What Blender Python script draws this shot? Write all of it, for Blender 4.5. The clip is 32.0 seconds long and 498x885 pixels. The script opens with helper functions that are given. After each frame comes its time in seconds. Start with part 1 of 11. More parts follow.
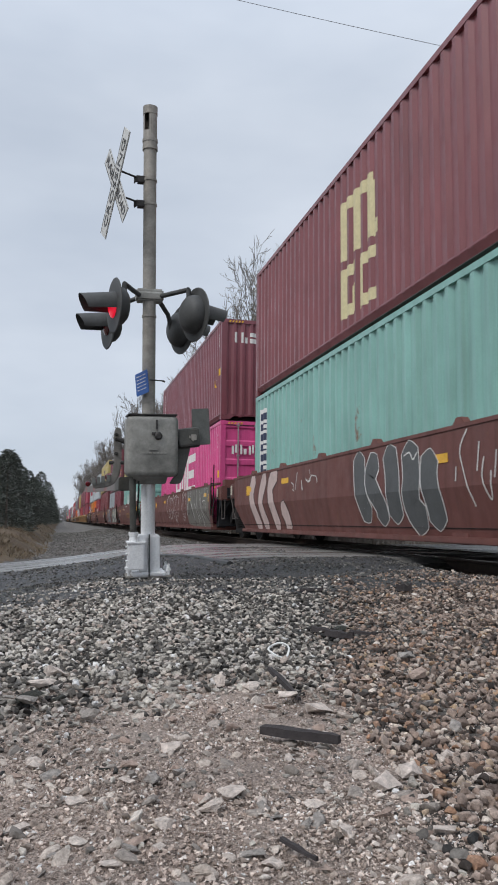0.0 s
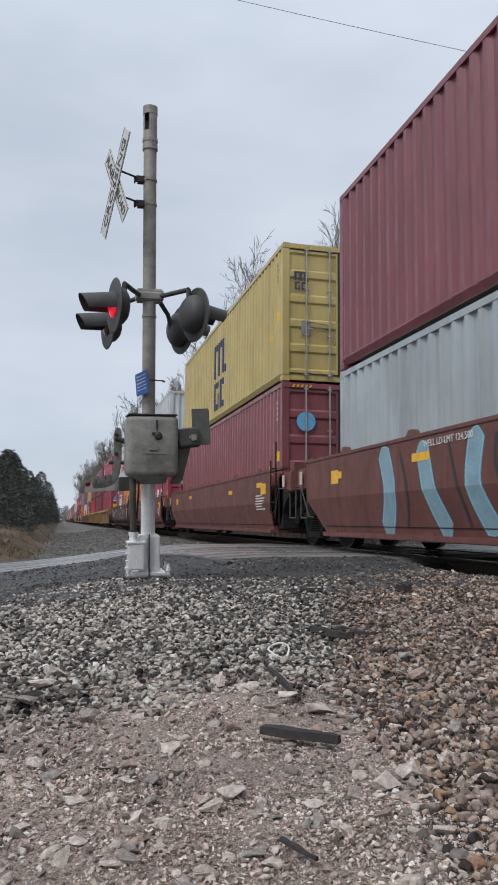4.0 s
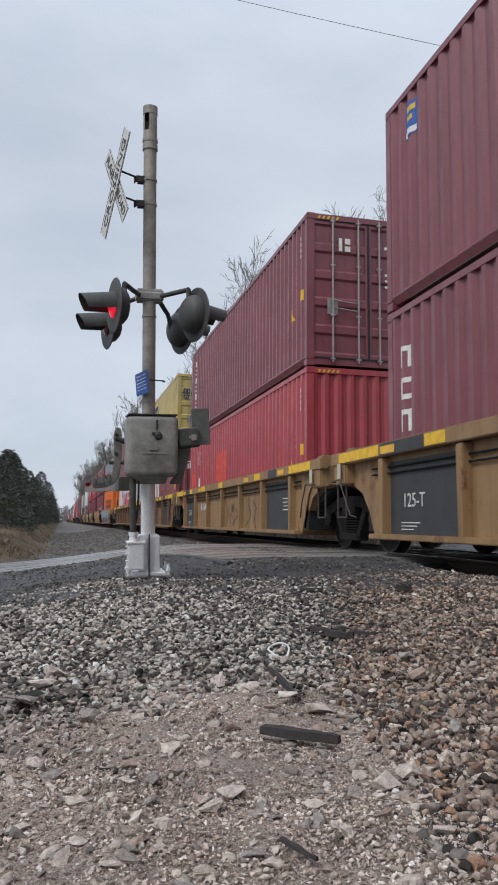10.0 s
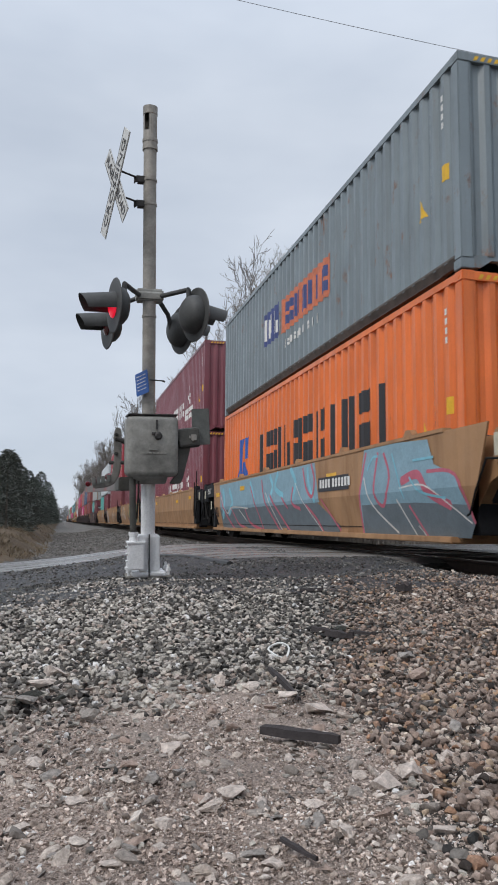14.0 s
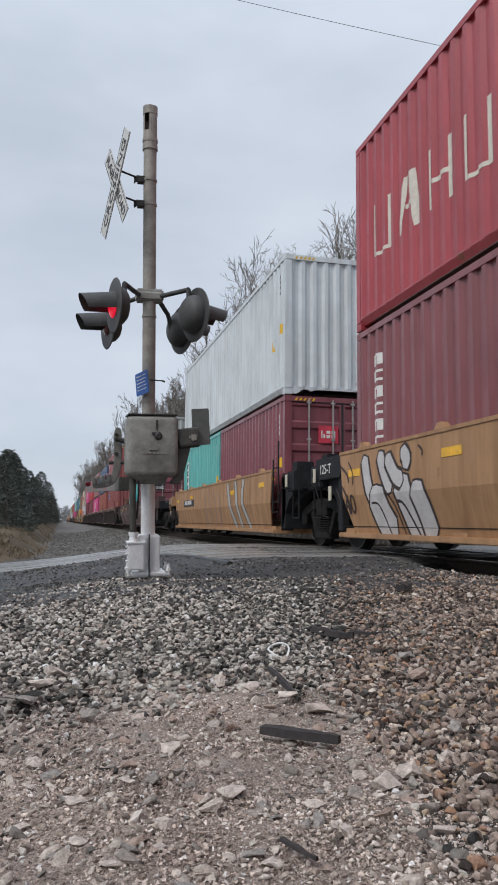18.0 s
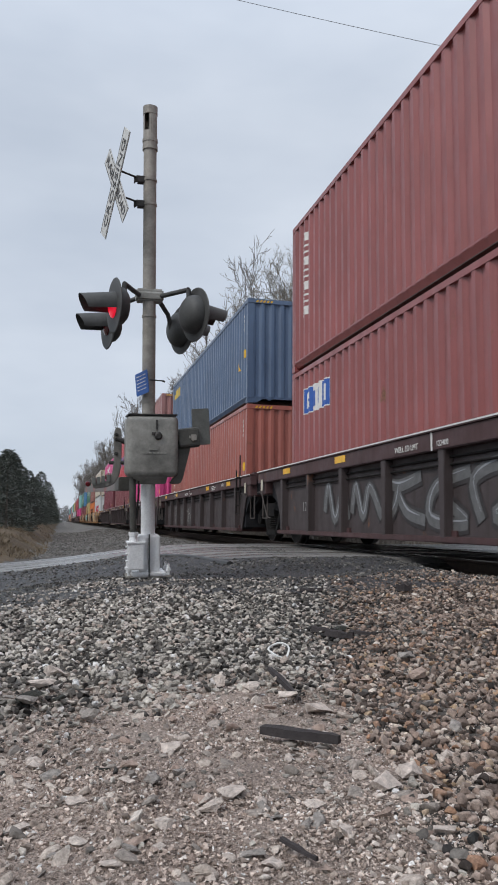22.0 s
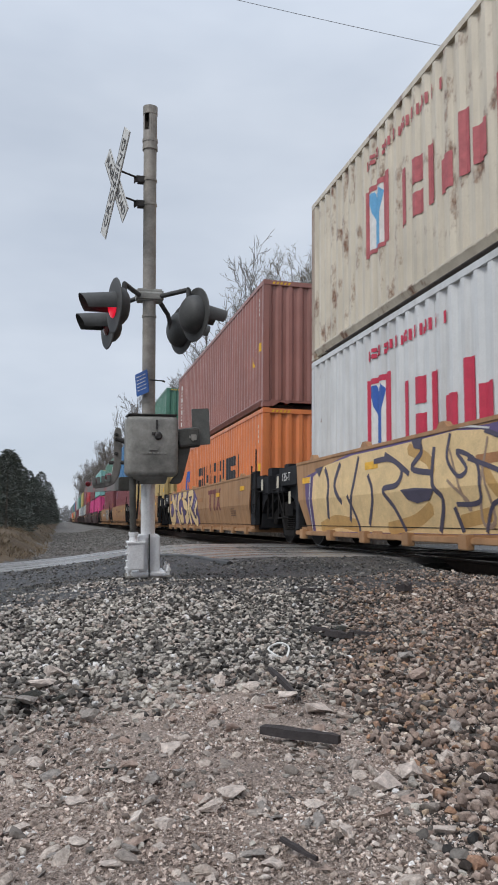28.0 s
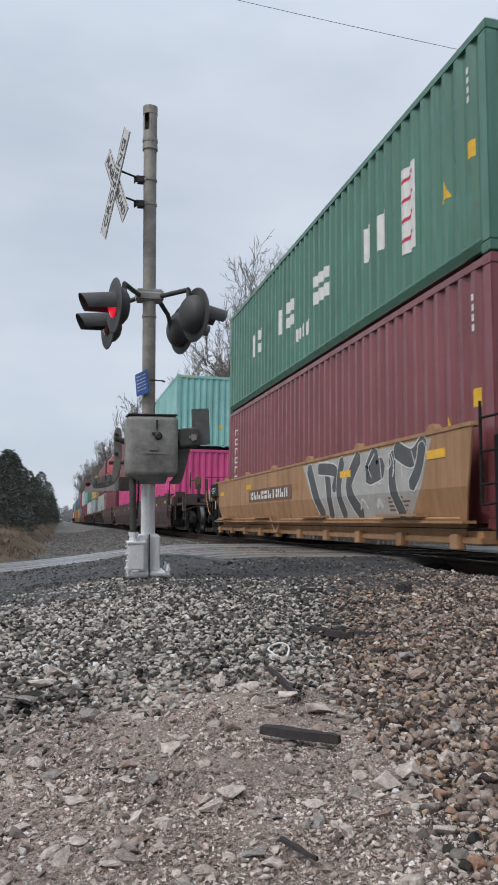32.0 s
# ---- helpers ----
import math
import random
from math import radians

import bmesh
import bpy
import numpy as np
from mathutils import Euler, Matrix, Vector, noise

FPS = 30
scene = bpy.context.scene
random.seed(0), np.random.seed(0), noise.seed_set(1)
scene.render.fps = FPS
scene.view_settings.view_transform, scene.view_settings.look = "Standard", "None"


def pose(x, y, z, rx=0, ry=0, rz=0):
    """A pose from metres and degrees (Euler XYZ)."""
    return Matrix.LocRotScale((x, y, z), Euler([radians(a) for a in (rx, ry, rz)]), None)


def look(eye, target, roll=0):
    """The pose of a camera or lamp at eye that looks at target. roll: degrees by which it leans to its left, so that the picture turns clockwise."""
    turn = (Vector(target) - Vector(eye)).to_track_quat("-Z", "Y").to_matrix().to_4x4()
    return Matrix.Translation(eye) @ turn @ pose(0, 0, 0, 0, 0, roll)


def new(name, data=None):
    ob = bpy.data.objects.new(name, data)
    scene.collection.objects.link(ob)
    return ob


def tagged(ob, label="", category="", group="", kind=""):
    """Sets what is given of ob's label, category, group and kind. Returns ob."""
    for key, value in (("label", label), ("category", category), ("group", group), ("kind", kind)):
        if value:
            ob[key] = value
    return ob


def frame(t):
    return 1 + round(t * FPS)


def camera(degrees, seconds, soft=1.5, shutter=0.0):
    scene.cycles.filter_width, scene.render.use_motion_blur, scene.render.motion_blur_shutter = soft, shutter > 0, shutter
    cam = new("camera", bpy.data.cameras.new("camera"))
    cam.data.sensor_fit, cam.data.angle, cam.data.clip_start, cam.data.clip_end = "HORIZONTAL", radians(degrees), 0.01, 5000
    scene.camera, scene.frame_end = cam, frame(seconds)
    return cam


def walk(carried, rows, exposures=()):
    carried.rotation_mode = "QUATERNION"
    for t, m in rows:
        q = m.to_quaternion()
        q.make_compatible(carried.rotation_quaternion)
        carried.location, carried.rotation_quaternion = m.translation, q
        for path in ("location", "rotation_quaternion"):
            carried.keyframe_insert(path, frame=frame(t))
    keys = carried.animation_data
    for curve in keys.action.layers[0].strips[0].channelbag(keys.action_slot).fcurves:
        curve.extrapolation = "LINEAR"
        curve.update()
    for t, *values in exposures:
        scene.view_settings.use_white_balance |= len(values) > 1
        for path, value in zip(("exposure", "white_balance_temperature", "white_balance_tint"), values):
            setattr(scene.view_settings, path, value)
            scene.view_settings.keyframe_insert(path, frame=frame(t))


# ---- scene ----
# Metres. Y runs along the track away from the camera, X to the right, z = 0 on the rail heads.
EYE = Vector((0.0, 0.0, 0.411))
YAW, PITCH, ROLL = radians(14.067), radians(6.117), 0.529
AIM = Vector((math.sin(YAW) * math.cos(PITCH), math.cos(YAW) * math.cos(PITCH), math.sin(PITCH)))
cam = camera(36.9, 32.0, soft=1.8, shutter=0.05)
walk(cam, [(0, look(EYE, EYE + AIM, ROLL)), (32, look(EYE, EYE + AIM, ROLL))], exposures=[(0, 0.18), (32, 0.18)])

SPEED = 14.3        # the train comes towards the camera, metres a second
TRACK_X = 5.47      # centre line of the track


# ---- light ----
def make_world():
    w = bpy.data.worlds.new("overcast_sky")
    scene.world = w
    w.use_nodes = True
    nt = w.node_tree
    nt.nodes.clear()
    N, L = nt.nodes.new, nt.links.new
    out, bg = N("ShaderNodeOutputWorld"), N("ShaderNodeBackground")
    sky = N("ShaderNodeTexSky")
    sky.sky_type, sky.sun_disc = "NISHITA", False
    sky.sun_elevation, sky.sun_rotation = radians(48), radians(237)
    gain = N("ShaderNodeVectorMath")
    gain.operation = "SCALE"
    gain.inputs["Scale"].default_value = 0.08
    tc, mp = N("ShaderNodeTexCoord"), N("ShaderNodeMapping")
    mp.inputs["Scale"].default_value = (1.6, 1.6, 4.5)
    no = N("ShaderNodeTexNoise")
    no.inputs["Scale"].default_value, no.inputs["Detail"].default_value, no.inputs["Roughness"].default_value = 1.7, 4, 0.5
    ramp = N("ShaderNodeValToRGB")
    ramp.color_ramp.elements[0].position, ramp.color_ramp.elements[0].color = 0.30, (0.50, 0.56, 0.655, 1)
    ramp.color_ramp.elements[1].position, ramp.color_ramp.elements[1].color = 0.72, (0.645, 0.70, 0.785, 1)
    mix = N("ShaderNodeMix")
    mix.data_type = "RGBA"
    mix.inputs["Factor"].default_value = 0.9
    L(sky.outputs["Color"], gain.inputs[0])
    L(tc.outputs["Generated"], mp.inputs["Vector"])
    L(mp.outputs["Vector"], no.inputs["Vector"])
    L(no.outputs["Fac"], ramp.inputs["Fac"])
    L(gain.outputs["Vector"], mix.inputs["A"])
    L(ramp.outputs["Color"], mix.inputs["B"])
    # an overcast sky grows brighter towards the zenith
    sep, up = N("ShaderNodeSeparateXYZ"), N("ShaderNodeMapRange")
    up.interpolation_type = "SMOOTHSTEP"
    up.inputs["From Min"].default_value, up.inputs["From Max"].default_value = 0.45, 1.0
    up.inputs["To Min"].default_value, up.inputs["To Max"].default_value = 1.0, 1.8
    L(tc.outputs["Generated"], sep.inputs[0])
    L(sep.outputs["Z"], up.inputs["Value"])
    L(up.outputs["Result"], bg.inputs["Strength"])
    L(mix.outputs["Result"], bg.inputs["Color"])
    L(bg.outputs["Background"], out.inputs["Surface"])


make_world()
sun = new("sun", bpy.data.lights.new("sun", "SUN"))
sun.data.energy, sun.data.angle, sun.data.color = 1.5, radians(22), (1.0, 0.97, 0.93)
sun.matrix_world = look((0, 0, 0), -Vector((-0.56, -0.36, 0.75)))


# ---- materials ----
def tree_of(name):
    m = bpy.data.materials.new(name)
    m.use_nodes = True
    nt = m.node_tree
    return m, nt, nt.nodes["Principled BSDF"]


def noise_node(nt, scale, detail=3, rough=0.55, stretch=None, seed=False, coord="Object"):
    N, L = nt.nodes.new, nt.links.new
    tc = N("ShaderNodeTexCoord")
    vec = tc.outputs[coord]
    if seed:
        oi = N("ShaderNodeObjectInfo")
        mul = N("ShaderNodeMath")
        mul.operation = "MULTIPLY"
        mul.inputs[1].default_value = 57.0
        L(oi.outputs["Random"], mul.inputs[0])
        add = N("ShaderNodeVectorMath")
        L(vec, add.inputs[0])
        L(mul.outputs["Value"], add.inputs[1])
        vec = add.outputs["Vector"]
    if stretch:
        mp = N("ShaderNodeMapping")
        mp.inputs["Scale"].default_value = stretch
        L(vec, mp.inputs["Vector"])
        vec = mp.outputs["Vector"]
    no = N("ShaderNodeTexNoise")
    no.inputs["Scale"].default_value, no.inputs["Detail"].default_value, no.inputs["Roughness"].default_value = scale, detail, rough
    L(vec, no.inputs["Vector"])
    return no.outputs["Fac"]


def ramp_of(nt, fac, stops):
    r = nt.nodes.new("ShaderNodeValToRGB")
    e = r.color_ramp.elements
    while len(e) < len(stops):
        e.new(0.5)
    for k, (p, c) in zip(e, stops):
        k.position, k.color = p, (*c, 1) if len(c) == 3 else c
    nt.links.new(fac, r.inputs["Fac"])
    return r.outputs["Color"]


def mixed(nt, fac, a, b, mode="MIX"):
    m = nt.nodes.new("ShaderNodeMix")
    m.data_type, m.blend_type = "RGBA", mode
    for v, key in ((fac, "Factor"), (a, "A"), (b, "B")):
        if isinstance(v, (int, float)):
            m.inputs[key].default_value = v
        elif isinstance(v, tuple):
            m.inputs[key].default_value = (*v, 1)
        else:
            nt.links.new(v, m.inputs[key])
    return m.outputs["Result"]


def bump(nt, bsdf, fac, strength, dist):
    b = nt.nodes.new("ShaderNodeBump")
    b.inputs["Strength"].default_value, b.inputs["Distance"].default_value = strength, dist
    nt.links.new(fac, b.inputs["Height"])
    nt.links.new(b.outputs["Normal"], bsdf.inputs["Normal"])


def tint(c, k):
    return tuple(min(1.0, max(0.0, v * k)) for v in c)


PAINTS = {}


def paint(name, c, rust=0.0, grime=0.5, rough=0.55, metal=0.0, shine=0.42):
    """Weathered sheet-metal paint: chalky fading, vertical runs of dirt, fine grain and rust spots."""
    if name in PAINTS:
        return PAINTS[name]
    m, nt, b = tree_of(name)
    fade = ramp_of(nt, noise_node(nt, 0.9, 4, 0.6, None, True), [(0.3, tint(c, 0.86)), (0.7, tint(c, 1.10))])
    runs = ramp_of(nt, noise_node(nt, 1.0, 4, 0.65, (5, 5, 0.35), True), [(0.42, (1, 1, 1)), (0.72, tint((0.62, 0.58, 0.54), 1.0))])
    col = mixed(nt, grime, fade, runs, "MULTIPLY")
    grain = ramp_of(nt, noise_node(nt, 60, 3, 0.7), [(0.3, (0.86, 0.86, 0.86)), (0.7, (1.06, 1.06, 1.06))])
    col = mixed(nt, 0.6, col, grain, "MULTIPLY")
    if rust > 0:
        spots = ramp_of(nt, noise_node(nt, 2.6, 8, 0.72, (1, 1, 0.55), True), [(0.66 - 0.16 * rust, (0, 0, 0)), (0.74 - 0.12 * rust, (1, 1, 1))])
        rusty = ramp_of(nt, noise_node(nt, 22, 3), [(0.3, (0.09, 0.035, 0.018)), (0.7, (0.24, 0.105, 0.045))])
        col = mixed(nt, spots, col, rusty)
    nt.links.new(col, b.inputs["Base Color"])
    r = ramp_of(nt, noise_node(nt, 3.0, 4, 0.6, None, True), [(0.3, (rough - 0.1,) * 3), (0.7, (rough + 0.15,) * 3)])
    nt.links.new(r, b.inputs["Roughness"])
    b.inputs["Metallic"].default_value = metal
    b.inputs["Specular IOR Level"].default_value = shine
    bump(nt, b, noise_node(nt, 9.0, 4, 0.6, None, True), 0.18, 0.01)
    PAINTS[name] = m
    return m


def plain(name, c, rough=0.7, metal=0.0, var=0.25, scale=8.0, relief=0.2, dist=0.004):
    if name in PAINTS:
        return PAINTS[name]
    m, nt, b = tree_of(name)
    col = ramp_of(nt, noise_node(nt, scale, 5, 0.65, None, True), [(0.28, tint(c, 1 - var)), (0.72, tint(c, 1 + var))])
    grain = ramp_of(nt, noise_node(nt, scale * 9, 3, 0.6), [(0.3, (0.84, 0.84, 0.84)), (0.7, (1.1, 1.1, 1.1))])
    col = mixed(nt, 0.7, col, grain, "MULTIPLY")
    nt.links.new(col, b.inputs["Base Color"])
    b.inputs["Roughness"].default_value, b.inputs["Metallic"].default_value = rough, metal
    bump(nt, b, noise_node(nt, scale * 4, 4, 0.6), relief, dist)
    PAINTS[name] = m
    return m


def glowing(name, c, strength):
    m, nt, b = tree_of(name)
    b.inputs["Base Color"].default_value = (*c, 1)
    b.inputs["Emission Color"].default_value = (*c, 1)
    b.inputs["Emission Strength"].default_value = strength
    b.inputs["Roughness"].default_value = 0.3
    return m


def ground_mat(name, lo, mid, hi, scale, relief, dist, rough=0.92, patch=None, patch_scale=0.6, span=0.26):
    m, nt, b = tree_of(name)
    col = ramp_of(nt, noise_node(nt, scale, 8, 0.75), [(0.5 - span, lo), (0.5, mid), (0.5 + span, hi)])
    big = ramp_of(nt, noise_node(nt, patch_scale, 4, 0.6), [(0.38, (0.72, 0.72, 0.72)), (0.64, (1.12, 1.12, 1.12))])
    col = mixed(nt, 0.9, col, big, "MULTIPLY")
    if patch:
        f = ramp_of(nt, noise_node(nt, patch_scale * 2.3, 6, 0.7), [(0.52, (0, 0, 0)), (0.62, (1, 1, 1))])
        col = mixed(nt, f, col, patch)
    nt.links.new(col, b.inputs["Base Color"])
    b.inputs["Roughness"].default_value = rough
    b.inputs["Specular IOR Level"].default_value = 0.3
    bump(nt, b, noise_node(nt, scale * 1.3, 8, 0.75), relief, dist)
    return m


# ---- mesh tools ----
def box(bm, x0, x1, y0, y1, z0, z1):
    v = [bm.verts.new(p) for p in ((x0, y0, z0), (x1, y0, z0), (x1, y1, z0), (x0, y1, z0), (x0, y0, z1), (x1, y0, z1), (x1, y1, z1), (x0, y1, z1))]
    for f in ((3, 2, 1, 0), (4, 5, 6, 7), (0, 1, 5, 4), (1, 2, 6, 5), (2, 3, 7, 6), (3, 0, 4, 7)):
        bm.faces.new([v[i] for i in f])
    return v


def bar(bm, a, b, r, n=8, r2=None, cap=True):
    """A round bar from a to b."""
    a, b = Vector(a), Vector(b)
    r2 = r if r2 is None else r2
    q = (b - a).to_track_quat("Z", "Y")
    rings = []
    for p, rr in ((a, r), (b, r2)):
        rings.append([bm.verts.new(p + q @ Vector((rr * math.cos(2 * math.pi * k / n), rr * math.sin(2 * math.pi * k / n), 0))) for k in range(n)])
    for k in range(n):
        bm.faces.new((rings[0][k], rings[0][(k + 1) % n], rings[1][(k + 1) % n], rings[1][k]))
    if cap:
        bm.faces.new(rings[0][::-1])
        bm.faces.new(rings[1])


def pipe(bm, pts, r, n=7):
    for a, b in zip(pts, pts[1:]):
        bar(bm, a, b, r, n)


def lathe(bm, prof, axis_from, axis_dir, n=20):
    """Turn a profile of (along, radius) round an axis."""
    q = Vector(axis_dir).to_track_quat("Z", "Y")
    o = Vector(axis_from)
    rings = [[bm.verts.new(o + q @ Vector((r * math.cos(2 * math.pi * k / n), r * math.sin(2 * math.pi * k / n), s))) for k in range(n)] for s, r in prof]
    for a, b in zip(rings, rings[1:]):
        for k in range(n):
            bm.faces.new((a[k], a[(k + 1) % n], b[(k + 1) % n], b[k]))
    bm.faces.new(rings[0][::-1])
    bm.faces.new(rings[-1])


def slab(bm, poly, x0, x1):
    """A plate cut to a polygon of (y, z), thick from x0 to x1."""
    a = [bm.verts.new((x0, y, z)) for y, z in poly]
    b = [bm.verts.new((x1, y, z)) for y, z in poly]
    bm.faces.new(a)
    bm.faces.new(b[::-1])
    for k in range(len(poly)):
        j = (k + 1) % len(poly)
        bm.faces.new((a[k], b[k], b[j], a[j]))


def mesh_of(bm, name, material=None, smooth=False, bev=0.0):
    if bev:
        bmesh.ops.bevel(bm, geom=bm.edges[:], offset=bev, segments=2, affect="EDGES", clamp_overlap=True)
    bmesh.ops.recalc_face_normals(bm, faces=bm.faces[:])
    me = bpy.data.meshes.new(name)
    bm.to_mesh(me)
    bm.free()
    me.materials.append(material)
    if smooth:
        me.shade_smooth()
        me.set_sharp_from_angle(angle=radians(40))
    return me


def part(name, bm, material, parent=None, label="", smooth=False, bev=0.0):
    """One mesh object, a part of its parent (or a thing without one). bm may be a finished mesh, shared by alike parts."""
    me = bm if isinstance(bm, bpy.types.Mesh) else mesh_of(bm, name, material, smooth, bev)
    ob = new(name, me)
    if isinstance(bm, bpy.types.Mesh) and material:
        ob.material_slots[0].link = "OBJECT"
        ob.material_slots[0].material = material
    if parent:
        ob.parent = parent
    if label:
        ob["label"] = label
    return ob


def thing(name, label, category, group="", kind="", at=(0, 0, 0)):
    ob = new(name)
    ob.location = at
    ob.empty_display_size = 0.2
    return tagged(ob, label, category, group, kind)


def grid_mesh(name, xs, ys, fz, material):
    verts = [(x, y, fz(x, y)) for y in ys for x in xs]
    nx = len(xs)
    faces = [(j * nx + i, j * nx + i + 1, (j + 1) * nx + i + 1, (j + 1) * nx + i) for j in range(len(ys) - 1) for i in range(nx - 1)]
    me = bpy.data.meshes.new(name)
    me.from_pydata(verts, [], faces)
    me.shade_smooth()
    me.materials.append(material)
    return me


def ss(a, b, x):
    t = min(1.0, max(0.0, (x - a) / (b - a)))
    return t * t * (3 - 2 * t)


WORDS = {}


def words_mesh(text, size, name="lettering"):
    """Built-in font lettering as a mesh in the x-z plane, read from -y, its left end at the origin."""
    if (text, size) in WORDS:
        return WORDS[(text, size)]
    cu = bpy.data.curves.new(name, "FONT")
    cu.body, cu.size, cu.extrude, cu.resolution_u = text, size, 0.0015, 3
    ob = new(name, cu)
    bpy.context.view_layer.update()
    me = bpy.data.meshes.new_from_object(ob.evaluated_get(bpy.context.evaluated_depsgraph_get()))
    bpy.data.objects.remove(ob)
    me.name = name
    me.materials.clear()
    me.materials.append(None)
    WORDS[(text, size)] = me
    return me


# ---- the lie of the land ----
ROAD_Y0, ROAD_Y1 = 8.7, 14.6


def road_z(x):
    left = -0.38 * ss(2.8, -1.6, x) - 0.5 * ss(-1.6, -9, x)
    right = -0.5 * ss(9.0, 14.0, x)
    return left + right - 0.012


def land_z(x, y):
    """Ground height: gravel in front, a hump at the road, the ballast shoulder and a bank beyond it."""
    near = -0.165 + 0.06 * ss(2.6, 5.6, y) + 0.05 * ss(1.6, 3.0, x) * ss(1.6, 3.5, y) - 0.16 * ss(0.5, -1.2, x) * ss(3.5, 5.5, y) - 0.12 * ss(3.5, 4.3, x)
    near += 0.03 * noise.noise(Vector((x * 0.9, y * 0.9, 0))) + 0.012 * noise.noise(Vector((x * 3, y * 3, 4)))
    near -= 0.5 * ss(-2, -12, x)
    far = -0.22 - 0.36 * ss(3.6, 0.8, x) - 0.22 * ss(7.2, 10.0, x)
    bank = (0.62 * ss(-0.35, -1.9, x) + 0.7 * ss(-1.9, -6, x)) * ss(15.5, 24, y)
    far += bank * (1 + 0.25 * noise.noise(Vector((x * 0.5, y * 0.22, 2)))) + 0.04 * noise.noise(Vector((x * 0.8, y * 0.5, 7)))
    z = near + (far - near) * ss(14.0, 16.0, y)
    rd = road_z(x) - 0.05
    k = ss(6.9, 8.6, y) * (1 - ss(14.7, 16.2, y))
    if 3.9 < x < 7.1 and y < 8.6:
        k = ss(8.2, 8.6, y)
    z = z + (rd - z) * k
    if y < 8.3 and 3.9 < x < 7.1:
        z = min(z, -0.20)
    return z


def spread(a, b, n, power=1.0):
    return [a + (b - a) * (i / n) ** power for i in range(n + 1)]


dirt = ground_mat("sandy_dirt", (0.112, 0.090, 0.077), (0.405, 0.325, 0.276), (0.68, 0.57, 0.505), 170, 1.0, 0.010, patch_scale=1.1, span=0.15)
# soil under the gravel, with the shade between the stones put into its colour
gap_shade_soil = ground_mat("shaded_gravelly_soil", (0.022, 0.020, 0.018), (0.085, 0.076, 0.068), (0.24, 0.215, 0.19), 90, 0.9, 0.012, patch_scale=1.1, span=0.2)
asphalt_dark = ground_mat("wet_dark_asphalt", (0.016, 0.0165, 0.018), (0.050, 0.050, 0.053), (0.17, 0.167, 0.165), 38, 1.0, 0.03, 0.55, (0.085, 0.083, 0.082), 1.6, span=0.22)
asphalt_pale = ground_mat("worn_pale_asphalt", (0.10, 0.097, 0.093), (0.20, 0.191, 0.178), (0.31, 0.296, 0.275), 38, 0.8, 0.01, 0.42, (0.13, 0.127, 0.123), 0.4)
# wet wheel tracks along the road shine more than the worn crown between them
nt = asphalt_pale.node_tree
wet = ramp_of(nt, noise_node(nt, 1.0, 5, 0.6, (0.10, 2.6, 1.0)), [(0.42, (0.16, 0.16, 0.16)), (0.60, (0.6, 0.6, 0.6))])
nt.links.new(wet, nt.nodes["Principled BSDF"].inputs["Roughness"])
nt.nodes["Principled BSDF"].inputs["Specular IOR Level"].default_value = 0.5
ballast_mat = ground_mat("far_ballast", (0.05, 0.048, 0.045), (0.15, 0.142, 0.133), (0.28, 0.268, 0.25), 16, 1.0, 0.05)

xs = [-400, -200, -90, -45, -25, -15, -10] + spread(-8, 9, 90) + [10, 12, 15, 20, 30, 50, 100, 220, 420]
ys = [-60, -35, -22, -15] + spread(-12, -0.25, 47) + spread(0, 20, 100) + spread(20.5, 60, 50) + spread(62, 200, 30) + [240, 300, 400, 600, 900]
ground = new("ground", grid_mesh("ground", xs, ys, land_z, None))
ground.data.materials.clear()
ground.data.materials.append(dirt)
ground.data.materials.append(ballast_mat)
grass_dirt = ground_mat("brown_grass_soil", (0.05, 0.037, 0.024), (0.115, 0.084, 0.055), (0.21, 0.155, 0.10), 9, 0.9, 0.05, patch_scale=0.5)
ground.data.materials.append(grass_dirt)
# near-black ballast: the deep shade under the train is painted into the ground
ground.data.materials.append(ground_mat("train_shade_ballast", (0.014, 0.013, 0.013), (0.045, 0.042, 0.039), (0.12, 0.112, 0.10), 22, 1.0, 0.04))
ground.data.materials.append(gap_shade_soil)
for poly in ground.data.polygons:
    c = poly.center
    wander = 1.3 * noise.noise(Vector((c.x * 0.35, c.y * 0.35, 12))) + 0.7 * noise.noise(Vector((c.x * 1.3, c.y * 1.3, 5)))
    if c.y > 14.5 or c.y < -14 + 2 * wander:
        poly.material_index = 1 if c.x > -0.6 - 0.55 * ss(24, 16, c.y) + 0.5 * noise.noise(Vector((c.x, c.y * 0.4, 0))) and c.x < 8.5 else 2
    elif 3.75 < c.x < 7.2 and c.y < 8.7:
        poly.material_index = 3
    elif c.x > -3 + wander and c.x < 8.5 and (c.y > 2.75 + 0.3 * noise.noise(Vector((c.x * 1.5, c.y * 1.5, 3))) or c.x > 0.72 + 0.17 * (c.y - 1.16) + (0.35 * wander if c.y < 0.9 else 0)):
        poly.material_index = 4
    elif c.x < -3 + wander or c.x > 8.5:
        poly.material_index = 2
tagged(ground, "gravel and dirt ground with a brown grassy bank", "ground", kind="structure")

# the road with its pale worn lane, and the dark patched apron beside it
road = new("road", grid_mesh("road", spread(-60, -6, 20) + spread(-5.5, 9, 60) + spread(10, 60, 20), [ROAD_Y0 - 0.25] + spread(ROAD_Y0, ROAD_Y1, 16),
                             lambda x, y: road_z(x) - (0.10 if y < ROAD_Y0 else 0) + 0.012 * noise.noise(Vector((x * 0.7, y * 0.7, 1))), asphalt_pale))
tagged(road, "worn pale grey asphalt road humped over the track", "road", kind="structure")


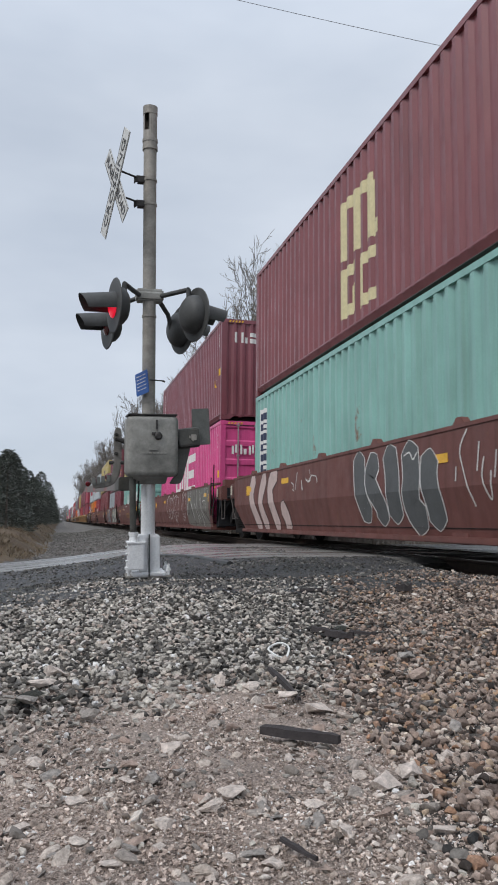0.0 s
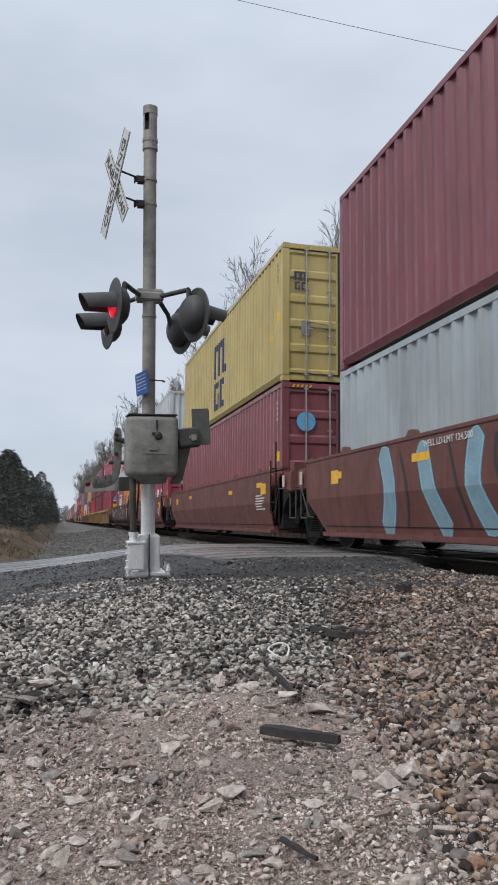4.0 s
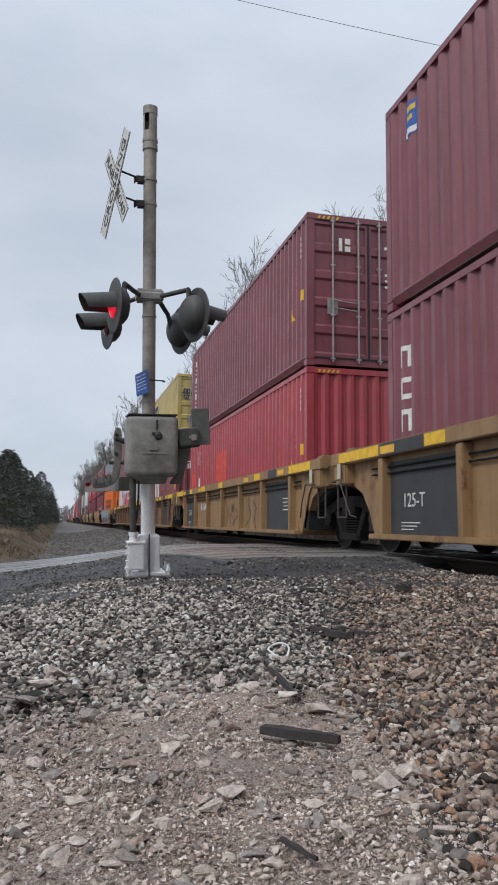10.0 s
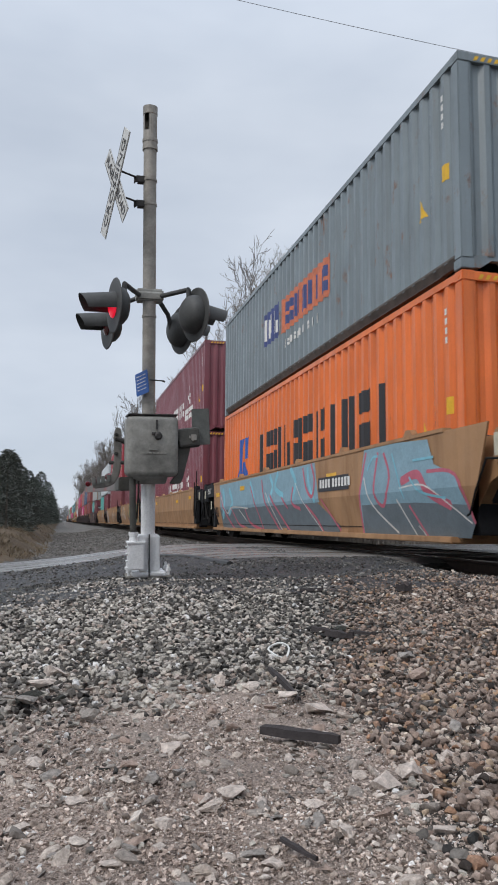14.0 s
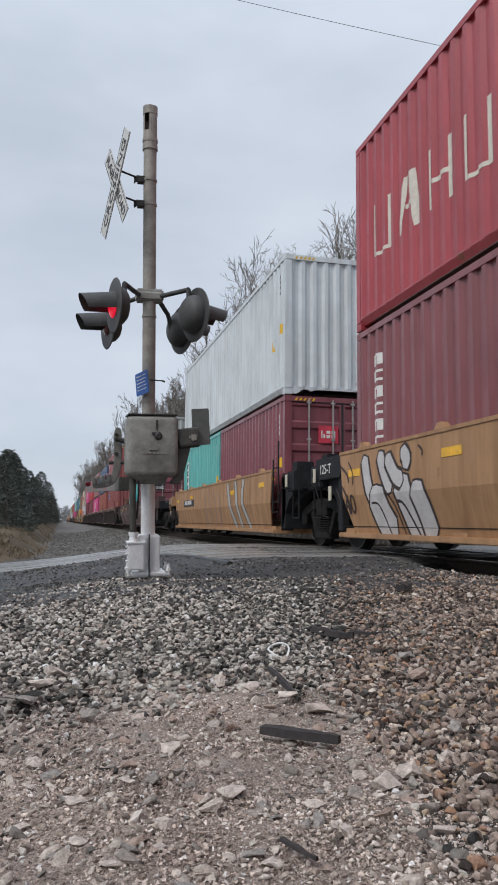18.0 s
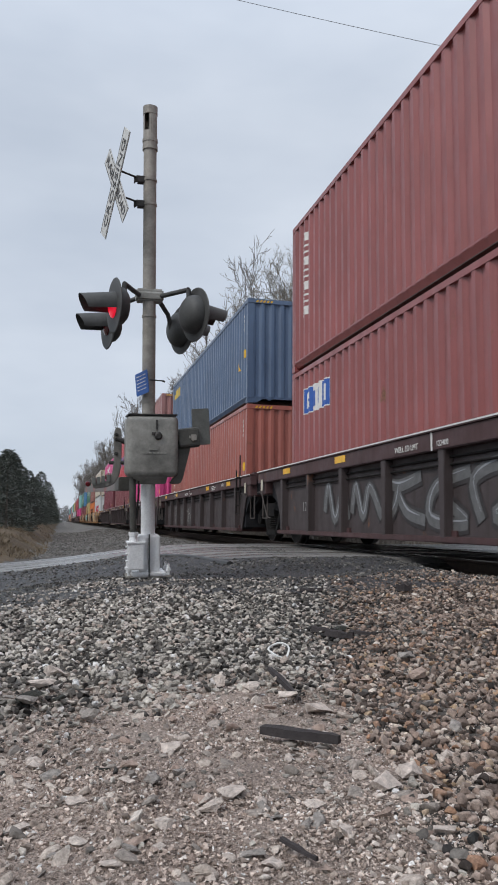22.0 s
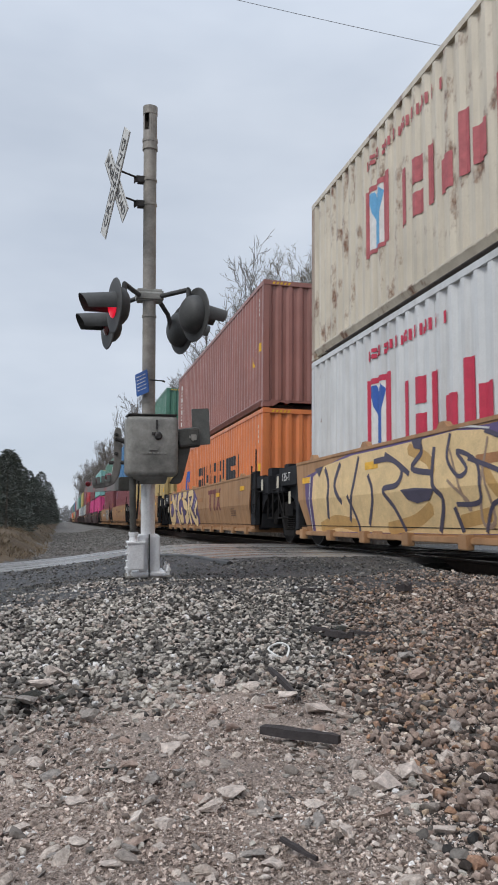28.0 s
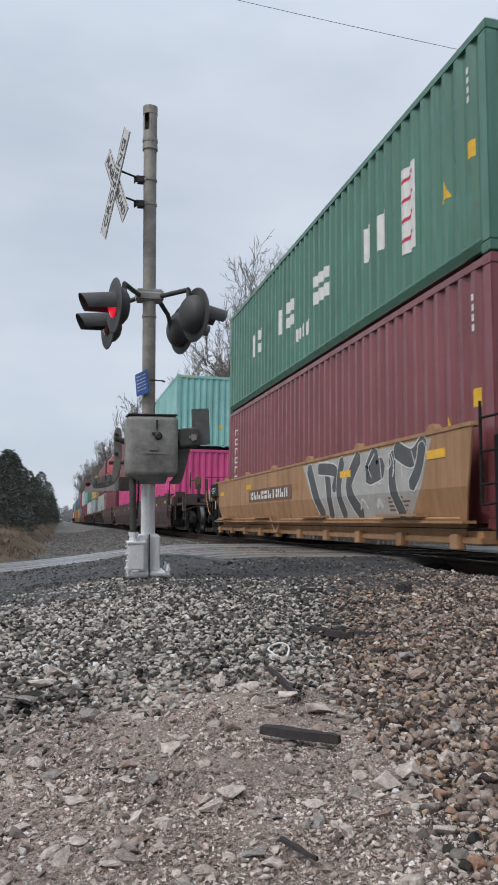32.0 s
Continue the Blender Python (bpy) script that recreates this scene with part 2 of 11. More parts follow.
def apron_z(x, y):
    k = ss(6.2, 8.9, y)
    a = land_z(x, min(y, 6.3)) + 0.014
    return a + (road_z(x) + 0.006 - a) * k + 0.012 * noise.noise(Vector((x * 2.2, y * 2.2, 3)))


def apron_shift(x, y):
    """How far the apron's outer edge wanders over the road."""
    dy = (3.1 * ss(2.05, 1.25, x) - 0.5 * ss(0.2, -1.2, x)) * ss(7.2, 8.9, y)
    edge = 0.10 * noise.noise(Vector((x * 1.7, 0.3, 9))) + 0.25 * noise.noise(Vector((x * 0.6, 2.3, 9)))
    return dy + edge * ss(8.0, 8.9, y + dy), 0.004 * ss(8.6, 8.9, y)


apron = new("apron", grid_mesh("apron", spread(-9, 3.95, 110), spread(5.2, 8.9, 40), lambda x, y: apron_z(x, y) - (0.2 if y < 5.21 else 0), asphalt_dark))
for v in apron.data.vertices:
    dy, dz = apron_shift(v.co.x, v.co.y)
    v.co.y += dy
    v.co.z += dz
tagged(apron, "dark wet crumbling asphalt apron beside the road", "apron", kind="structure")

tar = plain("tar_seal", (0.03, 0.03, 0.03), 0.5)
bmt = bmesh.new()
pts = [(1.38, 11.4), (1.52, 10.9), (1.68, 10.4), (1.77, 10.0), (1.80, 9.5), (1.81, 9.0), (1.84, 8.6), (1.86, 8.25)]
for a, b in zip(pts, pts[1:]):
    za, zb = (max(road_z(q[0]), apron_z(*q) if q[1] < 8.9 else -9) + 0.006 for q in (a, b))
    bar(bmt, (*a, za - 0.012), (*b, zb - 0.012), 0.042, 8)
part("tar_seam", bmt, tar)
tagged(bpy.data.objects["tar_seam"], "black tar seam snaking over the road edge", "tar seam", kind="structure")

# ---- track ----
rail_side = plain("rusty_rail_side", (0.055, 0.037, 0.029), 0.75, 0.5, 0.3, 14)
rail_top = plain("polished_rail_head", (0.78, 0.78, 0.79), 0.14, 1.0, 0.1, 20, 0.05)
tie_wood = plain("creosoted_tie", (0.07, 0.055, 0.045), 0.85, 0, 0.35, 10, 0.6, 0.01)
track = thing("track", "steel rails on creosoted ties in ballast", "track", kind="structure")
for side in (-1, 1):
    x = TRACK_X + side * 0.755
    bm = bmesh.new()
    prof = [(-0.07, -0.17), (0.07, -0.17), (0.07, -0.158), (0.012, -0.135), (0.012, -0.045), (0.036, -0.03), (0.036, -0.004), (-0.036, -0.004), (-0.036, -0.03), (-0.012, -0.045), (-0.012, -0.135), (-0.07, -0.158)]
    a = [bm.verts.new((x + px, -40, pz)) for px, pz in prof]
    b = [bm.verts.new((x + px, 620, pz)) for px, pz in prof]
    for k in range(len(prof)):
        j = (k + 1) % len(prof)
        bm.faces.new((a[k], a[j], b[j], b[k]))
    bm.faces.new(a[::-1])
    bm.faces.new(b)
    rail = part("rail", bm, rail_side, track, "rust-brown steel rail with polished head")
    bm = bmesh.new()
    box(bm, x - 0.033, x + 0.033, -40, 620, -0.0038, 0.0)
    part("rail_head", bm, rail_top, rail, "shiny worn running surface")
bm = bmesh.new()
box(bm, -1.3, 1.3, -0.115, 0.115, -0.18, 0)
tie_me = mesh_of(bm, "tie", tie_wood, bev=0.012)
bm = bmesh.new()
box(bm, -0.14, 0.14, -0.09, 0.09, 0, 0.014)
box(bm, -0.10, -0.075, -0.05, -0.02, 0.014, 0.04)
box(bm, 0.075, 0.10, 0.02, 0.05, 0.014, 0.04)
plate_me = mesh_of(bm, "tie_plate", rail_side)
for k in range(-6, 110):
    y = 0.53 * k
    if 8.35 < y < 14.8:
        continue
    t = part("tie", tie_me, None, track)
    t.matrix_basis = pose(TRACK_X + random.uniform(-0.03, 0.03), y, -0.182, 0, 0, random.uniform(-1, 1))
    if y < 9:
        for side in (-1, 1):
            p = part("tie_plate", plate_me, None, t)
            p.location = (side * 0.755, 0, 0.001)

# ---- stones ----
def stone_templates(n, seed, flat, corners=14):
    rnd = random.Random(seed)
    out = []
    for k in range(n):
        bm = bmesh.new()
        wide, tallness = rnd.uniform(0.6, 0.95), flat * rnd.uniform(0.75, 1.25)
        for q in range(corners):
            d = Vector((rnd.gauss(0, 1), rnd.gauss(0, 1), rnd.gauss(0, 1))).normalized()
            m = max(abs(d.x), abs(d.y), abs(d.z))
            s = rnd.uniform(0.80, 1.05) * (0.62 + 0.38 / m * 0.8)
            bm.verts.new((d.x * s, d.y * s * wide, d.z * s * tallness))
        geo = bmesh.ops.convex_hull(bm, input=bm.verts[:])
        bmesh.ops.delete(bm, geom=list({g for g in geo["geom_interior"] + geo["geom_unused"] if isinstance(g, bmesh.types.BMVert)}), context="VERTS")
        bmesh.ops.triangulate(bm, faces=bm.faces[:])
        bmesh.ops.recalc_face_normals(bm, faces=bm.faces[:])
        bm.verts.index_update()
        out.append((np.array([v.co[:] for v in bm.verts]), np.array([[v.index for v in f.verts] for f in bm.faces])))
        bm.free()
    return out


def rounded(shapes):
    """The same stones with their edges worn round."""
    out = []
    for tv, tf in shapes:
        bm = bmesh.new()
        vs = [bm.verts.new(v) for v in tv.tolist()]
        for f in tf.tolist():
            bm.faces.new([vs[i] for i in f])
        bmesh.ops.subdivide_edges(bm, edges=bm.edges[:], cuts=1, use_grid_fill=True)
        bmesh.ops.smooth_vert(bm, verts=bm.verts[:], factor=0.45, use_axis_x=True, use_axis_y=True, use_axis_z=True)
        bmesh.ops.triangulate(bm, faces=bm.faces[:])
        bm.verts.index_update()
        out.append((np.array([v.co[:] for v in bm.verts]) * 1.12, np.array([[v.index for v in f.verts] for f in bm.faces])))
        bm.free()
    return out


TEMPL = stone_templates(24, 5, 0.62)
WORN = rounded(stone_templates(24, 7, 0.66, 11))
GRIT = stone_templates(10, 6, 0.62, 7)
FLAT = rounded(stone_templates(16, 33, 0.38, 12))


def stone_mat(name, stops):
    m, nt, b = tree_of(name)
    geo = nt.nodes.new("ShaderNodeNewGeometry")
    col = ramp_of(nt, geo.outputs["Random Per Island"], stops)
    g = ramp_of(nt, noise_node(nt, 95, 8, 0.8), [(0.30, (0.36, 0.356, 0.352)), (0.5, (0.82, 0.815, 0.806)), (0.72, (1.42, 1.40, 1.375))])
    col = mixed(nt, 1.0, col, g, "MULTIPLY")
    damp = ramp_of(nt, noise_node(nt, 2.2, 4, 0.6), [(0.36, (0.76, 0.755, 0.75)), (0.56, (1.08, 1.075, 1.065))])
    col = mixed(nt, 0.8, col, damp, "MULTIPLY")
    nt.links.new(col, b.inputs["Base Color"])
    b.inputs["Roughness"].default_value = 0.88
    b.inputs["Specular IOR Level"].default_value = 0.3
    bump(nt, b, noise_node(nt, 110, 6, 0.75), 0.7, 0.005)
    return m


stone_grey = stone_mat("grey_crushed_stone", [(0.0, (0.035, 0.032, 0.031)), (0.22, (0.137, 0.125, 0.114)), (0.5, (0.373, 0.346, 0.311)), (0.75, (0.616, 0.574, 0.518)), (0.9, (0.474, 0.385, 0.334)), (1.0, (0.784, 0.784, 0.784))])
stone_brown = stone_mat("brown_ballast", [(0.0, (0.033, 0.027, 0.024)), (0.2, (0.141, 0.107, 0.091)), (0.45, (0.319, 0.244, 0.205)), (0.66, (0.455, 0.383, 0.337)), (0.8, (0.327, 0.237, 0.191)), (0.88, (0.364, 0.214, 0.141)), (0.92, (0.437, 0.319, 0.214)), (1.0, (0.71, 0.641, 0.583))])
stone_grit = stone_mat("pinkish_grit", [(0.0, (0.117, 0.09, 0.078)), (0.25, (0.35, 0.275, 0.233)), (0.6, (0.57, 0.463, 0.404)), (0.9, (0.803, 0.681, 0.609)), (1.0, (0.808, 0.808, 0.808))])
stone_pebble = stone_mat("sandy_pebbles", [(0.0, (0.10, 0.085, 0.075)), (0.3, (0.30, 0.245, 0.21)), (0.7, (0.50, 0.42, 0.365)), (1.0, (0.72, 0.64, 0.58))])
stone_slab = stone_mat("flat_weathered_stone", [(0.0, (0.24, 0.215, 0.195)), (0.4, (0.42, 0.365, 0.325)), (0.8, (0.54, 0.465, 0.41)), (1.0, (0.62, 0.56, 0.51))])
stone_shoulder = stone_mat("shoulder_stone", [(0.0, (0.07, 0.067, 0.063)), (0.5, (0.17, 0.162, 0.152)), (1.0, (0.32, 0.305, 0.285))])
stone_dark = stone_mat("sooty_shaded_stone", [(0.0, (0.03, 0.03, 0.03)), (0.5, (0.085, 0.082, 0.078)), (1.0, (0.19, 0.182, 0.17))])


def stone_bed(name, places, material, label, shapes=None):
    """Many loose stones in one mesh; places are rows of (x, y, z, size)."""
    rnd = random.Random(len(places))
    V, F, base = [], [], 0
    for x, y, z, s in places:
        tv, tf = (shapes or TEMPL)[rnd.randrange(len(shapes or TEMPL))]
        m = np.array(Euler((rnd.gauss(0, 0.38), rnd.gauss(0, 0.38), rnd.uniform(0, 6.28))).to_matrix())
        V.append((tv * s) @ m.T + (x, y, z))
        F.append(tf + base)
        base += len(tv)
    V, F = np.concatenate(V), np.concatenate(F)
    me = bpy.data.meshes.new(name)
    me.from_pydata(V.tolist(), [], F.tolist())
    me.materials.append(material)
    return tagged(new(name, me), label, "gravel", kind="stuff")


def scatter_stones():
    rnd = random.Random(11)
    grey, brown, dark = ([], []), ([], []), ([], [])     # near, far
    y = 0.95
    while y < 9.2:
        size = 0.0165 + 0.0006 * max(0, y - 3)
        step = 0.027 + 0.0016 * max(0, y - 2)
        x0, x1 = -0.16 * y - 0.1, 0.70 * y + 0.35
        x = x0
        while x < x1:
            px, py = x + rnd.uniform(-0.5, 0.5) * step * 1.3, y + rnd.uniform(-0.5, 0.5) * step * 1.3
            x += step
            edge = 6.55 - 0.75 * ss(0.5, -0.6, px) - 0.30 * ss(1.9, 2.5, px) * (1 - ss(2.7, 3.3, px)) + 1.6 * ss(2.9, 3.9, px) + 0.12 * noise.noise(Vector((px * 2.5, 0, 1)))
            if py > edge:
                continue
            if px > 4.15 and py > 8.3:
                continue
            # bare sandy dirt close to the camera, a heap of grey stone behind it, brown ballast along the track
            lean = 0.64 + 0.17 * (py - 1.16) if py < 2.15 else 0.81 + 0.37 * (py - 2.15)
            ballast = ss(-0.10, 0.10, px - lean + 0.16 * noise.noise(Vector((py * 2.2, px * 2.2, 3))) + 0.05 * noise.noise(Vector((px * 9, py * 9, 5))))
            heap = ss(2.02, 2.52, py + 0.45 * noise.noise(Vector((px * 1.5, py * 1.5, 3))) + 0.3 * noise.noise(Vector((px * 5, py * 5, 9))) + 0.25 * ss(0.25, -0.1, px) + 0.16 * ss(0.1, 0.2, px) * ss(0.52, 0.42, px) - 0.10 * ss(0.25, 0.1, abs(px - 0.62)))
            cover = min(1.0, 0.13 + max(ballast, heap))
            if rnd.random() > cover:
                continue
            s = size * rnd.choice((0.5, 0.65, 0.8, 0.9, 1.0, 1.0, 1.15, 1.4)) * (0.40 + 0.60 * cover)
            z = land_z(px, py) + s * rnd.uniform(0.05, 0.55)
            dark_share = 0.55 * ss(0.55, 0.0, abs(px - 2.0) / 2.2) * ss(4.2, 5.6, py) + 0.04
            # dark stones beside the track stand in for the train's shade
            dark_share = max(dark_share, ss(3.5, 3.9, px), 0.42 * ss(1.0, 0.2, math.hypot(px - 1.35, (py - 4.4) * 0.45)))
            pick = rnd.random()
            (dark if pick < dark_share else brown if rnd.random() < ballast else grey)[py > 3.4].append((px, py, z, s))
            if cover > 0.8 and rnd.random() < 0.35:
                (brown if rnd.random() < ballast else grey)[py > 3.4].append((px + rnd.uniform(-1, 1) * step, py + rnd.uniform(-1, 1) * step, z + s * rnd.uniform(0.3, 0.9), s * rnd.uniform(0.6, 0.95)))
        y += step * 0.9
    for k, shapes in ((0, WORN), (1, TEMPL)):
        stone_bed("grey_gravel", grey[k], stone_grey, "loose grey crushed stone over the ground", TEMPL)
        stone_bed("brown_ballast", brown[k], stone_brown, "rusty brown ballast stones beside the track", shapes)
        stone_bed("sooty_gravel", dark[k], stone_dark, "dark crushed stone, soot-dark by the asphalt edge, painted shade by the track", shapes)
    crumbs, pale = [], []
    for k in range(21000):
        x, y = rnd.uniform(-2.4, 3.9), rnd.uniform(5.7, 8.85)
        dy, dz = apron_shift(x, y)
        if rnd.random() < 0.30 + 0.6 * (noise.noise(Vector((x * 1.4, (y + dy) * 1.4, 2))) > 0.0):
            r = (0.005 + 0.019 * rnd.random() ** 2.5) * (1 + 0.12 * max(0, y + dy - 8))
            (crumbs if rnd.random() < 0.42 else pale).append((x, y + dy, apron_z(x, y) + dz + 0.2 * r, r))
    for k in range(170):
        a, r = rnd.uniform(0, 6.28), rnd.random() ** 0.7
        x, y = 3.2 + 0.4 * r * math.cos(a), 11.7 + 1.3 * r * math.sin(a) + 0.3 * math.cos(2 * a)
        if noise.noise(Vector((x * 3, y * 1.5, 6))) > -0.1:
            crumbs.append((x, y, road_z(x) + 0.004, rnd.uniform(0.008, 0.028)))
    stone_bed("asphalt_crumbs", crumbs, stone_dark, "loose dark crumbs of asphalt on the apron", GRIT)
    stone_bed("loose_chippings", pale, stone_shoulder, "loose grey chippings trodden into the apron", GRIT)
    far = []
    for k in range(14500):
        y = 14.9 + 48 * rnd.random() ** 1.8
        x = rnd.uniform(-0.4 - 0.6 * ss(24, 16, y), 4.3)
        far.append((x, y, land_z(x, y) + 0.01, rnd.uniform(0.016, 0.036) * (1 + (y - 18) * 0.025)))
    stone_bed("shoulder_ballast", far, stone_shoulder, "grey ballast on the shoulder beyond the road", GRIT)


scatter_stones()
outer = []
rnd = random.Random(19)
for k in range(26000):
    x, y = rnd.uniform(-3.2, 4.3), rnd.uniform(-7.0, 6.0)
    inside = y > 0.95 and -0.16 * y - 0.12 < x < 0.70 * y + 0.37
    if inside or (y > 5.3 and x < -0.5):
        continue
    if ss(1.5, 2.5, y + 0.6 * noise.noise(Vector((x, y, 3)))) + ss(0.45, 1.05, x + 0.3 * noise.noise(Vector((y, x, 3)))) < rnd.random() - 0.1:
        continue
    outer.append((x, y, land_z(x, y) + 0.005, rnd.uniform(0.012, 0.03)))
stone_bed("outlying_gravel", outer, stone_grey, "loose crushed stone thinning out over dirt", GRIT)
fines = []
rnd = random.Random(4)
for k in range(62000):
    y = 0.95 + 1.75 * rnd.random() ** 1.2
    x = rnd.uniform(-0.16 * y - 0.1, 0.50 * y + 0.25)
    fines.append((x, y, land_z(x, y) + 0.001, rnd.choice((0.0014, 0.002, 0.002, 0.0025, 0.003, 0.0035, 0.0045, 0.0075))))
stone_bed("fine_gravel", fines, stone_grit, "fine grit and pebbles trodden into the dirt", GRIT)

pebbles, slabs = [], []
for k in range(4200):
    y = 0.98 + 1.65 * rnd.random() ** 1.1
    x = rnd.uniform(-0.16 * y - 0.1, 0.50 * y + 0.15)
    if rnd.random() < 0.45 + 1.2 * noise.noise(Vector((x * 3.1, y * 3.1, 15))):
        r = 0.0045 + 0.0075 * rnd.random() ** 2
        pebbles.append((x, y, land_z(x, y) + 0.25 * r, r))
stone_bed("rounded_pebbles", pebbles, stone_pebble, "small rounded pebbles pressed into sandy dirt", WORN)
for k in range(330):
    y = 1.0 + 1.6 * rnd.random()
    x = rnd.uniform(-0.16 * y - 0.05, 0.46 * y + 0.15)
    r = 0.012 + 0.020 * rnd.random() ** 2.2
    slabs.append((x, y, land_z(x, y) + 0.12 * r, r))
stone_bed("flat_stones", slabs, stone_slab, "flat weathered stones half sunk in the dirt", FLAT)

# larger stones lying singly
big_stone_a = plain("pale_rock", (0.56, 0.48, 0.425), 0.9, 0, 0.4, 2.2, 0.9, 0.006)
big_stone_b = plain("grey_rock", (0.29, 0.262, 0.238), 0.9, 0, 0.45, 2.2, 0.9, 0.006)
big_stone_c = plain("tan_rock", (0.37, 0.278, 0.23), 0.9, 0, 0.4, 2.2, 0.9, 0.006)
ROCK_ME = []
for k, (tv, tf) in enumerate(stone_templates(14, 21, 0.5, 13)):
    bm = bmesh.new()
    vs = [bm.verts.new(v) for v in tv.tolist()]
    for f in tf.tolist():
        bm.faces.new([vs[i] for i in f])
    bmesh.ops.subdivide_edges(bm, edges=bm.edges[:], cuts=2, use_grid_fill=True)
    bmesh.ops.triangulate(bm, faces=bm.faces[:])
    for v in bm.verts:
        v.co *= 1 + 0.10 * noise.noise(v.co * 1.7 + Vector((k, 0, 0))) + 0.07 * noise.noise(v.co * 5 + Vector((0, k, 0)))
    me = mesh_of(bm, "stone", big_stone_a)
    ROCK_ME.append(me)


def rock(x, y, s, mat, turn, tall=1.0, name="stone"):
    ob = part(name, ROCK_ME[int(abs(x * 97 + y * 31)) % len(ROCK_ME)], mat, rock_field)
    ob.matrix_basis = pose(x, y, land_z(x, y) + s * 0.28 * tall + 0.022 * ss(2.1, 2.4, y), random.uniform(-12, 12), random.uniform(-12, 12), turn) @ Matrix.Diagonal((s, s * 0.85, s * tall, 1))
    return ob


rock_field = thing("loose_rocks", "scattered pale angular rocks on the dirt", "rocks")
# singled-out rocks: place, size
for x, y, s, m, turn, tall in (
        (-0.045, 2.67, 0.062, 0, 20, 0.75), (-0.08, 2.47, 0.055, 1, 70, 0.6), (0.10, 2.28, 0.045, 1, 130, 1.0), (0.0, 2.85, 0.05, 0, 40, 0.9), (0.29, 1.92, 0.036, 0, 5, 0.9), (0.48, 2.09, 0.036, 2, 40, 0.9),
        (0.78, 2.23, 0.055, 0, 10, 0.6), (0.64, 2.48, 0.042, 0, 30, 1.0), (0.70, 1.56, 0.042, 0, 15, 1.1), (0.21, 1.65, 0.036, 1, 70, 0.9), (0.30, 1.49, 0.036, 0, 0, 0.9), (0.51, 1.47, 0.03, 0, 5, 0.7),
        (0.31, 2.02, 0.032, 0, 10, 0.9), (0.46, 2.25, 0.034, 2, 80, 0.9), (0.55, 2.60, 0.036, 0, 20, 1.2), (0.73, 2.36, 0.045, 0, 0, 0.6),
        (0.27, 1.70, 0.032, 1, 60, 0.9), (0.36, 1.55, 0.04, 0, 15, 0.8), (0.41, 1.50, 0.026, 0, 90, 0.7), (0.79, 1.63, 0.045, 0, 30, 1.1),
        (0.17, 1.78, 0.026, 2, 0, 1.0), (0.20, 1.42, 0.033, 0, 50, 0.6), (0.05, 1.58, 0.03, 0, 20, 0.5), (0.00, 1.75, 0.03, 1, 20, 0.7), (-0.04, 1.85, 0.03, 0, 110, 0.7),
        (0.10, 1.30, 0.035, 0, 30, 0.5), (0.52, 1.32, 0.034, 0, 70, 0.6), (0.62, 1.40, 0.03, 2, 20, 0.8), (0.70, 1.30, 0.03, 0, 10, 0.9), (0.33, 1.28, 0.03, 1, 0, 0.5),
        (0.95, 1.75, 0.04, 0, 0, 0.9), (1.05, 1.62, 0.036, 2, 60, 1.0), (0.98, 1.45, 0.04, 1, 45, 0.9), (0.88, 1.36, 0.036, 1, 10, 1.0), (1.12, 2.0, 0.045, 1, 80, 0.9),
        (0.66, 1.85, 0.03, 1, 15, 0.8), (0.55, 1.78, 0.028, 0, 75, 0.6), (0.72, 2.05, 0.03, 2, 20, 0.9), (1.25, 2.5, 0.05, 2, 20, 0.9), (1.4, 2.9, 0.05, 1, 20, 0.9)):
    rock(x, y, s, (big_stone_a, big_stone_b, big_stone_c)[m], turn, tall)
rr = random.Random(8)
for k in range(150):
    y = rr.uniform(1.15, 2.6)
    x = rr.uniform(-0.1 * y, 0.55 * y + 0.1)
    rock(x, y, 0.012 + 0.020 * rr.random() ** 1.6, rr.choice((big_stone_a, big_stone_a, big_stone_b, big_stone_c)), rr.uniform(0, 360), rr.uniform(0.35, 0.8))

clod = plain("dark_mossy_clod", (0.055, 0.056, 0.046), 0.9, 0, 0.6, 30, 1.0, 0.008)
for x, y, s, tall in ((-0.075, 2.50, 0.070, 0.55), (0.02, 2.49, 0.040, 0.6), (0.115, 1.775, 0.016, 0.6), (0.135, 1.80, 0.012, 0.7), (0.085, 1.74, 0.014, 0.5), (0.16, 1.77, 0.010, 0.6), (0.06, 1.80, 0.010, 0.6), (0.10, 1.80, 0.012, 0.5), (0.235, 2.09, 0.016, 1.0), (0.94, 1.99, 0.030, 0.8), (1.41, 3.66, 0.055, 0.7), (1.36, 3.52, 0.040, 0.7)):
    rock(x, y, s, clod, 50 * x + 90 * y, tall, "clod")

# litter: broken tie splinters, a dark stake of wood and a white wire ring
old_wood = plain("weathered_dark_wood", (0.03, 0.024, 0.024), 0.85, 0, 0.4, 22, 0.8, 0.004)


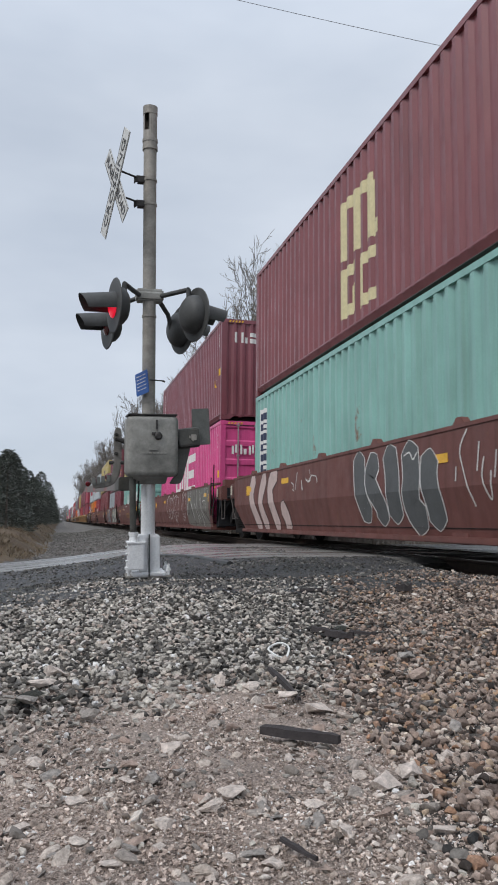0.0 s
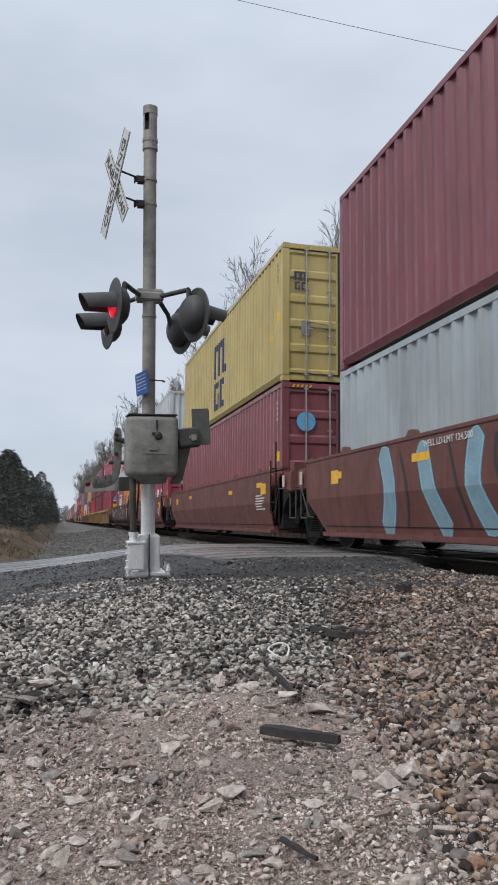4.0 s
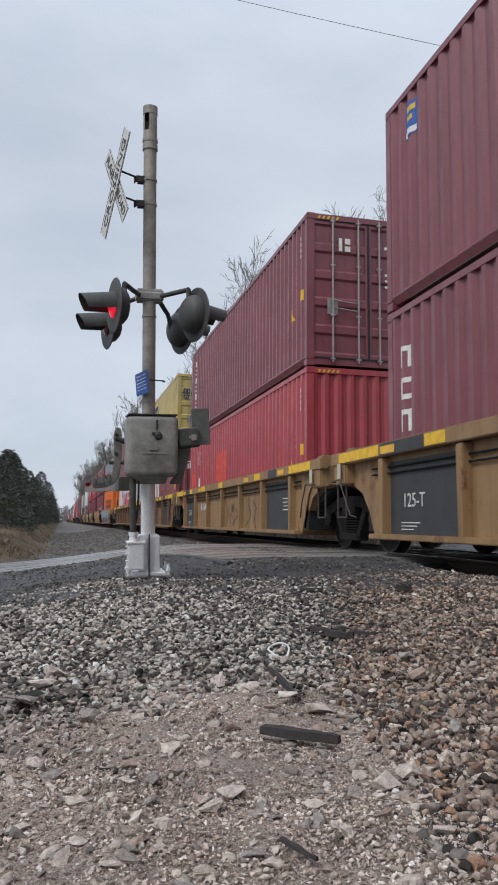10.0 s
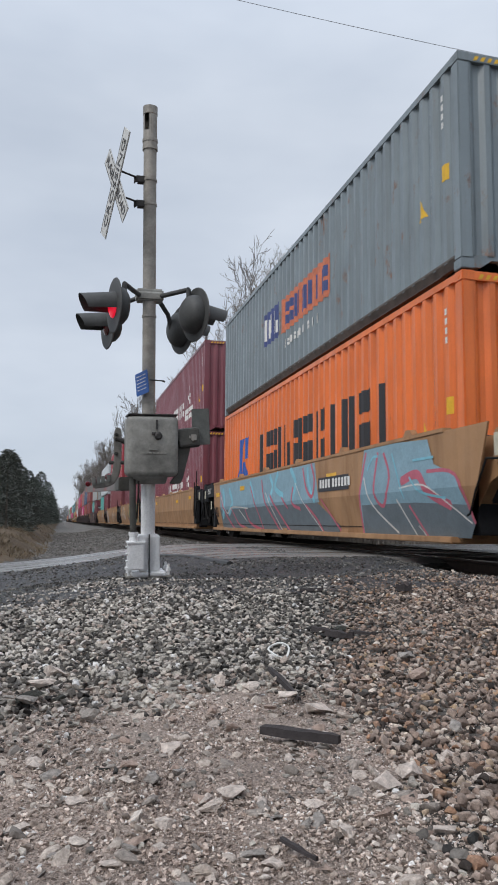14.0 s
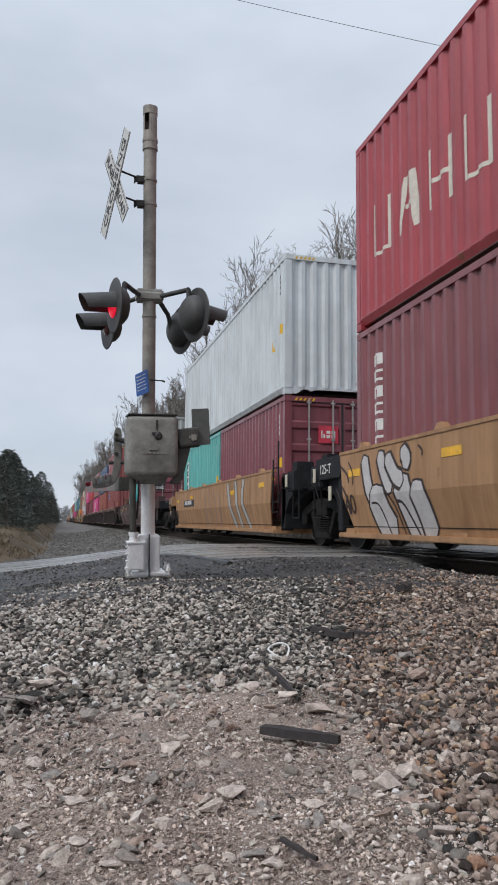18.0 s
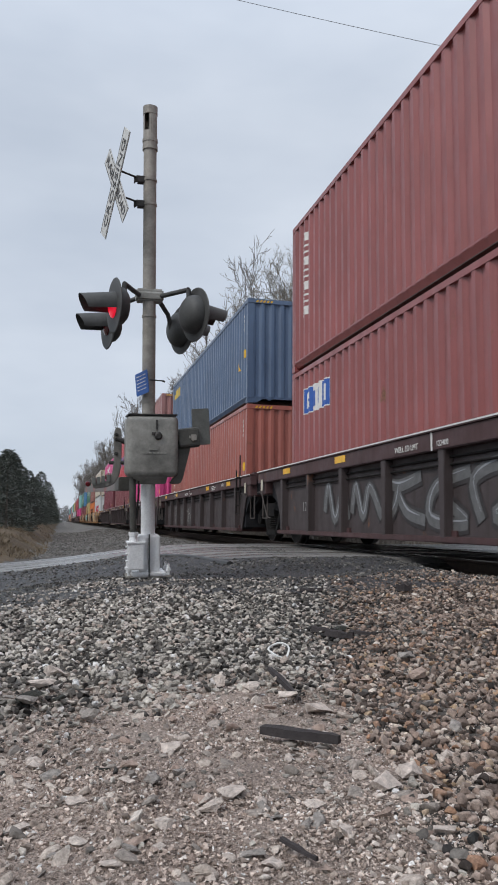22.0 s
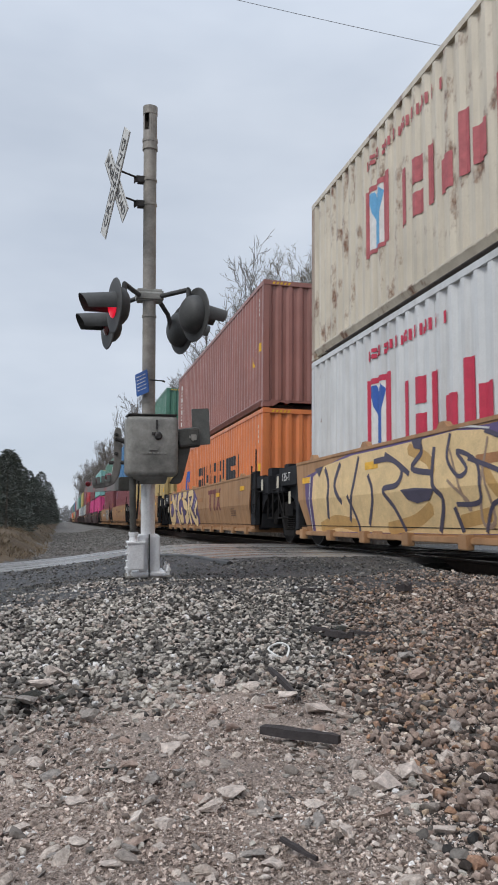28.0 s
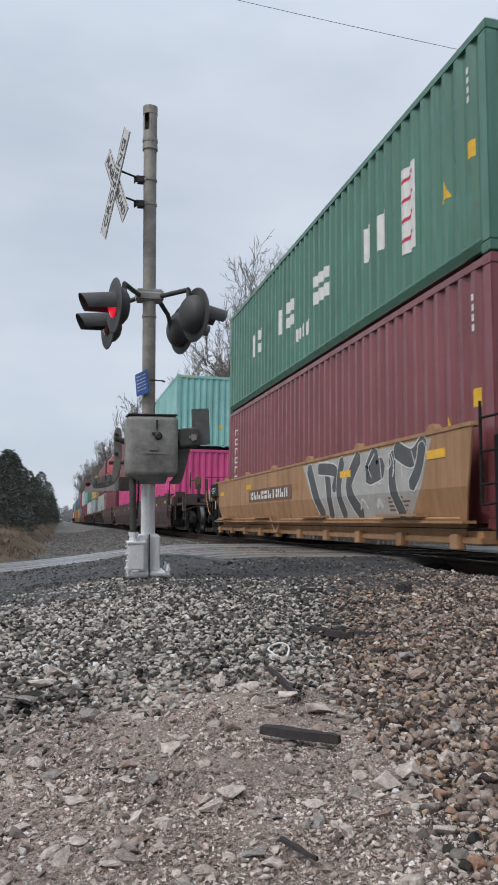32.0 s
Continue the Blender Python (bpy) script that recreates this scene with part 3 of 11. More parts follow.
def splinter(label, a, b, w, h):
    a, b = Vector((*a, land_z(*a) + 0.02)), Vector((*b, land_z(*b) + 0.02))
    L = (b - a).length
    bm = bmesh.new()
    n = 9
    rows = []
    for k in range(n + 1):
        s = k / n
        ww = w * (0.55 + 0.6 * math.sin(math.pi * min(1, 0.15 + s * 0.95)) + 0.15 * noise.noise(Vector((s * 5, L * 9, 0))))
        hh = h * (0.7 + 0.4 * noise.noise(Vector((s * 4, 2, L * 5))))
        rows.append([bm.verts.new((s * L, q[0] * ww / 2, q[1] * hh)) for q in ((-1, 0), (1, 0), (0.8, 1), (-0.7, 1))])
    for p, q in zip(rows, rows[1:]):
        for j in range(4):
            bm.faces.new((p[j], p[(j + 1) % 4], q[(j + 1) % 4], q[j]))
    bm.faces.new(rows[0][::-1])
    bm.faces.new(rows[-1])
    ob = part("wood_splinter", bm, old_wood)
    ob.matrix_basis = Matrix.Translation(a) @ (b - a).to_track_quat("X", "Z").to_matrix().to_4x4()
    tagged(ob, label, "wood", "tie splinters")


splinter("dark weathered plank of broken tie on gravel", (0.54, 1.98), (0.70, 1.83), 0.04, 0.028)
splinter("thin dark splinter of wood lying on gravel", (0.775, 2.75), (0.75, 2.31), 0.02, 0.018)
splinter("thin dark splinter of wood lying in dirt", (0.385, 1.285), (0.42, 1.20), 0.011, 0.008)
splinter("dark splinter of broken tie in ballast", (1.24, 3.62), (1.34, 3.55), 0.05, 0.03)
splinter("dark splinter of broken tie in ballast", (1.27, 3.50), (1.38, 3.42), 0.06, 0.04)
splinter("dark splinter of broken tie in ballast", (1.44, 3.62), (1.56, 3.56), 0.03, 0.02)
splinter("dark splinter of broken tie in ballast", (1.74, 5.35), (1.9, 5.28), 0.05, 0.03)
splinter("dark lump of broken tie in ballast", (2.36, 5.02), (2.46, 4.98), 0.07, 0.07)
bm = bmesh.new()
ring = [(0.042 * math.cos(a) * (1 + 0.1 * math.sin(3 * a)), 0.040 * math.sin(a), 0.006 * math.sin(2 * a)) for a in [k * math.pi / 12 for k in range(25)]]
loops = []
for k in range(24):
    p, q = Vector(ring[k]), Vector(ring[(k + 1) % 24])
    out = Vector((p.x, p.y, 0)).normalized()
    loops.append([bm.verts.new(p + out * 0.0045 * math.cos(a) + Vector((0, 0, 0.0045 * math.sin(a)))) for a in (0, 1.05, 2.09, 3.14, 4.19, 5.24)])
for k in range(24):
    for j in range(6):
        bm.faces.new((loops[k][j], loops[k][(j + 1) % 6], loops[(k + 1) % 24][(j + 1) % 6], loops[(k + 1) % 24][j]))
wire_ring = part("plastic_ring", bm, plain("white_plastic", (0.7, 0.7, 0.68), 0.5))
wire_ring.location = (0.89, 3.01, land_z(0.89, 3.01) + 0.045)
wire_ring.rotation_euler = (radians(35), 0, 0)
tagged(wire_ring, "white plastic loop of wire lying on gravel", "wire loop")


# ---- crossing signal ----
galv = plain("galvanised_steel", (0.30, 0.28, 0.25), 0.62, 0.2, 0.32, 7)
alum = plain("bare_aluminium", (0.82, 0.82, 0.82), 0.42, 0.35, 0.08, 9)
box_grey = plain("weathered_grey_housing", (0.235, 0.23, 0.21), 0.5, 0.15, 0.5, 5)
black_paint = plain("dull_black_paint", (0.055, 0.056, 0.055), 0.6, 0, 0.3, 7)
iron = plain("dark_iron", (0.05, 0.047, 0.045), 0.65, 0.4, 0.3, 12)
sign_white = plain("white_sign_sheet", (0.58, 0.58, 0.56), 0.5, 0, 0.08, 6)
sign_black = plain("black_sign_ink", (0.02, 0.02, 0.02), 0.6)
faded_ink = plain("faded_sign_ink", (0.10, 0.10, 0.105), 0.6, 0, 0.3, 20)
sign_blue = plain("blue_sign_sheet", (0.02, 0.10, 0.36), 0.45, 0, 0.1, 6)
cable_black = plain("black_cable", (0.02, 0.02, 0.02), 0.6)
red_glow = glowing("lit_red_lens", (0.9, 0.01, 0.04), 0.55)
red_lens = plain("red_lens", (0.10, 0.006, 0.01), 0.25)

PX, PY, PZ = 0.755, 6.6, -0.06
LEAN = Matrix.Translation((PX, PY, PZ)) @ pose(0, 0, 0, 3.0, -1.35, 0)   # the mast leans a little
signal = thing("crossing_signal", "grey steel crossing signal mast with crossbuck, lamps and gate", "crossing signal")
signal.matrix_basis = LEAN

bm = bmesh.new()
lathe(bm, [(0.35, 0.058), (3.86, 0.058)], (0, 0, 0), (0, 0, 1), 24)
mast = part("mast", bm, galv, signal, "weathered galvanised steel pipe", True)
bm = bmesh.new()
lathe(bm, [(0.2, 0.062), (0.82, 0.062)], (0, 0, 0), (0, 0, 1), 24)
part("mast_sleeve", bm, alum, signal, "bright bare aluminium sleeve", True)
# cap with bell opening
bm = bmesh.new()
lathe(bm, [(3.78, 0.060), (3.782, 0.068), (3.82, 0.068), (3.822, 0.0645), (3.85, 0.0645), (3.852, 0.069), (3.88, 0.069), (3.882, 0.062)], (0, 0, 0), (0, 0, 1), 24)
part("collar", bm, galv, signal)
bm = bmesh.new()
n = 24
rows = [3.88, 3.95, 4.03, 4.10, 4.105, 4.175]
ring = [[bm.verts.new(((0.062 if k < 4 else 0.0655) * math.cos(2 * math.pi * q / n), (0.062 if k < 4 else 0.0655) * math.sin(2 * math.pi * q / n), z)) for q in range(n)] for k, z in enumerate(rows)]
for k in range(len(rows) - 1):
    for q in range(n):
        if k in (1, 2) and q in (14, 15, 16, 2, 3, 4):
            continue
        bm.faces.new((ring[k][q], ring[k][(q + 1) % n], ring[k + 1][(q + 1) % n], ring[k + 1][q]))
bm.faces.new(ring[-1])
part("cap", bm, galv, signal, "slotted pipe cap")
for z in (2.27, 3.275, 3.495, 1.50):
    bm = bmesh.new()
    lathe(bm, [(z, 0.06), (z, 0.064), (z + 0.018, 0.064), (z + 0.018, 0.06)], (0, 0, 0), (0, 0, 1), 20)
    part("band_clamp", bm, galv, signal)

# crossbuck on two stand-off arms; it faces the road users to the left
buck = part("crossbuck", mesh_of(bmesh.new(), "crossbuck", sign_white), None, signal, "white crossbuck sign with black words")
buck.matrix_basis = Matrix.Translation((-0.305, -0.10, 3.402)) @ pose(0, 0, 0, 0, 0, -73)
W, H2 = 0.47, 0.080
for k, (roll, text, off) in enumerate(((53, "CROSSING", -0.012), (-57, None, 0.0))):
    if not text:
        W = 0.405
    bm = bmesh.new()
    box(bm, -W, W, -0.003 + off, 0.003 + off, -H2, H2)
    blade = part("blade", bm, sign_white, buck, bev=0.0015)
    blade.matrix_basis = pose(0, 0, 0, 0, -roll, 0)
    bm = bmesh.new()
    for zz in (-H2 + 0.008, H2 - 0.008):
        box(bm, -W + 0.006, W - 0.006, -0.0045 + off, -0.0032 + off, zz - 0.003, zz + 0.003)
    part("border", bm, sign_black, blade)
    bm = bmesh.new()
    box(bm, -W, W, 0.0032 + off, 0.0045 + off, -H2, H2)
    part("back_plate", bm, galv, blade)
    for word, x0 in ((("CROSSING", -0.39),) if text else (("RAIL", -0.375), ("ROAD", 0.085))):
        me = words_mesh(word, 0.108, "lettering")
        w = part("lettering", me, faded_ink, blade)
        wid = max(v.co.x for v in me.vertices)
        want = 0.78 if text else 0.29
        w.matrix_basis = Matrix.Translation((x0, -0.006 + off, -0.038)) @ pose(0, 0, 0, 90, 0, 0) @ Matrix.Diagonal((want / wid, 1, 1, 1))
for z in (3.285, 3.505):
    bm = bmesh.new()
    pipe(bm, [(-0.06, 0, z), (-0.10, -0.005, z + 0.01), (-0.11, -0.01, z + 0.015), (-0.31, -0.08, z + 0.045)], 0.009)
    part("sign_arm", bm, iron, signal)
    bm = bmesh.new()
    box(bm, -0.11, -0.05, -0.035, 0.035, z - 0.028, z + 0.028)
    for q in range(3):
        bar(bm, (-0.115 - 0.01 * q, -0.03 + 0.02 * q, z - 0.03), (-0.115 - 0.01 * q, -0.03 + 0.02 * q, z + 0.03), 0.008, 6)
    part("clamp", bm, iron, signal, bev=0.003)

# lamp arms and four flashing lights, two looking each way along the road
bm = bmesh.new()
slab(bm, [(-0.075, 2.41), (0.075, 2.41), (0.075, 2.49), (0.06, 2.52), (-0.06, 2.52), (-0.075, 2.49)], -0.12, 0.12)
bmesh.ops.rotate(bm, verts=bm.verts[:], cent=(0, 0, 0), matrix=Matrix.Rotation(radians(0), 3, "Z"))
part("junction_head", bm, box_grey, signal, bev=0.015)


def light(mx, facing, lit):
    """A flashing light: round backboard, long visor, lens and rear housing."""
    root = part("flashing_light", mesh_of(bmesh.new(), "flashing_light", black_paint), None, signal, "black round flashing light with long visor" + (", lit red" if lit else ", unlit"))
    root.matrix_basis = mx @ pose(0, 0, 0, 0, 0, facing) @ Matrix.Scale(0.97, 4)
    bm = bmesh.new()
    lathe(bm, [(0, 0.230), (0.006, 0.237), (0.012, 0.230)], (0, 0.0, 0), (0, 1, 0), 32)
    part("backboard", bm, black_paint, root, smooth=True)
    bm = bmesh.new()
    lathe(bm, [(0.0, 0.17), (0.03, 0.168), (0.07, 0.152), (0.10, 0.115), (0.115, 0.05)], (0, 0.013, 0), (0, 1, 0), 24)
    part("housing", bm, black_paint, root, smooth=True)
    bm = bmesh.new()
    n, lo, hi = 18, radians(-20), radians(200)
    rows = []
    for s, k in ((0.0, 1.0), (0.245, 0.82)):
        for r in (0.116, 0.111):
            rows.append([bm.verts.new((r * k * math.cos(lo + (hi - lo) * q / n), -s - 0.05 * (s > 0) * math.sin(lo + (hi - lo) * q / n), r * k * math.sin(lo + (hi - lo) * q / n) - 0.02 * (s > 0))) for q in range(n + 1)])
    for a, b in ((rows[0], rows[2]), (rows[3], rows[1])):
        for q in range(n):
            bm.faces.new((a[q], a[q + 1], b[q + 1], b[q]))
    for q in range(n):
        bm.faces.new((rows[2][q], rows[2][q + 1], rows[3][q + 1], rows[3][q]))
    part("visor", bm, black_paint, root, smooth=True)
    bm = bmesh.new()
    lathe(bm, [(0, 0.106), (0.012, 0.102), (0.03, 0.07), (0.036, 0.02)], (0, -0.002, 0), (0, -1, 0), 24)
    part("lens", bm, red_glow if lit else red_lens, root, "red glass lens", True)
    return root


# pairs hang on a cross arm that runs along the track direction
for x, y, z, facing, lit in ((-0.338, -0.405, 2.268, -79, True), (-0.345, 0.338, 2.262, -78, False), (0.352, -0.39, 2.23, 110, False), (0.345, 0.32, 2.24, 110, False)):
    light(Matrix.Translation((x, y, z)), facing, lit)
for pts in (((-0.08, -0.03, 2.455), (-0.16, -0.20, 2.455), (-0.25, -0.39, 2.46), (-0.25, -0.39, 2.36)), ((-0.08, 0.05, 2.46), (-0.2, 0.25, 2.45), (-0.26, 0.33, 2.32)),
            ((0.08, -0.03, 2.455), (0.18, -0.20, 2.45), (0.29, -0.38, 2.445), (0.29, -0.38, 2.33)), ((0.08, 0.05, 2.46), (0.2, 0.24, 2.36), (0.24, 0.30, 2.24))):
    bm = bmesh.new()
    pipe(bm, pts, 0.021, 9)
    part("lamp_arm", bm, black_paint, signal, smooth=True)

# blue notice plate, its small writing as bars
bm = bmesh.new()
slab(bm, [(-0.095, -0.09), (-0.085, -0.10), (0.085, -0.10), (0.095, -0.09), (0.095, 0.09), (0.085, 0.10), (-0.085, 0.10), (-0.095, 0.09)], -0.002, 0.002)
bmesh.ops.rotate(bm, verts=bm.verts[:], cent=(0, 0, 0), matrix=Matrix.Rotation(radians(90), 3, "Z"))
plate = part("notice_plate", bm, sign_blue, signal, "small blue notice plate with white writing", bev=0.0008)
plate.matrix_basis = Matrix.Translation((-0.070, -0.10, 1.672)) @ pose(0, 0, 0, 0, 0, -62) @ pose(0, 0, 0, 0, -9, 0)
bm = bmesh.new()
for q in range(5):
    z = 0.066 - q * 0.030
    for j in range(3):
        box(bm, -0.07 + 0.048 * j, -0.07 + 0.048 * j + (0.038, 0.030, 0.042)[(j + q) % 3], -0.0045, -0.003, z - 0.004, z + 0.004)
part("writing_bars", bm, sign_white, plate)
bm = bmesh.new()
bar(bm, (0.0, -0.06, 1.71), (0.11, -0.09, 1.70), 0.006, 6)
bar(bm, (0.11, -0.09, 1.70), (0.13, -0.09, 1.69), 0.009, 6)
part("bolt", bm, iron, signal)

# gate mechanism: rounded housing, side arms, counterweight plate and the lowered gate arm
bm = bmesh.new()
box(bm, -0.215, 0.225, -0.30, -0.02, 0.86, 1.38)
bmesh.ops.bevel(bm, geom=bm.edges[:], offset=0.05, segments=5, affect="EDGES", clamp_overlap=True, profile=0.5)
hous = part("gate_housing", bm, box_grey, signal, "dull grey cast gate mechanism housing, stained")
hous.data.shade_smooth()
bm = bmesh.new()
box(bm, -0.205, 0.215, -0.29, -0.02, 1.378, 1.392)
part("housing_lid", bm, iron, hous, bev=0.004)
bm = bmesh.new()
slab(bm, [(-0.12, 0.80), (-0.02, 0.80), (0.0, 0.87), (-0.26, 0.87)], -0.16, 0.14)
part("housing_foot", bm, box_grey, hous, bev=0.01)
bm = bmesh.new()
bar(bm, (0.035, -0.306, 1.34), (0.035, -0.306, 1.26), 0.008, 6)
box(bm, -0.005, 0.03, -0.318, -0.30, 1.215, 1.235)
lathe(bm, [(0, 0.035), (0.02, 0.032), (0.03, 0.02)], (0.05, -0.30, 1.205), (0, -1, 0), 12)
part("hasp", bm, iron, hous, "dark padlock hasp", True)
bm = bmesh.new()
box(bm, -0.03, 0.05, -0.309, -0.302, 1.085, 1.125)
for q in range(7):
    box(bm, -0.085 + 0.03 * q, -0.063 + 0.03 * q, -0.307, -0.302, 1.055, 1.068)
part("cast_mark", bm, box_grey, hous, "raised cast plate and bars")
arm_grey = plain("grey_green_steel", (0.085, 0.083, 0.074), 0.6, 0.2, 0.3, 9)
for side in (0.27, -0.30):
    bm = bmesh.new()
    if side > 0:
        slab(bm, [(-0.24, 1.12), (-0.20, 1.10), (-0.10, 1.10), (-0.10, 1.255), (-0.20, 1.275), (-0.24, 1.26)], 0.235, 0.415)
        bmesh.ops.rotate(bm, verts=bm.verts[:], cent=(0.235, 0, 1.18), matrix=Matrix.Rotation(radians(-7), 3, "Y"))
    else:
        rows = []
        for x, z, w in ((-0.262, 1.285, 0.018), (-0.268, 1.268, 0.030), (-0.268, 1.15, 0.032), (-0.268, 1.05, 0.032), (-0.272, 0.96, 0.034), (-0.285, 0.885, 0.034), (-0.315, 0.825, 0.032), (-0.38, 0.795, 0.026), (-0.475, 0.780, 0.022)):
            turn = ss(0.97, 0.80, z) * 1.25
            dx, dz = math.cos(turn) * w, math.sin(turn) * w
            rows.append([bm.verts.new((x + k * dx, y, z - k * dz)) for k, y in ((-1, -0.06), (1, -0.06), (1, -0.02), (-1, -0.02))])
        for a, b in zip(rows, rows[1:]):
            for k in range(4):
                bm.faces.new((a[k], a[(k + 1) % 4], b[(k + 1) % 4], b[k]))
        bm.faces.new(rows[0][::-1])
        bm.faces.new(rows[-1])
    part("gate_bracket" if side > 0 else "gate_lever", bm, arm_grey if side > 0 else plain("weathered_lever_steel", (0.17, 0.16, 0.145), 0.65, 0.1, 0.3, 9), signal, "grey-green cast gate bracket" if side > 0 else "bent grey steel gate lever", bev=0.008)
bm = bmesh.new()
slab(bm, [(-0.18, 1.14), (-0.155, 1.14), (-0.155, 1.455), (-0.18, 1.455)], 0.36, 0.512)
bmesh.ops.rotate(bm, verts=bm.verts[:], cent=(0.43, 0, 1.3), matrix=Matrix.Rotation(radians(-3), 3, "Y"))
for x, z in ((-0.345, 0.850), (-0.390, 0.840), (-0.430, 0.832), (-0.468, 0.824)):
    wt = bmesh.new()
    box(wt, x - 0.015, x + 0.015, -0.075, -0.005, z - 0.035, z + 0.030)
    part("stub_weight", wt, plain("dull_plate_grey", (0.13, 0.135, 0.125), 0.6, 0.2, 0.25, 9), signal, bev=0.004)
for z in (1.225, 1.18, 1.06):
    wt = bmesh.new()
    lathe(wt, [(0, 0.016), (0.02, 0.016), (0.02, 0.009), (0.035, 0.009)], (-0.276, -0.06, z), (-0.6, -0.8, 0), 6)
    part("bolt", wt, iron, signal)
wt = bmesh.new()
bar(wt, (-0.27, -0.04, 1.18), (-0.19, -0.05, 1.165), 0.024, 10)
bar(wt, (-0.34, -0.03, 0.985), (-0.19, -0.05, 0.985), 0.018, 10)
part("cross_shaft", wt, iron, signal, smooth=True)
part("counterweight", bm, plain("dull_plate_grey", (0.13, 0.135, 0.125), 0.6, 0.2, 0.25, 9), signal, "flat grey counterweight plate", bev=0.006)
bm = bmesh.new()
pts = [(0.16, 0.80), (0.25, 0.80), (0.275, 0.84), (0.345, 1.12), (0.23, 1.12), (0.225, 0.90)]
rows = [[bm.verts.new((x, y, z)) for x, z in pts] for y in (-0.19, -0.13)]
for k in range(6):
    bm.faces.new((rows[0][k], rows[0][(k + 1) % 6], rows[1][(k + 1) % 6], rows[1][k]))
bm.faces.new(rows[0][::-1])
bm.faces.new(rows[1])
bmesh.ops.recalc_face_normals(bm, faces=bm.faces[:])
part("gate_bracket", bm, arm_grey, signal, bev=0.008)
bm = bmesh.new()
bar(bm, (-0.15, 0.1, 1.25), (0.36, 0.1, 1.25), 0.03, 12)
part("main_shaft", bm, iron, signal, smooth=True)
gate_wood = plain("grey_gate_board", (0.17, 0.15, 0.14), 0.6, 0, 0.15, 6)
gate_red = plain("faded_red_sheet", (0.20, 0.06, 0.05), 0.5, 0, 0.2, 6)
arm = part("gate_arm", mesh_of(bmesh.new(), "gate_arm", gate_wood), None, signal, "lowered striped gate arm with small red lamps")
arm.matrix_basis = Matrix.Translation((-0.20, 0.15, 0.80)) @ pose(0, 0, 0, -1.2, 0, 1.0)
for k in range(15):
    bm = bmesh.new()
    y0 = 0.3 + k * 0.405
    box(bm, -0.035, 0.035, y0, y0 + 0.405, -0.055 + 0.001 * k, 0.055 - 0.001 * k)
    part("board", bm, gate_red if k % 5 == 3 else gate_wood, arm)
for y0 in (1.6, 3.8, 6.0):
    bm = bmesh.new()
    lathe(bm, [(0, 0.02), (0.03, 0.045), (0.07, 0.045), (0.09, 0.02)], (0, y0, 0.052), (0, 0, 1), 12)
    part("arm_lamp", bm, red_lens, arm, "small dark red arm lamp", True)
bm = bmesh.new()
box(bm, -0.05, 0.06, -0.06, 0.35, -0.06, 0.06)
part("arm_socket", bm, arm_grey, arm, bev=0.01)

# base: aluminium footing, junction box and conduit
bm = bmesh.new()
for sx in (-1, 1):
    a = [(0.01, 0.06), (0.062, 0.06), (0.062, 0.12), (0.10, 0.045), (0.10, 0.02)]
    box(bm, sx * 0.05 - 0.045, sx * 0.05 + 0.045, -0.095, 0.095, 0.05, 0.36)
    box(bm, sx * 0.075 - 0.075, sx * 0.075 + 0.075, -0.13, 0.13, 0.012, 0.05)
foot = part("footing", bm, alum, signal, "bright split cast aluminium footing", bev=0.012)
bm = bmesh.new()
box(bm, -0.0045, 0.0045, -0.135, -0.10, 0.012, 0.37)
part("seam", bm, black_paint, foot)
for sx, sy in ((-0.17, -0.09), (0.17, -0.09), (-0.17, 0.09), (0.17, 0.09)):
    bm = bmesh.new()
    lathe(bm, [(0.0, 0.012), (0.03, 0.012), (0.03, 0.022), (0.055, 0.022), (0.055, 0.011), (0.09, 0.011)], (sx, sy, 0.02), (0, 0, 1), 6)
    part("anchor_bolt", bm, alum, foot)
bm = bmesh.new()
box(bm, -0.19, 0.19, -0.12, 0.12, 0.0, 0.014)
part("base_plate", bm, galv, foot, bev=0.003)
bm = bmesh.new()
box(bm, -0.185, -0.045, -0.17, -0.04, 0.07, 0.30)
jb = part("junction_box", bm, alum, signal, "silver junction box on the footing", bev=0.012)
bm = bmesh.new()
box(bm, -0.195, -0.035, -0.178, -0.03, 0.295, 0.312)
part("box_lid", bm, alum, jb, bev=0.004)
for z in (0.09, 0.15, 0.21, 0.27):
    bm = bmesh.new()
    lathe(bm, [(0, 0.010), (0.018, 0.010)], (-0.187, -0.15, z), (-1, 0, 0), 6)
    part("bolt", bm, alum, jb)
bm = bmesh.new()
pipe(bm, [(-0.15, -0.18, 0.87), (-0.15, -0.17, 0.7), (-0.14, -0.13, 0.42), (-0.135, -0.11, 0.36)], 0.028, 12)
part("conduit", bm, arm_grey, signal, "grey flexible conduit", True)
bm = bmesh.new()
pipe(bm, [(-0.10, -0.16, 0.87), (-0.10, -0.17, 0.72), (-0.11, -0.12, 0.5)], 0.008, 8)
part("cable", bm, cable_black, signal)
bm = bmesh.new()
lathe(bm, [(0.30, 0.04), (0.335, 0.04), (0.335, 0.034), (0.36, 0.034), (0.36, 0.042), (0.39, 0.042)], (-0.135, -0.11, 0), (0, 0, 1), 12)
part("conduit_nut", bm, alum, signal)

bm = bmesh.new()
box(bm, 0.335, 0.385, -0.256, -0.236, 1.175, 1.225)
box(bm, 0.345, 0.36, -0.262, -0.236, 1.165, 1.175)
box(bm, 0.32, 0.332, -0.258, -0.236, 1.19, 1.215)
part("latch", bm, galv, signal, "small worn steel latch", bev=0.004)


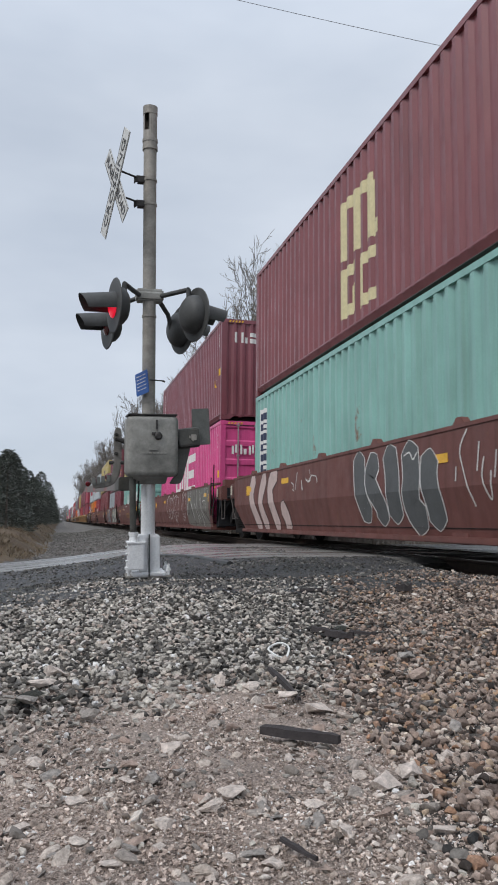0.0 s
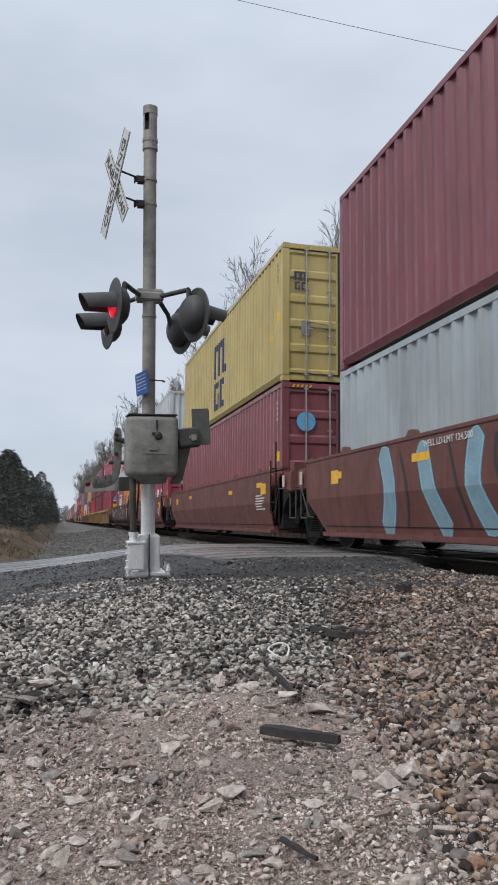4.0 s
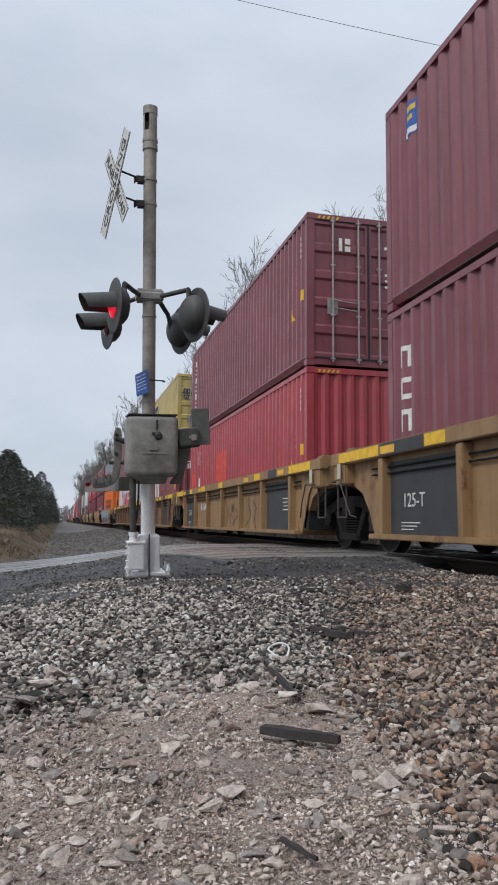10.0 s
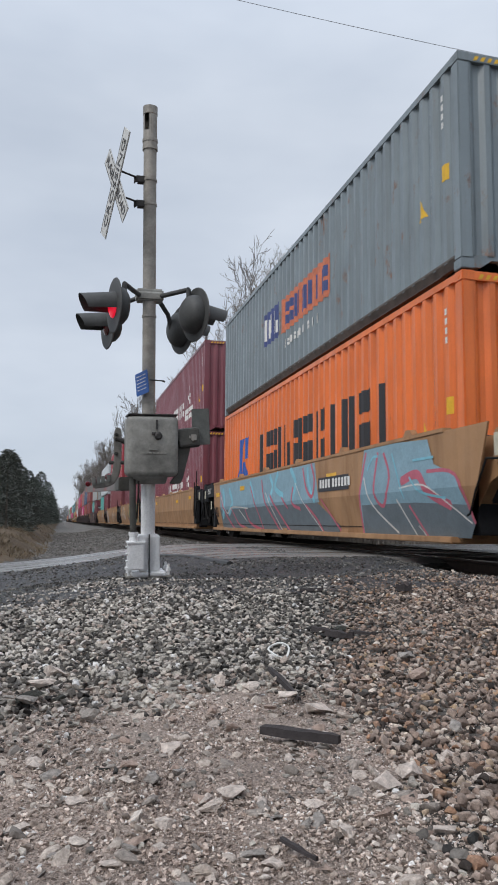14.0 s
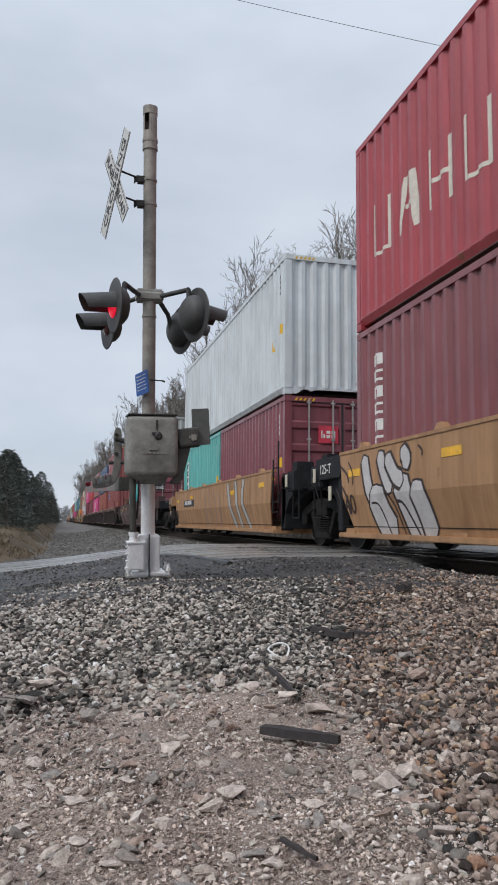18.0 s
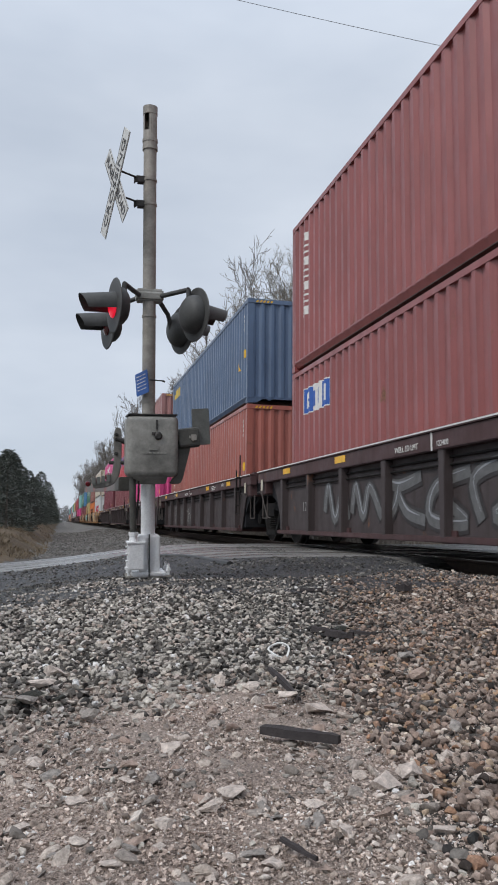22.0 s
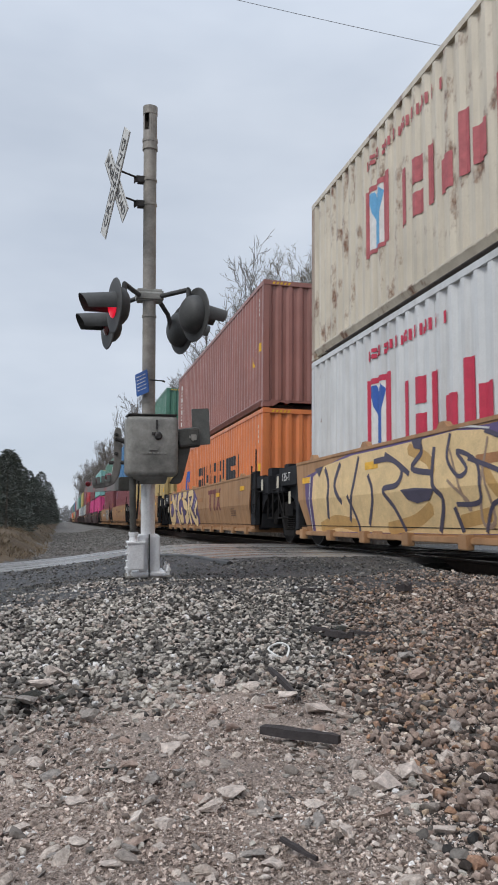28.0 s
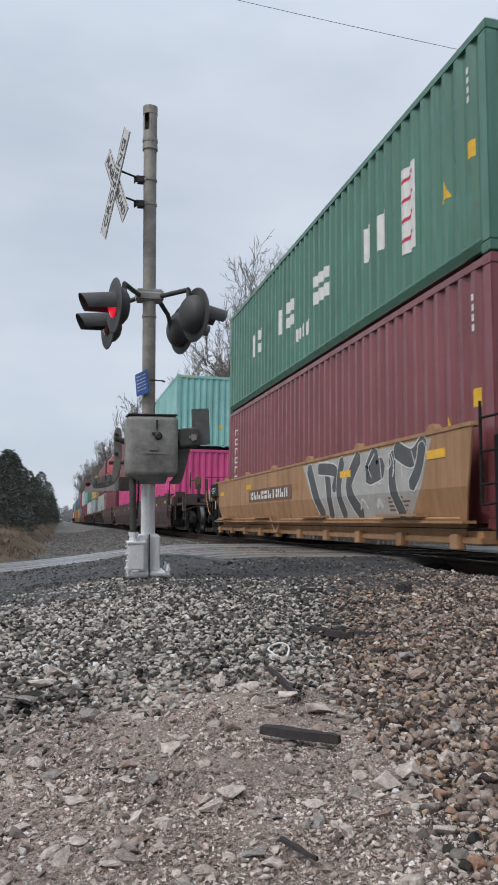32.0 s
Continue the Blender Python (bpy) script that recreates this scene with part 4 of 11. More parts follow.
# ---- trees ----
bark = plain("grey_brown_bark", (0.115, 0.102, 0.088), 0.9, 0, 0.3, 6, 0.6, 0.02)
twig_mat = plain("bare_twigs", (0.17, 0.152, 0.135), 0.9, 0, 0.25, 3, 0.1)
twig_pale = plain("budding_twigs", (0.23, 0.212, 0.175), 0.9, 0, 0.25, 3, 0.1)


def bare_tree(seed, height, spread_k, twigs, depth=6, least=0.0065):
    """Trunk and limbs as one mesh, the fine crown of bare twigs as another."""
    rnd = random.Random(seed)
    segs = {False: [], True: []}

    kids = (8, 5, 5, 4, 4, 3)

    def grow(p, d, length, r, level):
        n = (6, 5, 4, 3, 2, 1, 1)[level]
        pts, dirs = [p], [d]
        for k in range(n):
            d = (d + Vector((rnd.gauss(0, 1), rnd.gauss(0, 1), rnd.gauss(0, 0.7))) * (0.15 + 0.03 * level if level else 0.06) + Vector((0, 0, 0.05 + 0.03 * level if level else 0.02))).normalized()
            q = pts[-1] + d * (length / n)
            r1, r2 = r * (1 - 0.6 * k / n), r * (1 - 0.6 * (k + 1) / n)
            segs[level >= 4].append((pts[-1], q, r1, r2, 7 if level < 2 else 5 if level < 4 else 3))
            pts.append(q)
            dirs.append(d)
        if level >= depth:
            return
        for b in range(kids[level]):
            s = (0.22 if level == 0 else 0.25) + (1.0 - (0.22 if level == 0 else 0.25)) * (b + rnd.uniform(0.2, 1.0)) / kids[level]
            k = min(n - 1, int(s * n))
            at = pts[k].lerp(pts[k + 1], min(1.0, s * n - k))
            side = Vector((rnd.gauss(0, 1), rnd.gauss(0, 1), rnd.gauss(0.1, 0.45)))
            side = (side - dirs[k] * side.dot(dirs[k])).normalized()
            a = rnd.uniform(0.55, 0.95) * spread_k / 0.7
            dd = (dirs[k] * math.cos(a) + side * math.sin(a)).normalized()
            grow(at, dd, length * rnd.uniform(0.44, 0.64) * (1.05, 1.0, 1.0, 0.9, 0.8, 0.8)[level], r * (1 - 0.55 * s) * rnd.uniform(0.55, 0.74), level + 1)

    grow(Vector((0, 0, -0.3)), Vector((rnd.gauss(0, 0.06), rnd.gauss(0, 0.06), 1)).normalized(), height * 0.72, height * 0.025, 0)
    out = []
    for fine in (False, True):
        V, F = [], []
        for a, b, r1, r2, n in segs[fine]:
            r1, r2 = max(r1, least), max(r2, least * 0.7)
            q = (b - a).to_track_quat("Z", "Y")
            base = len(V)
            for p, rr in ((a, r1), (b, r2)):
                V += [p + q @ Vector((rr * math.cos(6.2832 * k / n), rr * math.sin(6.2832 * k / n), 0)) for k in range(n)]
            F += [(base + k, base + (k + 1) % n, base + n + (k + 1) % n, base + n + k) for k in range(n)]
        me = bpy.data.meshes.new("crown" if fine else "trunk")
        me.from_pydata([v[:] for v in V], [], F)
        me.materials.append(twigs if fine else bark)
        out.append(me)
    return out


TREE_KINDS = [bare_tree(3, 12.0, 0.66, twig_mat), bare_tree(14, 11.0, 0.56, twig_pale), bare_tree(29, 13.0, 0.72, twig_mat), bare_tree(41, 10.0, 0.56, twig_mat, 5, 0.017), bare_tree(52, 10.0, 0.62, twig_mat, 5, 0.017)]


def plant(kind, x, y, wide, tall, turn, label="bare grey-brown deciduous tree beside the track", lift=0.0):
    t = thing("tree", label, "tree", "bare trees beyond the track", at=(x, y, -0.45 + lift))
    t.rotation_euler = (0, 0, radians(turn))
    t.scale = (wide, wide, tall)
    part("trunk", TREE_KINDS[kind][0], None, t)
    part("crown", TREE_KINDS[kind][1], None, t)


for kind, x, y, wide, tall, turn in (
    (2, 15.5, 24, 0.84, 1.00, 150),
    (0, 15.1, 27, 1.10, 1.20, 160),
    (1, 14.2, 29.5, 1.20, 1.06, 80),
    (1, 13.8, 33, 1.12, 1.05, 230),
    (0, 12.7, 36, 1.02, 1.06, 300),
    (1, 14.6, 48, 1.05, 1.40, 300),
    (1, 15.2, 57, 0.92, 1.45, 60),
    (3, 17.6, 44, 1.02, 1.46, 300),
    (4, 15.0, 64, 0.9, 1.5, 160),
    (4, 15.9, 60, 0.95, 1.62, 30),
    (3, 13.9, 53, 0.80, 1.52, 200),
    (4, 17.0, 56, 0.92, 1.55, 100),
    (3, 19.2, 52, 1.00, 1.55, 120),
    (3, 15.3, 74, 0.78, 1.31, 350),
    (4, 14.7, 82, 0.86, 1.38, 140),
    (3, 14.1, 92, 0.81, 1.31, 120),
    (4, 13.5, 104, 0.88, 1.47, 300),
    (3, 12.9, 118, 0.81, 1.35, 340),
    (4, 12.2, 135, 0.92, 1.59, 350),
    (3, 11.5, 155, 0.92, 1.58, 300),
    (4, 10.8, 178, 0.85, 1.55, 250),
    (3, 10.1, 205, 0.76, 1.37, 90),
    (4, 9.6, 240, 0.86, 1.56, 140),
    (3, 8.9, 285, 0.83, 1.52, 90),
    (4, 8.4, 340, 0.89, 1.78, 330)):
    grow = 1.0 + 0.06 * ss(40, 75, y)
    plant(kind, x, y, wide * grow, tall * grow, turn)
for k in range(15):
    y = 66 * 1.125 ** k
    plant(3 + k % 2, 9.9 + 3.2 * ((k * 7) % 5) / 5 + 1.5 * ss(150, 60, y), y, 0.95 + 0.05 * (k % 3), 1.16 + 0.08 * ((k * 5) % 4) + 0.40 * ss(120, 300, y), 77 * k)

# brush under the trees
brush_me = []
for sd in (2, 9):
    rnd = random.Random(sd)
    V, F = [], []
    for k in range(520):
        a = Vector((rnd.gauss(0, 0.9), rnd.gauss(0, 0.9), 0))
        d = Vector((rnd.gauss(0, 0.5), rnd.gauss(0, 0.5), 1)).normalized()
        p = a
        for s in range(4):
            q = p + d * rnd.uniform(0.25, 0.6)
            d = (d + Vector((rnd.gauss(0, 0.35), rnd.gauss(0, 0.35), 0.0))).normalized()
            w = Vector((rnd.gauss(0, 1), rnd.gauss(0, 1), 0)).normalized() * 0.008
            b = len(V)
            V += [p - w, p + w, q + w * 0.6, q - w * 0.6]
            F.append((b, b + 1, b + 2, b + 3))
            p = q
    me = bpy.data.meshes.new("brush")
    me.from_pydata([v[:] for v in V], [], F)
    me.materials.append(twig_mat)
    brush_me.append(me)
rnd = random.Random(6)
for k in range(14):
    y = 26 + 2.2 * k
    b = new("brush", brush_me[k % 2])
    b.matrix_basis = pose(8.9 + 0.22 * (y - 24) + rnd.uniform(0, 2.2), y, -0.6, 0, 0, rnd.uniform(0, 360)) @ Matrix.Diagonal((1.3, 1.3, rnd.uniform(1.9, 2.7), 1))
    tagged(b, "tall tangled bare brush under the trees", "brush", "brush", "stuff")
for k in range(12):
    y = 45 + 120 * (k / 16) ** 1.3
    b = new("brush", brush_me[k % 2])
    s = rnd.uniform(0.8, 1.5)
    b.matrix_basis = pose(rnd.uniform(9.3, 12.5), y, -0.5, 0, 0, rnd.uniform(0, 360)) @ Matrix.Diagonal((s, s, s, 1))
    tagged(b, "tangled bare brush under the trees", "brush", "brush", "stuff")

# dense evergreens on the left bank
needle = ground_mat("dark_evergreen", (0.100, 0.115, 0.102), (0.135, 0.150, 0.133), (0.175, 0.186, 0.162), 2, 0.1, 0.02)


def evergreen(seed, h):
    rnd = random.Random(seed)
    V, F = [], []
    for k in range(3000):
        a0 = rnd.uniform(0, 6.283)
        z = h * (0.04 + 0.96 * rnd.random() ** 1.25)
        rad = (0.32 * h * (1 - z / h) ** 0.62 + 0.06) * (0.5 + 0.5 * rnd.random() ** 0.5) * (1 + 0.22 * math.sin(z * 4 + 3 * math.sin(a0 * 2) + seed))
        a = a0
        c = Vector((rad * math.cos(a), rad * math.sin(a), z - 0.1 * rad))
        out = Vector((math.cos(a), math.sin(a), rnd.uniform(-0.5, 0.6))).normalized()
        up = Vector((rnd.gauss(0, 0.4), rnd.gauss(0, 0.4), 1)).normalized()
        side = out.cross(up).normalized()
        L, w = rnd.uniform(0.2, 0.44), rnd.uniform(0.08, 0.18)
        b = len(V)
        V += [c - side * w, c + out * L * 0.5 - up * 0.03, c + side * w, c + out * L]
        F += [(b, b + 1, b + 3), (b + 1, b + 2, b + 3)]
    me = bpy.data.meshes.new("crown")
    me.from_pydata([v[:] for v in V], [], F)
    me.materials.append(needle)
    bm = bmesh.new()
    bar(bm, (0, 0, -0.5), (0, 0, h * 0.9), 0.02 * h, 7, 0.01)
    return mesh_of(bm, "trunk", bark), me


EVER = [evergreen(4, 6.4), evergreen(8, 7.4), evergreen(12, 5.0)]
rnd = random.Random(15)
for k in range(70):
    y = 34 + 230 * (k / 70) ** 1.25
    row = k % 3
    x = -2.55 - row * 1.9 + rnd.uniform(-0.45, 0.3) + 0.45 * ss(60, 140, y)
    kind = rnd.randrange(3)
    t = thing("evergreen_tree", "dark green dense cedar on the bank", "tree", "evergreens on the bank", at=(x, y, land_z(x, y) - 0.1))
    s = rnd.uniform(0.88, 1.12) * (0.55 + 0.30 * ss(40, 110, y) + 0.07 * row)
    t.scale, t.rotation_euler = (s, s, s), (0, 0, rnd.uniform(0, 6))
    part("trunk", EVER[kind][0], None, t)
    part("crown", EVER[kind][1], None, t)

# brown grass on the bank
straw = plain("dead_grass", (0.15, 0.115, 0.075), 0.9, 0, 0.5, 2, 0.1)
V, F = [], []
for k in range(16000):
    y = 16.5 + 60 * rnd.random() ** 1.7
    x = rnd.uniform(-5.5, -0.35) if rnd.random() < 0.8 else rnd.uniform(-1.8, -0.4)
    if noise.noise(Vector((x * 1.4, y * 0.6, 5))) < 0.0:
        continue
    if x > -0.4 - 0.6 * ss(24, 16, y):
        continue
    p = Vector((x, y, land_z(x, y) - 0.02))
    tip = p + Vector((rnd.gauss(0, 0.10), rnd.gauss(0, 0.10), rnd.uniform(0.05, 0.17)))
    w = Vector((rnd.uniform(0.006, 0.018), rnd.uniform(-0.008, 0.008), 0))
    b = len(V)
    V += [p - w, p + w, tip]
    F.append((b, b + 1, b + 2))
me = bpy.data.meshes.new("dead_grass")
me.from_pydata([v[:] for v in V], [], F)
me.materials.append(straw)
tagged(new("dead_grass", me), "dry brown grass on the bank", "grass", kind="stuff")
# a little green along the gravel edge
V, F = [], []
for k in range(900):
    x, y = rnd.uniform(-1.4, -0.15), rnd.uniform(5.6, 6.7)
    p = Vector((x, y, land_z(x, y) - 0.005))
    tip = p + Vector((rnd.gauss(0, 0.012), rnd.gauss(0, 0.012), rnd.uniform(0.01, 0.03)))
    w = Vector((0.003, 0, 0))
    b = len(V)
    V += [p - w, p + w, tip]
    F.append((b, b + 1, b + 2))
me = bpy.data.meshes.new("green_grass")
me.from_pydata([v[:] for v in V], [], F)
me.materials.append(plain("spring_grass", (0.06, 0.10, 0.03), 0.8, 0, 0.3, 5))
tagged(new("green_grass", me), "short green grass at the gravel edge", "grass", kind="stuff")

# far woods closing the view down the line
V, F = [], []
for k in range(9000):
    x = rnd.uniform(-60, 60)
    y = rnd.uniform(520, 600)
    h = 10 + 4 * noise.noise(Vector((x * 0.08, 0, 1))) + 3 * noise.noise(Vector((x * 0.4, 0, 4)))
    p = Vector((x, y, rnd.uniform(-1, h * rnd.uniform(0.75, 1.0))))
    d = Vector((rnd.gauss(0, 1), 0, rnd.gauss(1.2, 0.8))).normalized()
    w = Vector((d.z, 0, -d.x)) * rnd.uniform(0.05, 0.22)
    q = p + d * rnd.uniform(1.2, 3.4)
    b = len(V)
    V += [p - w, p + w, q]
    F.append((b, b + 1, b + 2))
me = bpy.data.meshes.new("far_woods")
me.from_pydata([v[:] for v in V], [], F)
me.materials.append(plain("hazy_woods", (0.15, 0.148, 0.145), 0.95, 0, 0.2, 0.2))
tagged(new("far_woods", me), "hazy bare woods in the distance", "woods", kind="stuff")

# a white house and a utility pole behind the trees
siding, shingle, pane = plain("white_siding", (0.62, 0.62, 0.60), 0.7), plain("grey_shingle", (0.12, 0.12, 0.12), 0.9), plain("dark_window_glass", (0.02, 0.025, 0.03), 0.1)
house = thing("house", "small white sided house with grey roof", "house", at=(24.5, 39.0, -0.6))
house.rotation_euler = (0, 0, radians(20))
bm = bmesh.new()
box(bm, -4, 4, -3, 3, 0, 3.0)
part("wall", bm, siding, house)
bm = bmesh.new()
slab(bm, [(-3.4, 2.98), (3.4, 2.98), (0, 5.2)], -4.4, 4.4)
part("roof", bm, shingle, house)
for x in (-2.4, 0, 2.4):
    bm = bmesh.new()
    box(bm, x - 0.5, x + 0.5, -3.05, -3.0, 1.0, 2.3)
    w = part("window", bm, pane, house)
    bm = bmesh.new()
    for q in ((x - 0.56, x - 0.5, 0.94, 2.36), (x + 0.5, x + 0.56, 0.94, 2.36), (x - 0.5, x + 0.5, 2.3, 2.36), (x - 0.5, x + 0.5, 0.94, 1.0)):
        box(bm, q[0], q[1], -3.08, -3.0, q[2], q[3])
    part("frame", bm, siding, w)
pole = thing("utility_pole", "weathered grey wooden utility pole", "utility pole", at=(14.2, 29.0, -0.6))
bm = bmesh.new()
bar(bm, (0, 0, 0), (0, 0, 6.9), 0.14, 12, 0.11)
part("shaft", bm, plain("grey_pole_wood", (0.26, 0.24, 0.22), 0.85, 0, 0.25, 8), pole, smooth=True)
bm = bmesh.new()
A, B = Vector((5.14, 22.71, 17.81)), Vector((13.68, 20.78, 15.96))
d = B - A
pts = []
for k in range(41):
    s = -2.5 + 6.5 * k / 40
    p = A + d * s
    p.z += 0.10 * (s * (s - 1))
    pts.append(p)
pipe(bm, pts, 0.0085, 5)
tagged(part("overhead_wire", bm, plain("dull_grey_wire", (0.10, 0.10, 0.105), 0.6)), "single black overhead wire across the sky", "wire", kind="structure")


# ---- containers ----
CW = 2.438
ME = {}


def corrugation(length, pitch, depth):
    """Points (along, depth) of a trapezoid corrugation."""
    n = max(1, round(length / pitch))
    p = length / n
    pts = [(0.0, 0.0)]
    for k in range(n):
        a = k * p
        pts += [(a + 0.27 * p, 0.0), (a + 0.5 * p, depth), (a + 0.77 * p, depth), (a + p, 0.0)]
    return pts


SIDE_IN, END_IN = 0.13, 0.10


def side_mesh(L, H):
    key = ("side", L, H)
    if key not in ME:
        prof = corrugation(L - 2 * SIDE_IN, 0.278, 0.044)
        V, F = [], []
        for s, d in prof:
            y = L / 2 - SIDE_IN - s
            V += [(-CW / 2 + 0.006 + d, y, 0.15), (-CW / 2 + 0.006 + d, y, H - 0.09)]
        for k in range(len(prof) - 1):
            F.append((2 * k, 2 * k + 2, 2 * k + 3, 2 * k + 1))
        me = bpy.data.meshes.new("side_wall")
        me.from_pydata(V, [], F)
        me.materials.append(None)
        ME[key] = me
    return ME[key]


def end_mesh(H):
    key = ("end", H)
    if key not in ME:
        prof = corrugation(CW - 2 * END_IN, 0.25, 0.045)
        V, F = [], []
        for s, d in prof:
            x = -CW / 2 + END_IN + s
            V += [(x, 0.012 + d, 0.16), (x, 0.012 + d, H - 0.11)]
        for k in range(len(prof) - 1):
            F.append((2 * k, 2 * k + 2, 2 * k + 3, 2 * k + 1))
        me = bpy.data.meshes.new("end_wall")
        me.from_pydata(V, [], F)
        me.materials.append(None)
        ME[key] = me
    return ME[key]


def boxes_mesh(key, boxes, bev=0.0):
    if key not in ME:
        bm = bmesh.new()
        for b in boxes:
            box(bm, *b)
        ME[key] = mesh_of(bm, key[0], None, bev=bev)
    return ME[key]


def door_mesh(H):
    key = ("door", H)
    if key not in ME:
        bm = bmesh.new()
        w = (CW - 2 * END_IN) / 2 - 0.012
        n = 5
        hh = (H - 0.30) / n
        prof = []
        for k in range(n):
            z0 = 0.17 + k * hh
            prof += [(z0, 0.0), (z0 + 0.12 * hh, 0.0), (z0 + 0.2 * hh, 0.03), (z0 + 0.8 * hh, 0.03), (z0 + 0.88 * hh, 0.0)]
        prof.append((H - 0.13, 0.0))
        rims = []
        for x0, x1, flat in ((0, 0.05, True), (0.05, w - 0.05, False), (w - 0.05, w, True)):
            rows = [(bm.verts.new((x0, 0 if flat else d, z)), bm.verts.new((x1, 0 if flat else d, z))) for z, d in prof]
            for a, b in zip(rows, rows[1:]):
                bm.faces.new((a[0], a[1], b[1], b[0]))
            rims.append(rows)
        for left, right in zip(rims, rims[1:]):
            for (a, b), (c, d) in zip(zip(left, left[1:]), zip(right, right[1:])):
                bm.faces.new((a[1], c[0], d[0], b[1]))
        bmesh.ops.remove_doubles(bm, verts=bm.verts[:], dist=0.00001)
        ME[key] = mesh_of(bm, "door", None)
    return ME[key]


def bars_mesh(key, bars):
    if key not in ME:
        bm = bmesh.new()
        for a, b, r in bars:
            bar(bm, a, b, r, 8)
        ME[key] = mesh_of(bm, key[0], None, smooth=True)
    return ME[key]


COL = {
    "maroon": (0.225, 0.066, 0.073), "dark_maroon": (0.210, 0.057, 0.072), "wine": (0.30, 0.052, 0.074), "rose": (0.36, 0.050, 0.085), "red": (0.38, 0.050, 0.062), "brick": (0.285, 0.082, 0.078), "faded_brick": (0.30, 0.125, 0.10),
    "rust_brown": (0.335, 0.158, 0.146), "scarlet": (0.45, 0.06, 0.055), "pink": (0.66, 0.075, 0.25), "mint": (0.225, 0.435, 0.385), "teal": (0.11, 0.43, 0.40), "cyan": (0.25, 0.53, 0.50),
    "yellow": (0.49, 0.385, 0.135), "mustard": (0.50, 0.37, 0.16), "white": (0.62, 0.63, 0.63), "dull_white": (0.50, 0.535, 0.555), "rusty_white": (0.62, 0.555, 0.445), "pale_grey": (0.42, 0.44, 0.43), "grey": (0.19, 0.23, 0.25),
    "light_grey": (0.36, 0.40, 0.42), "orange": (0.78, 0.17, 0.025), "amber": (0.66, 0.255, 0.06), "cool_white": (0.61, 0.655, 0.675), "coral": (0.345, 0.108, 0.082), "navy": (0.082, 0.128, 0.215), "blue": (0.045, 0.175, 0.36), "green": (0.070, 0.195, 0.135), "burnt_orange": (0.68, 0.20, 0.06),
    "crimson": (0.50, 0.055, 0.065),
}
PLAIN_NAME = {"maroon": "maroon", "dark_maroon": "dark maroon", "wine": "wine red", "rose": "bright wine red", "red": "red", "brick": "brick red", "faded_brick": "faded brick brown", "rust_brown": "faded red-brown", "scarlet": "bright red", "pink": "magenta pink", "mint": "pale mint green",
              "teal": "teal", "cyan": "pale turquoise", "yellow": "yellow", "mustard": "mustard yellow", "white": "white", "dull_white": "dull white", "rusty_white": "rust-streaked white", "pale_grey": "pale grey", "grey": "slate grey",
              "light_grey": "light grey", "orange": "bright orange", "amber": "faded amber orange", "cool_white": "cool white", "coral": "coral red", "navy": "navy blue", "blue": "blue", "green": "green", "burnt_orange": "orange", "crimson": "crimson red"}
RUST = {"rusty_white": 0.75, "pale_grey": 0.35, "grey": 0.4, "brick": 0.2, "rust_brown": 0.3, "blue": 0.25, "mint": 0.25, "red": 0.15, "scarlet": 0.1, "dull_white": 0.05}

ink_white, ink_yellow, ink_black, ink_red, ink_blue = (plain(n, c, 0.6, 0, 0.12, 12) for n, c in (
    ("white_marking", (0.68, 0.67, 0.64)), ("yellow_sticker", (0.72, 0.42, 0.02)), ("black_marking", (0.025, 0.025, 0.028)), ("red_marking", (0.50, 0.03, 0.07)), ("blue_marking", (0.03, 0.10, 0.38))))
ink_cream, ink_navy, ink_sky, ink_gold = (plain(n, c, 0.6, 0, 0.12, 12) for n, c in (("cream_marking", (0.62, 0.55, 0.32)), ("navy_marking", (0.03, 0.04, 0.08)), ("sky_blue_marking", (0.12, 0.36, 0.60)), ("gold_marking", (0.60, 0.42, 0.06))))
rod_steel = plain("lock_rod_steel", (0.33, 0.31, 0.30), 0.5, 0.6)
cast_steel = plain("corner_cast_steel", (0.10, 0.085, 0.08), 0.7, 0.3, 0.35, 8)


def clip_strip(poly, lo, hi):
    """A convex polygon of (u, w) cut to lo <= u <= hi."""
    for k, sign in ((lo, 1), (hi, -1)):
        out = []
        for a, b in zip(poly, poly[1:] + poly[:1]):
            da, db = (a[0] - k) * sign, (b[0] - k) * sign
            if da >= 0:
                out.append(a)
            if da * db < 0:
                t = da / (da - db)
                out.append((a[0] + (b[0] - a[0]) * t, a[1] + (b[1] - a[1]) * t))
        poly = out
        if len(poly) < 3:
            return []
    return poly


def paint_on(parent, polys, mat, prof, place, name="marking", label="", layer=0):
    """Painted marks that follow the corrugated sheet: each convex polygon of (u, w) is cut at the folds and laid 3 mm proud."""
    V, F = [], []
    for j, poly in enumerate(polys):
        up = 0.003 + 0.0025 * layer + 0.00015 * (j % 12)
        u0, u1 = min(p[0] for p in poly), max(p[0] for p in poly)
        for (a, d), (b, e) in zip(prof, prof[1:]):
            if b <= u0 or a >= u1 or b - a < 1e-6:
                continue
            piece = clip_strip([tuple(p) for p in poly], max(a, u0), min(b, u1))
            if len(piece) >= 3:
                base = len(V)
                V += [place(u, w, d + (e - d) * (u - a) / (b - a) - up) for u, w in piece]
                F.append(tuple(range(base, base + len(piece))))
    if not V:
        return None
    me = bpy.data.meshes.new(name)
    me.from_pydata(V, [], F)
    me.materials.append(mat)
    ob = part(name, me, None, parent, label)
    if len(polys) > 1:
        ob["kind"] = "stuff"
    return ob


def quad(u0, u1, w0, w1, slant=0.0):
    return [(u0, w0), (u1, w0), (u1 + slant, w1), (u0 + slant, w1)]


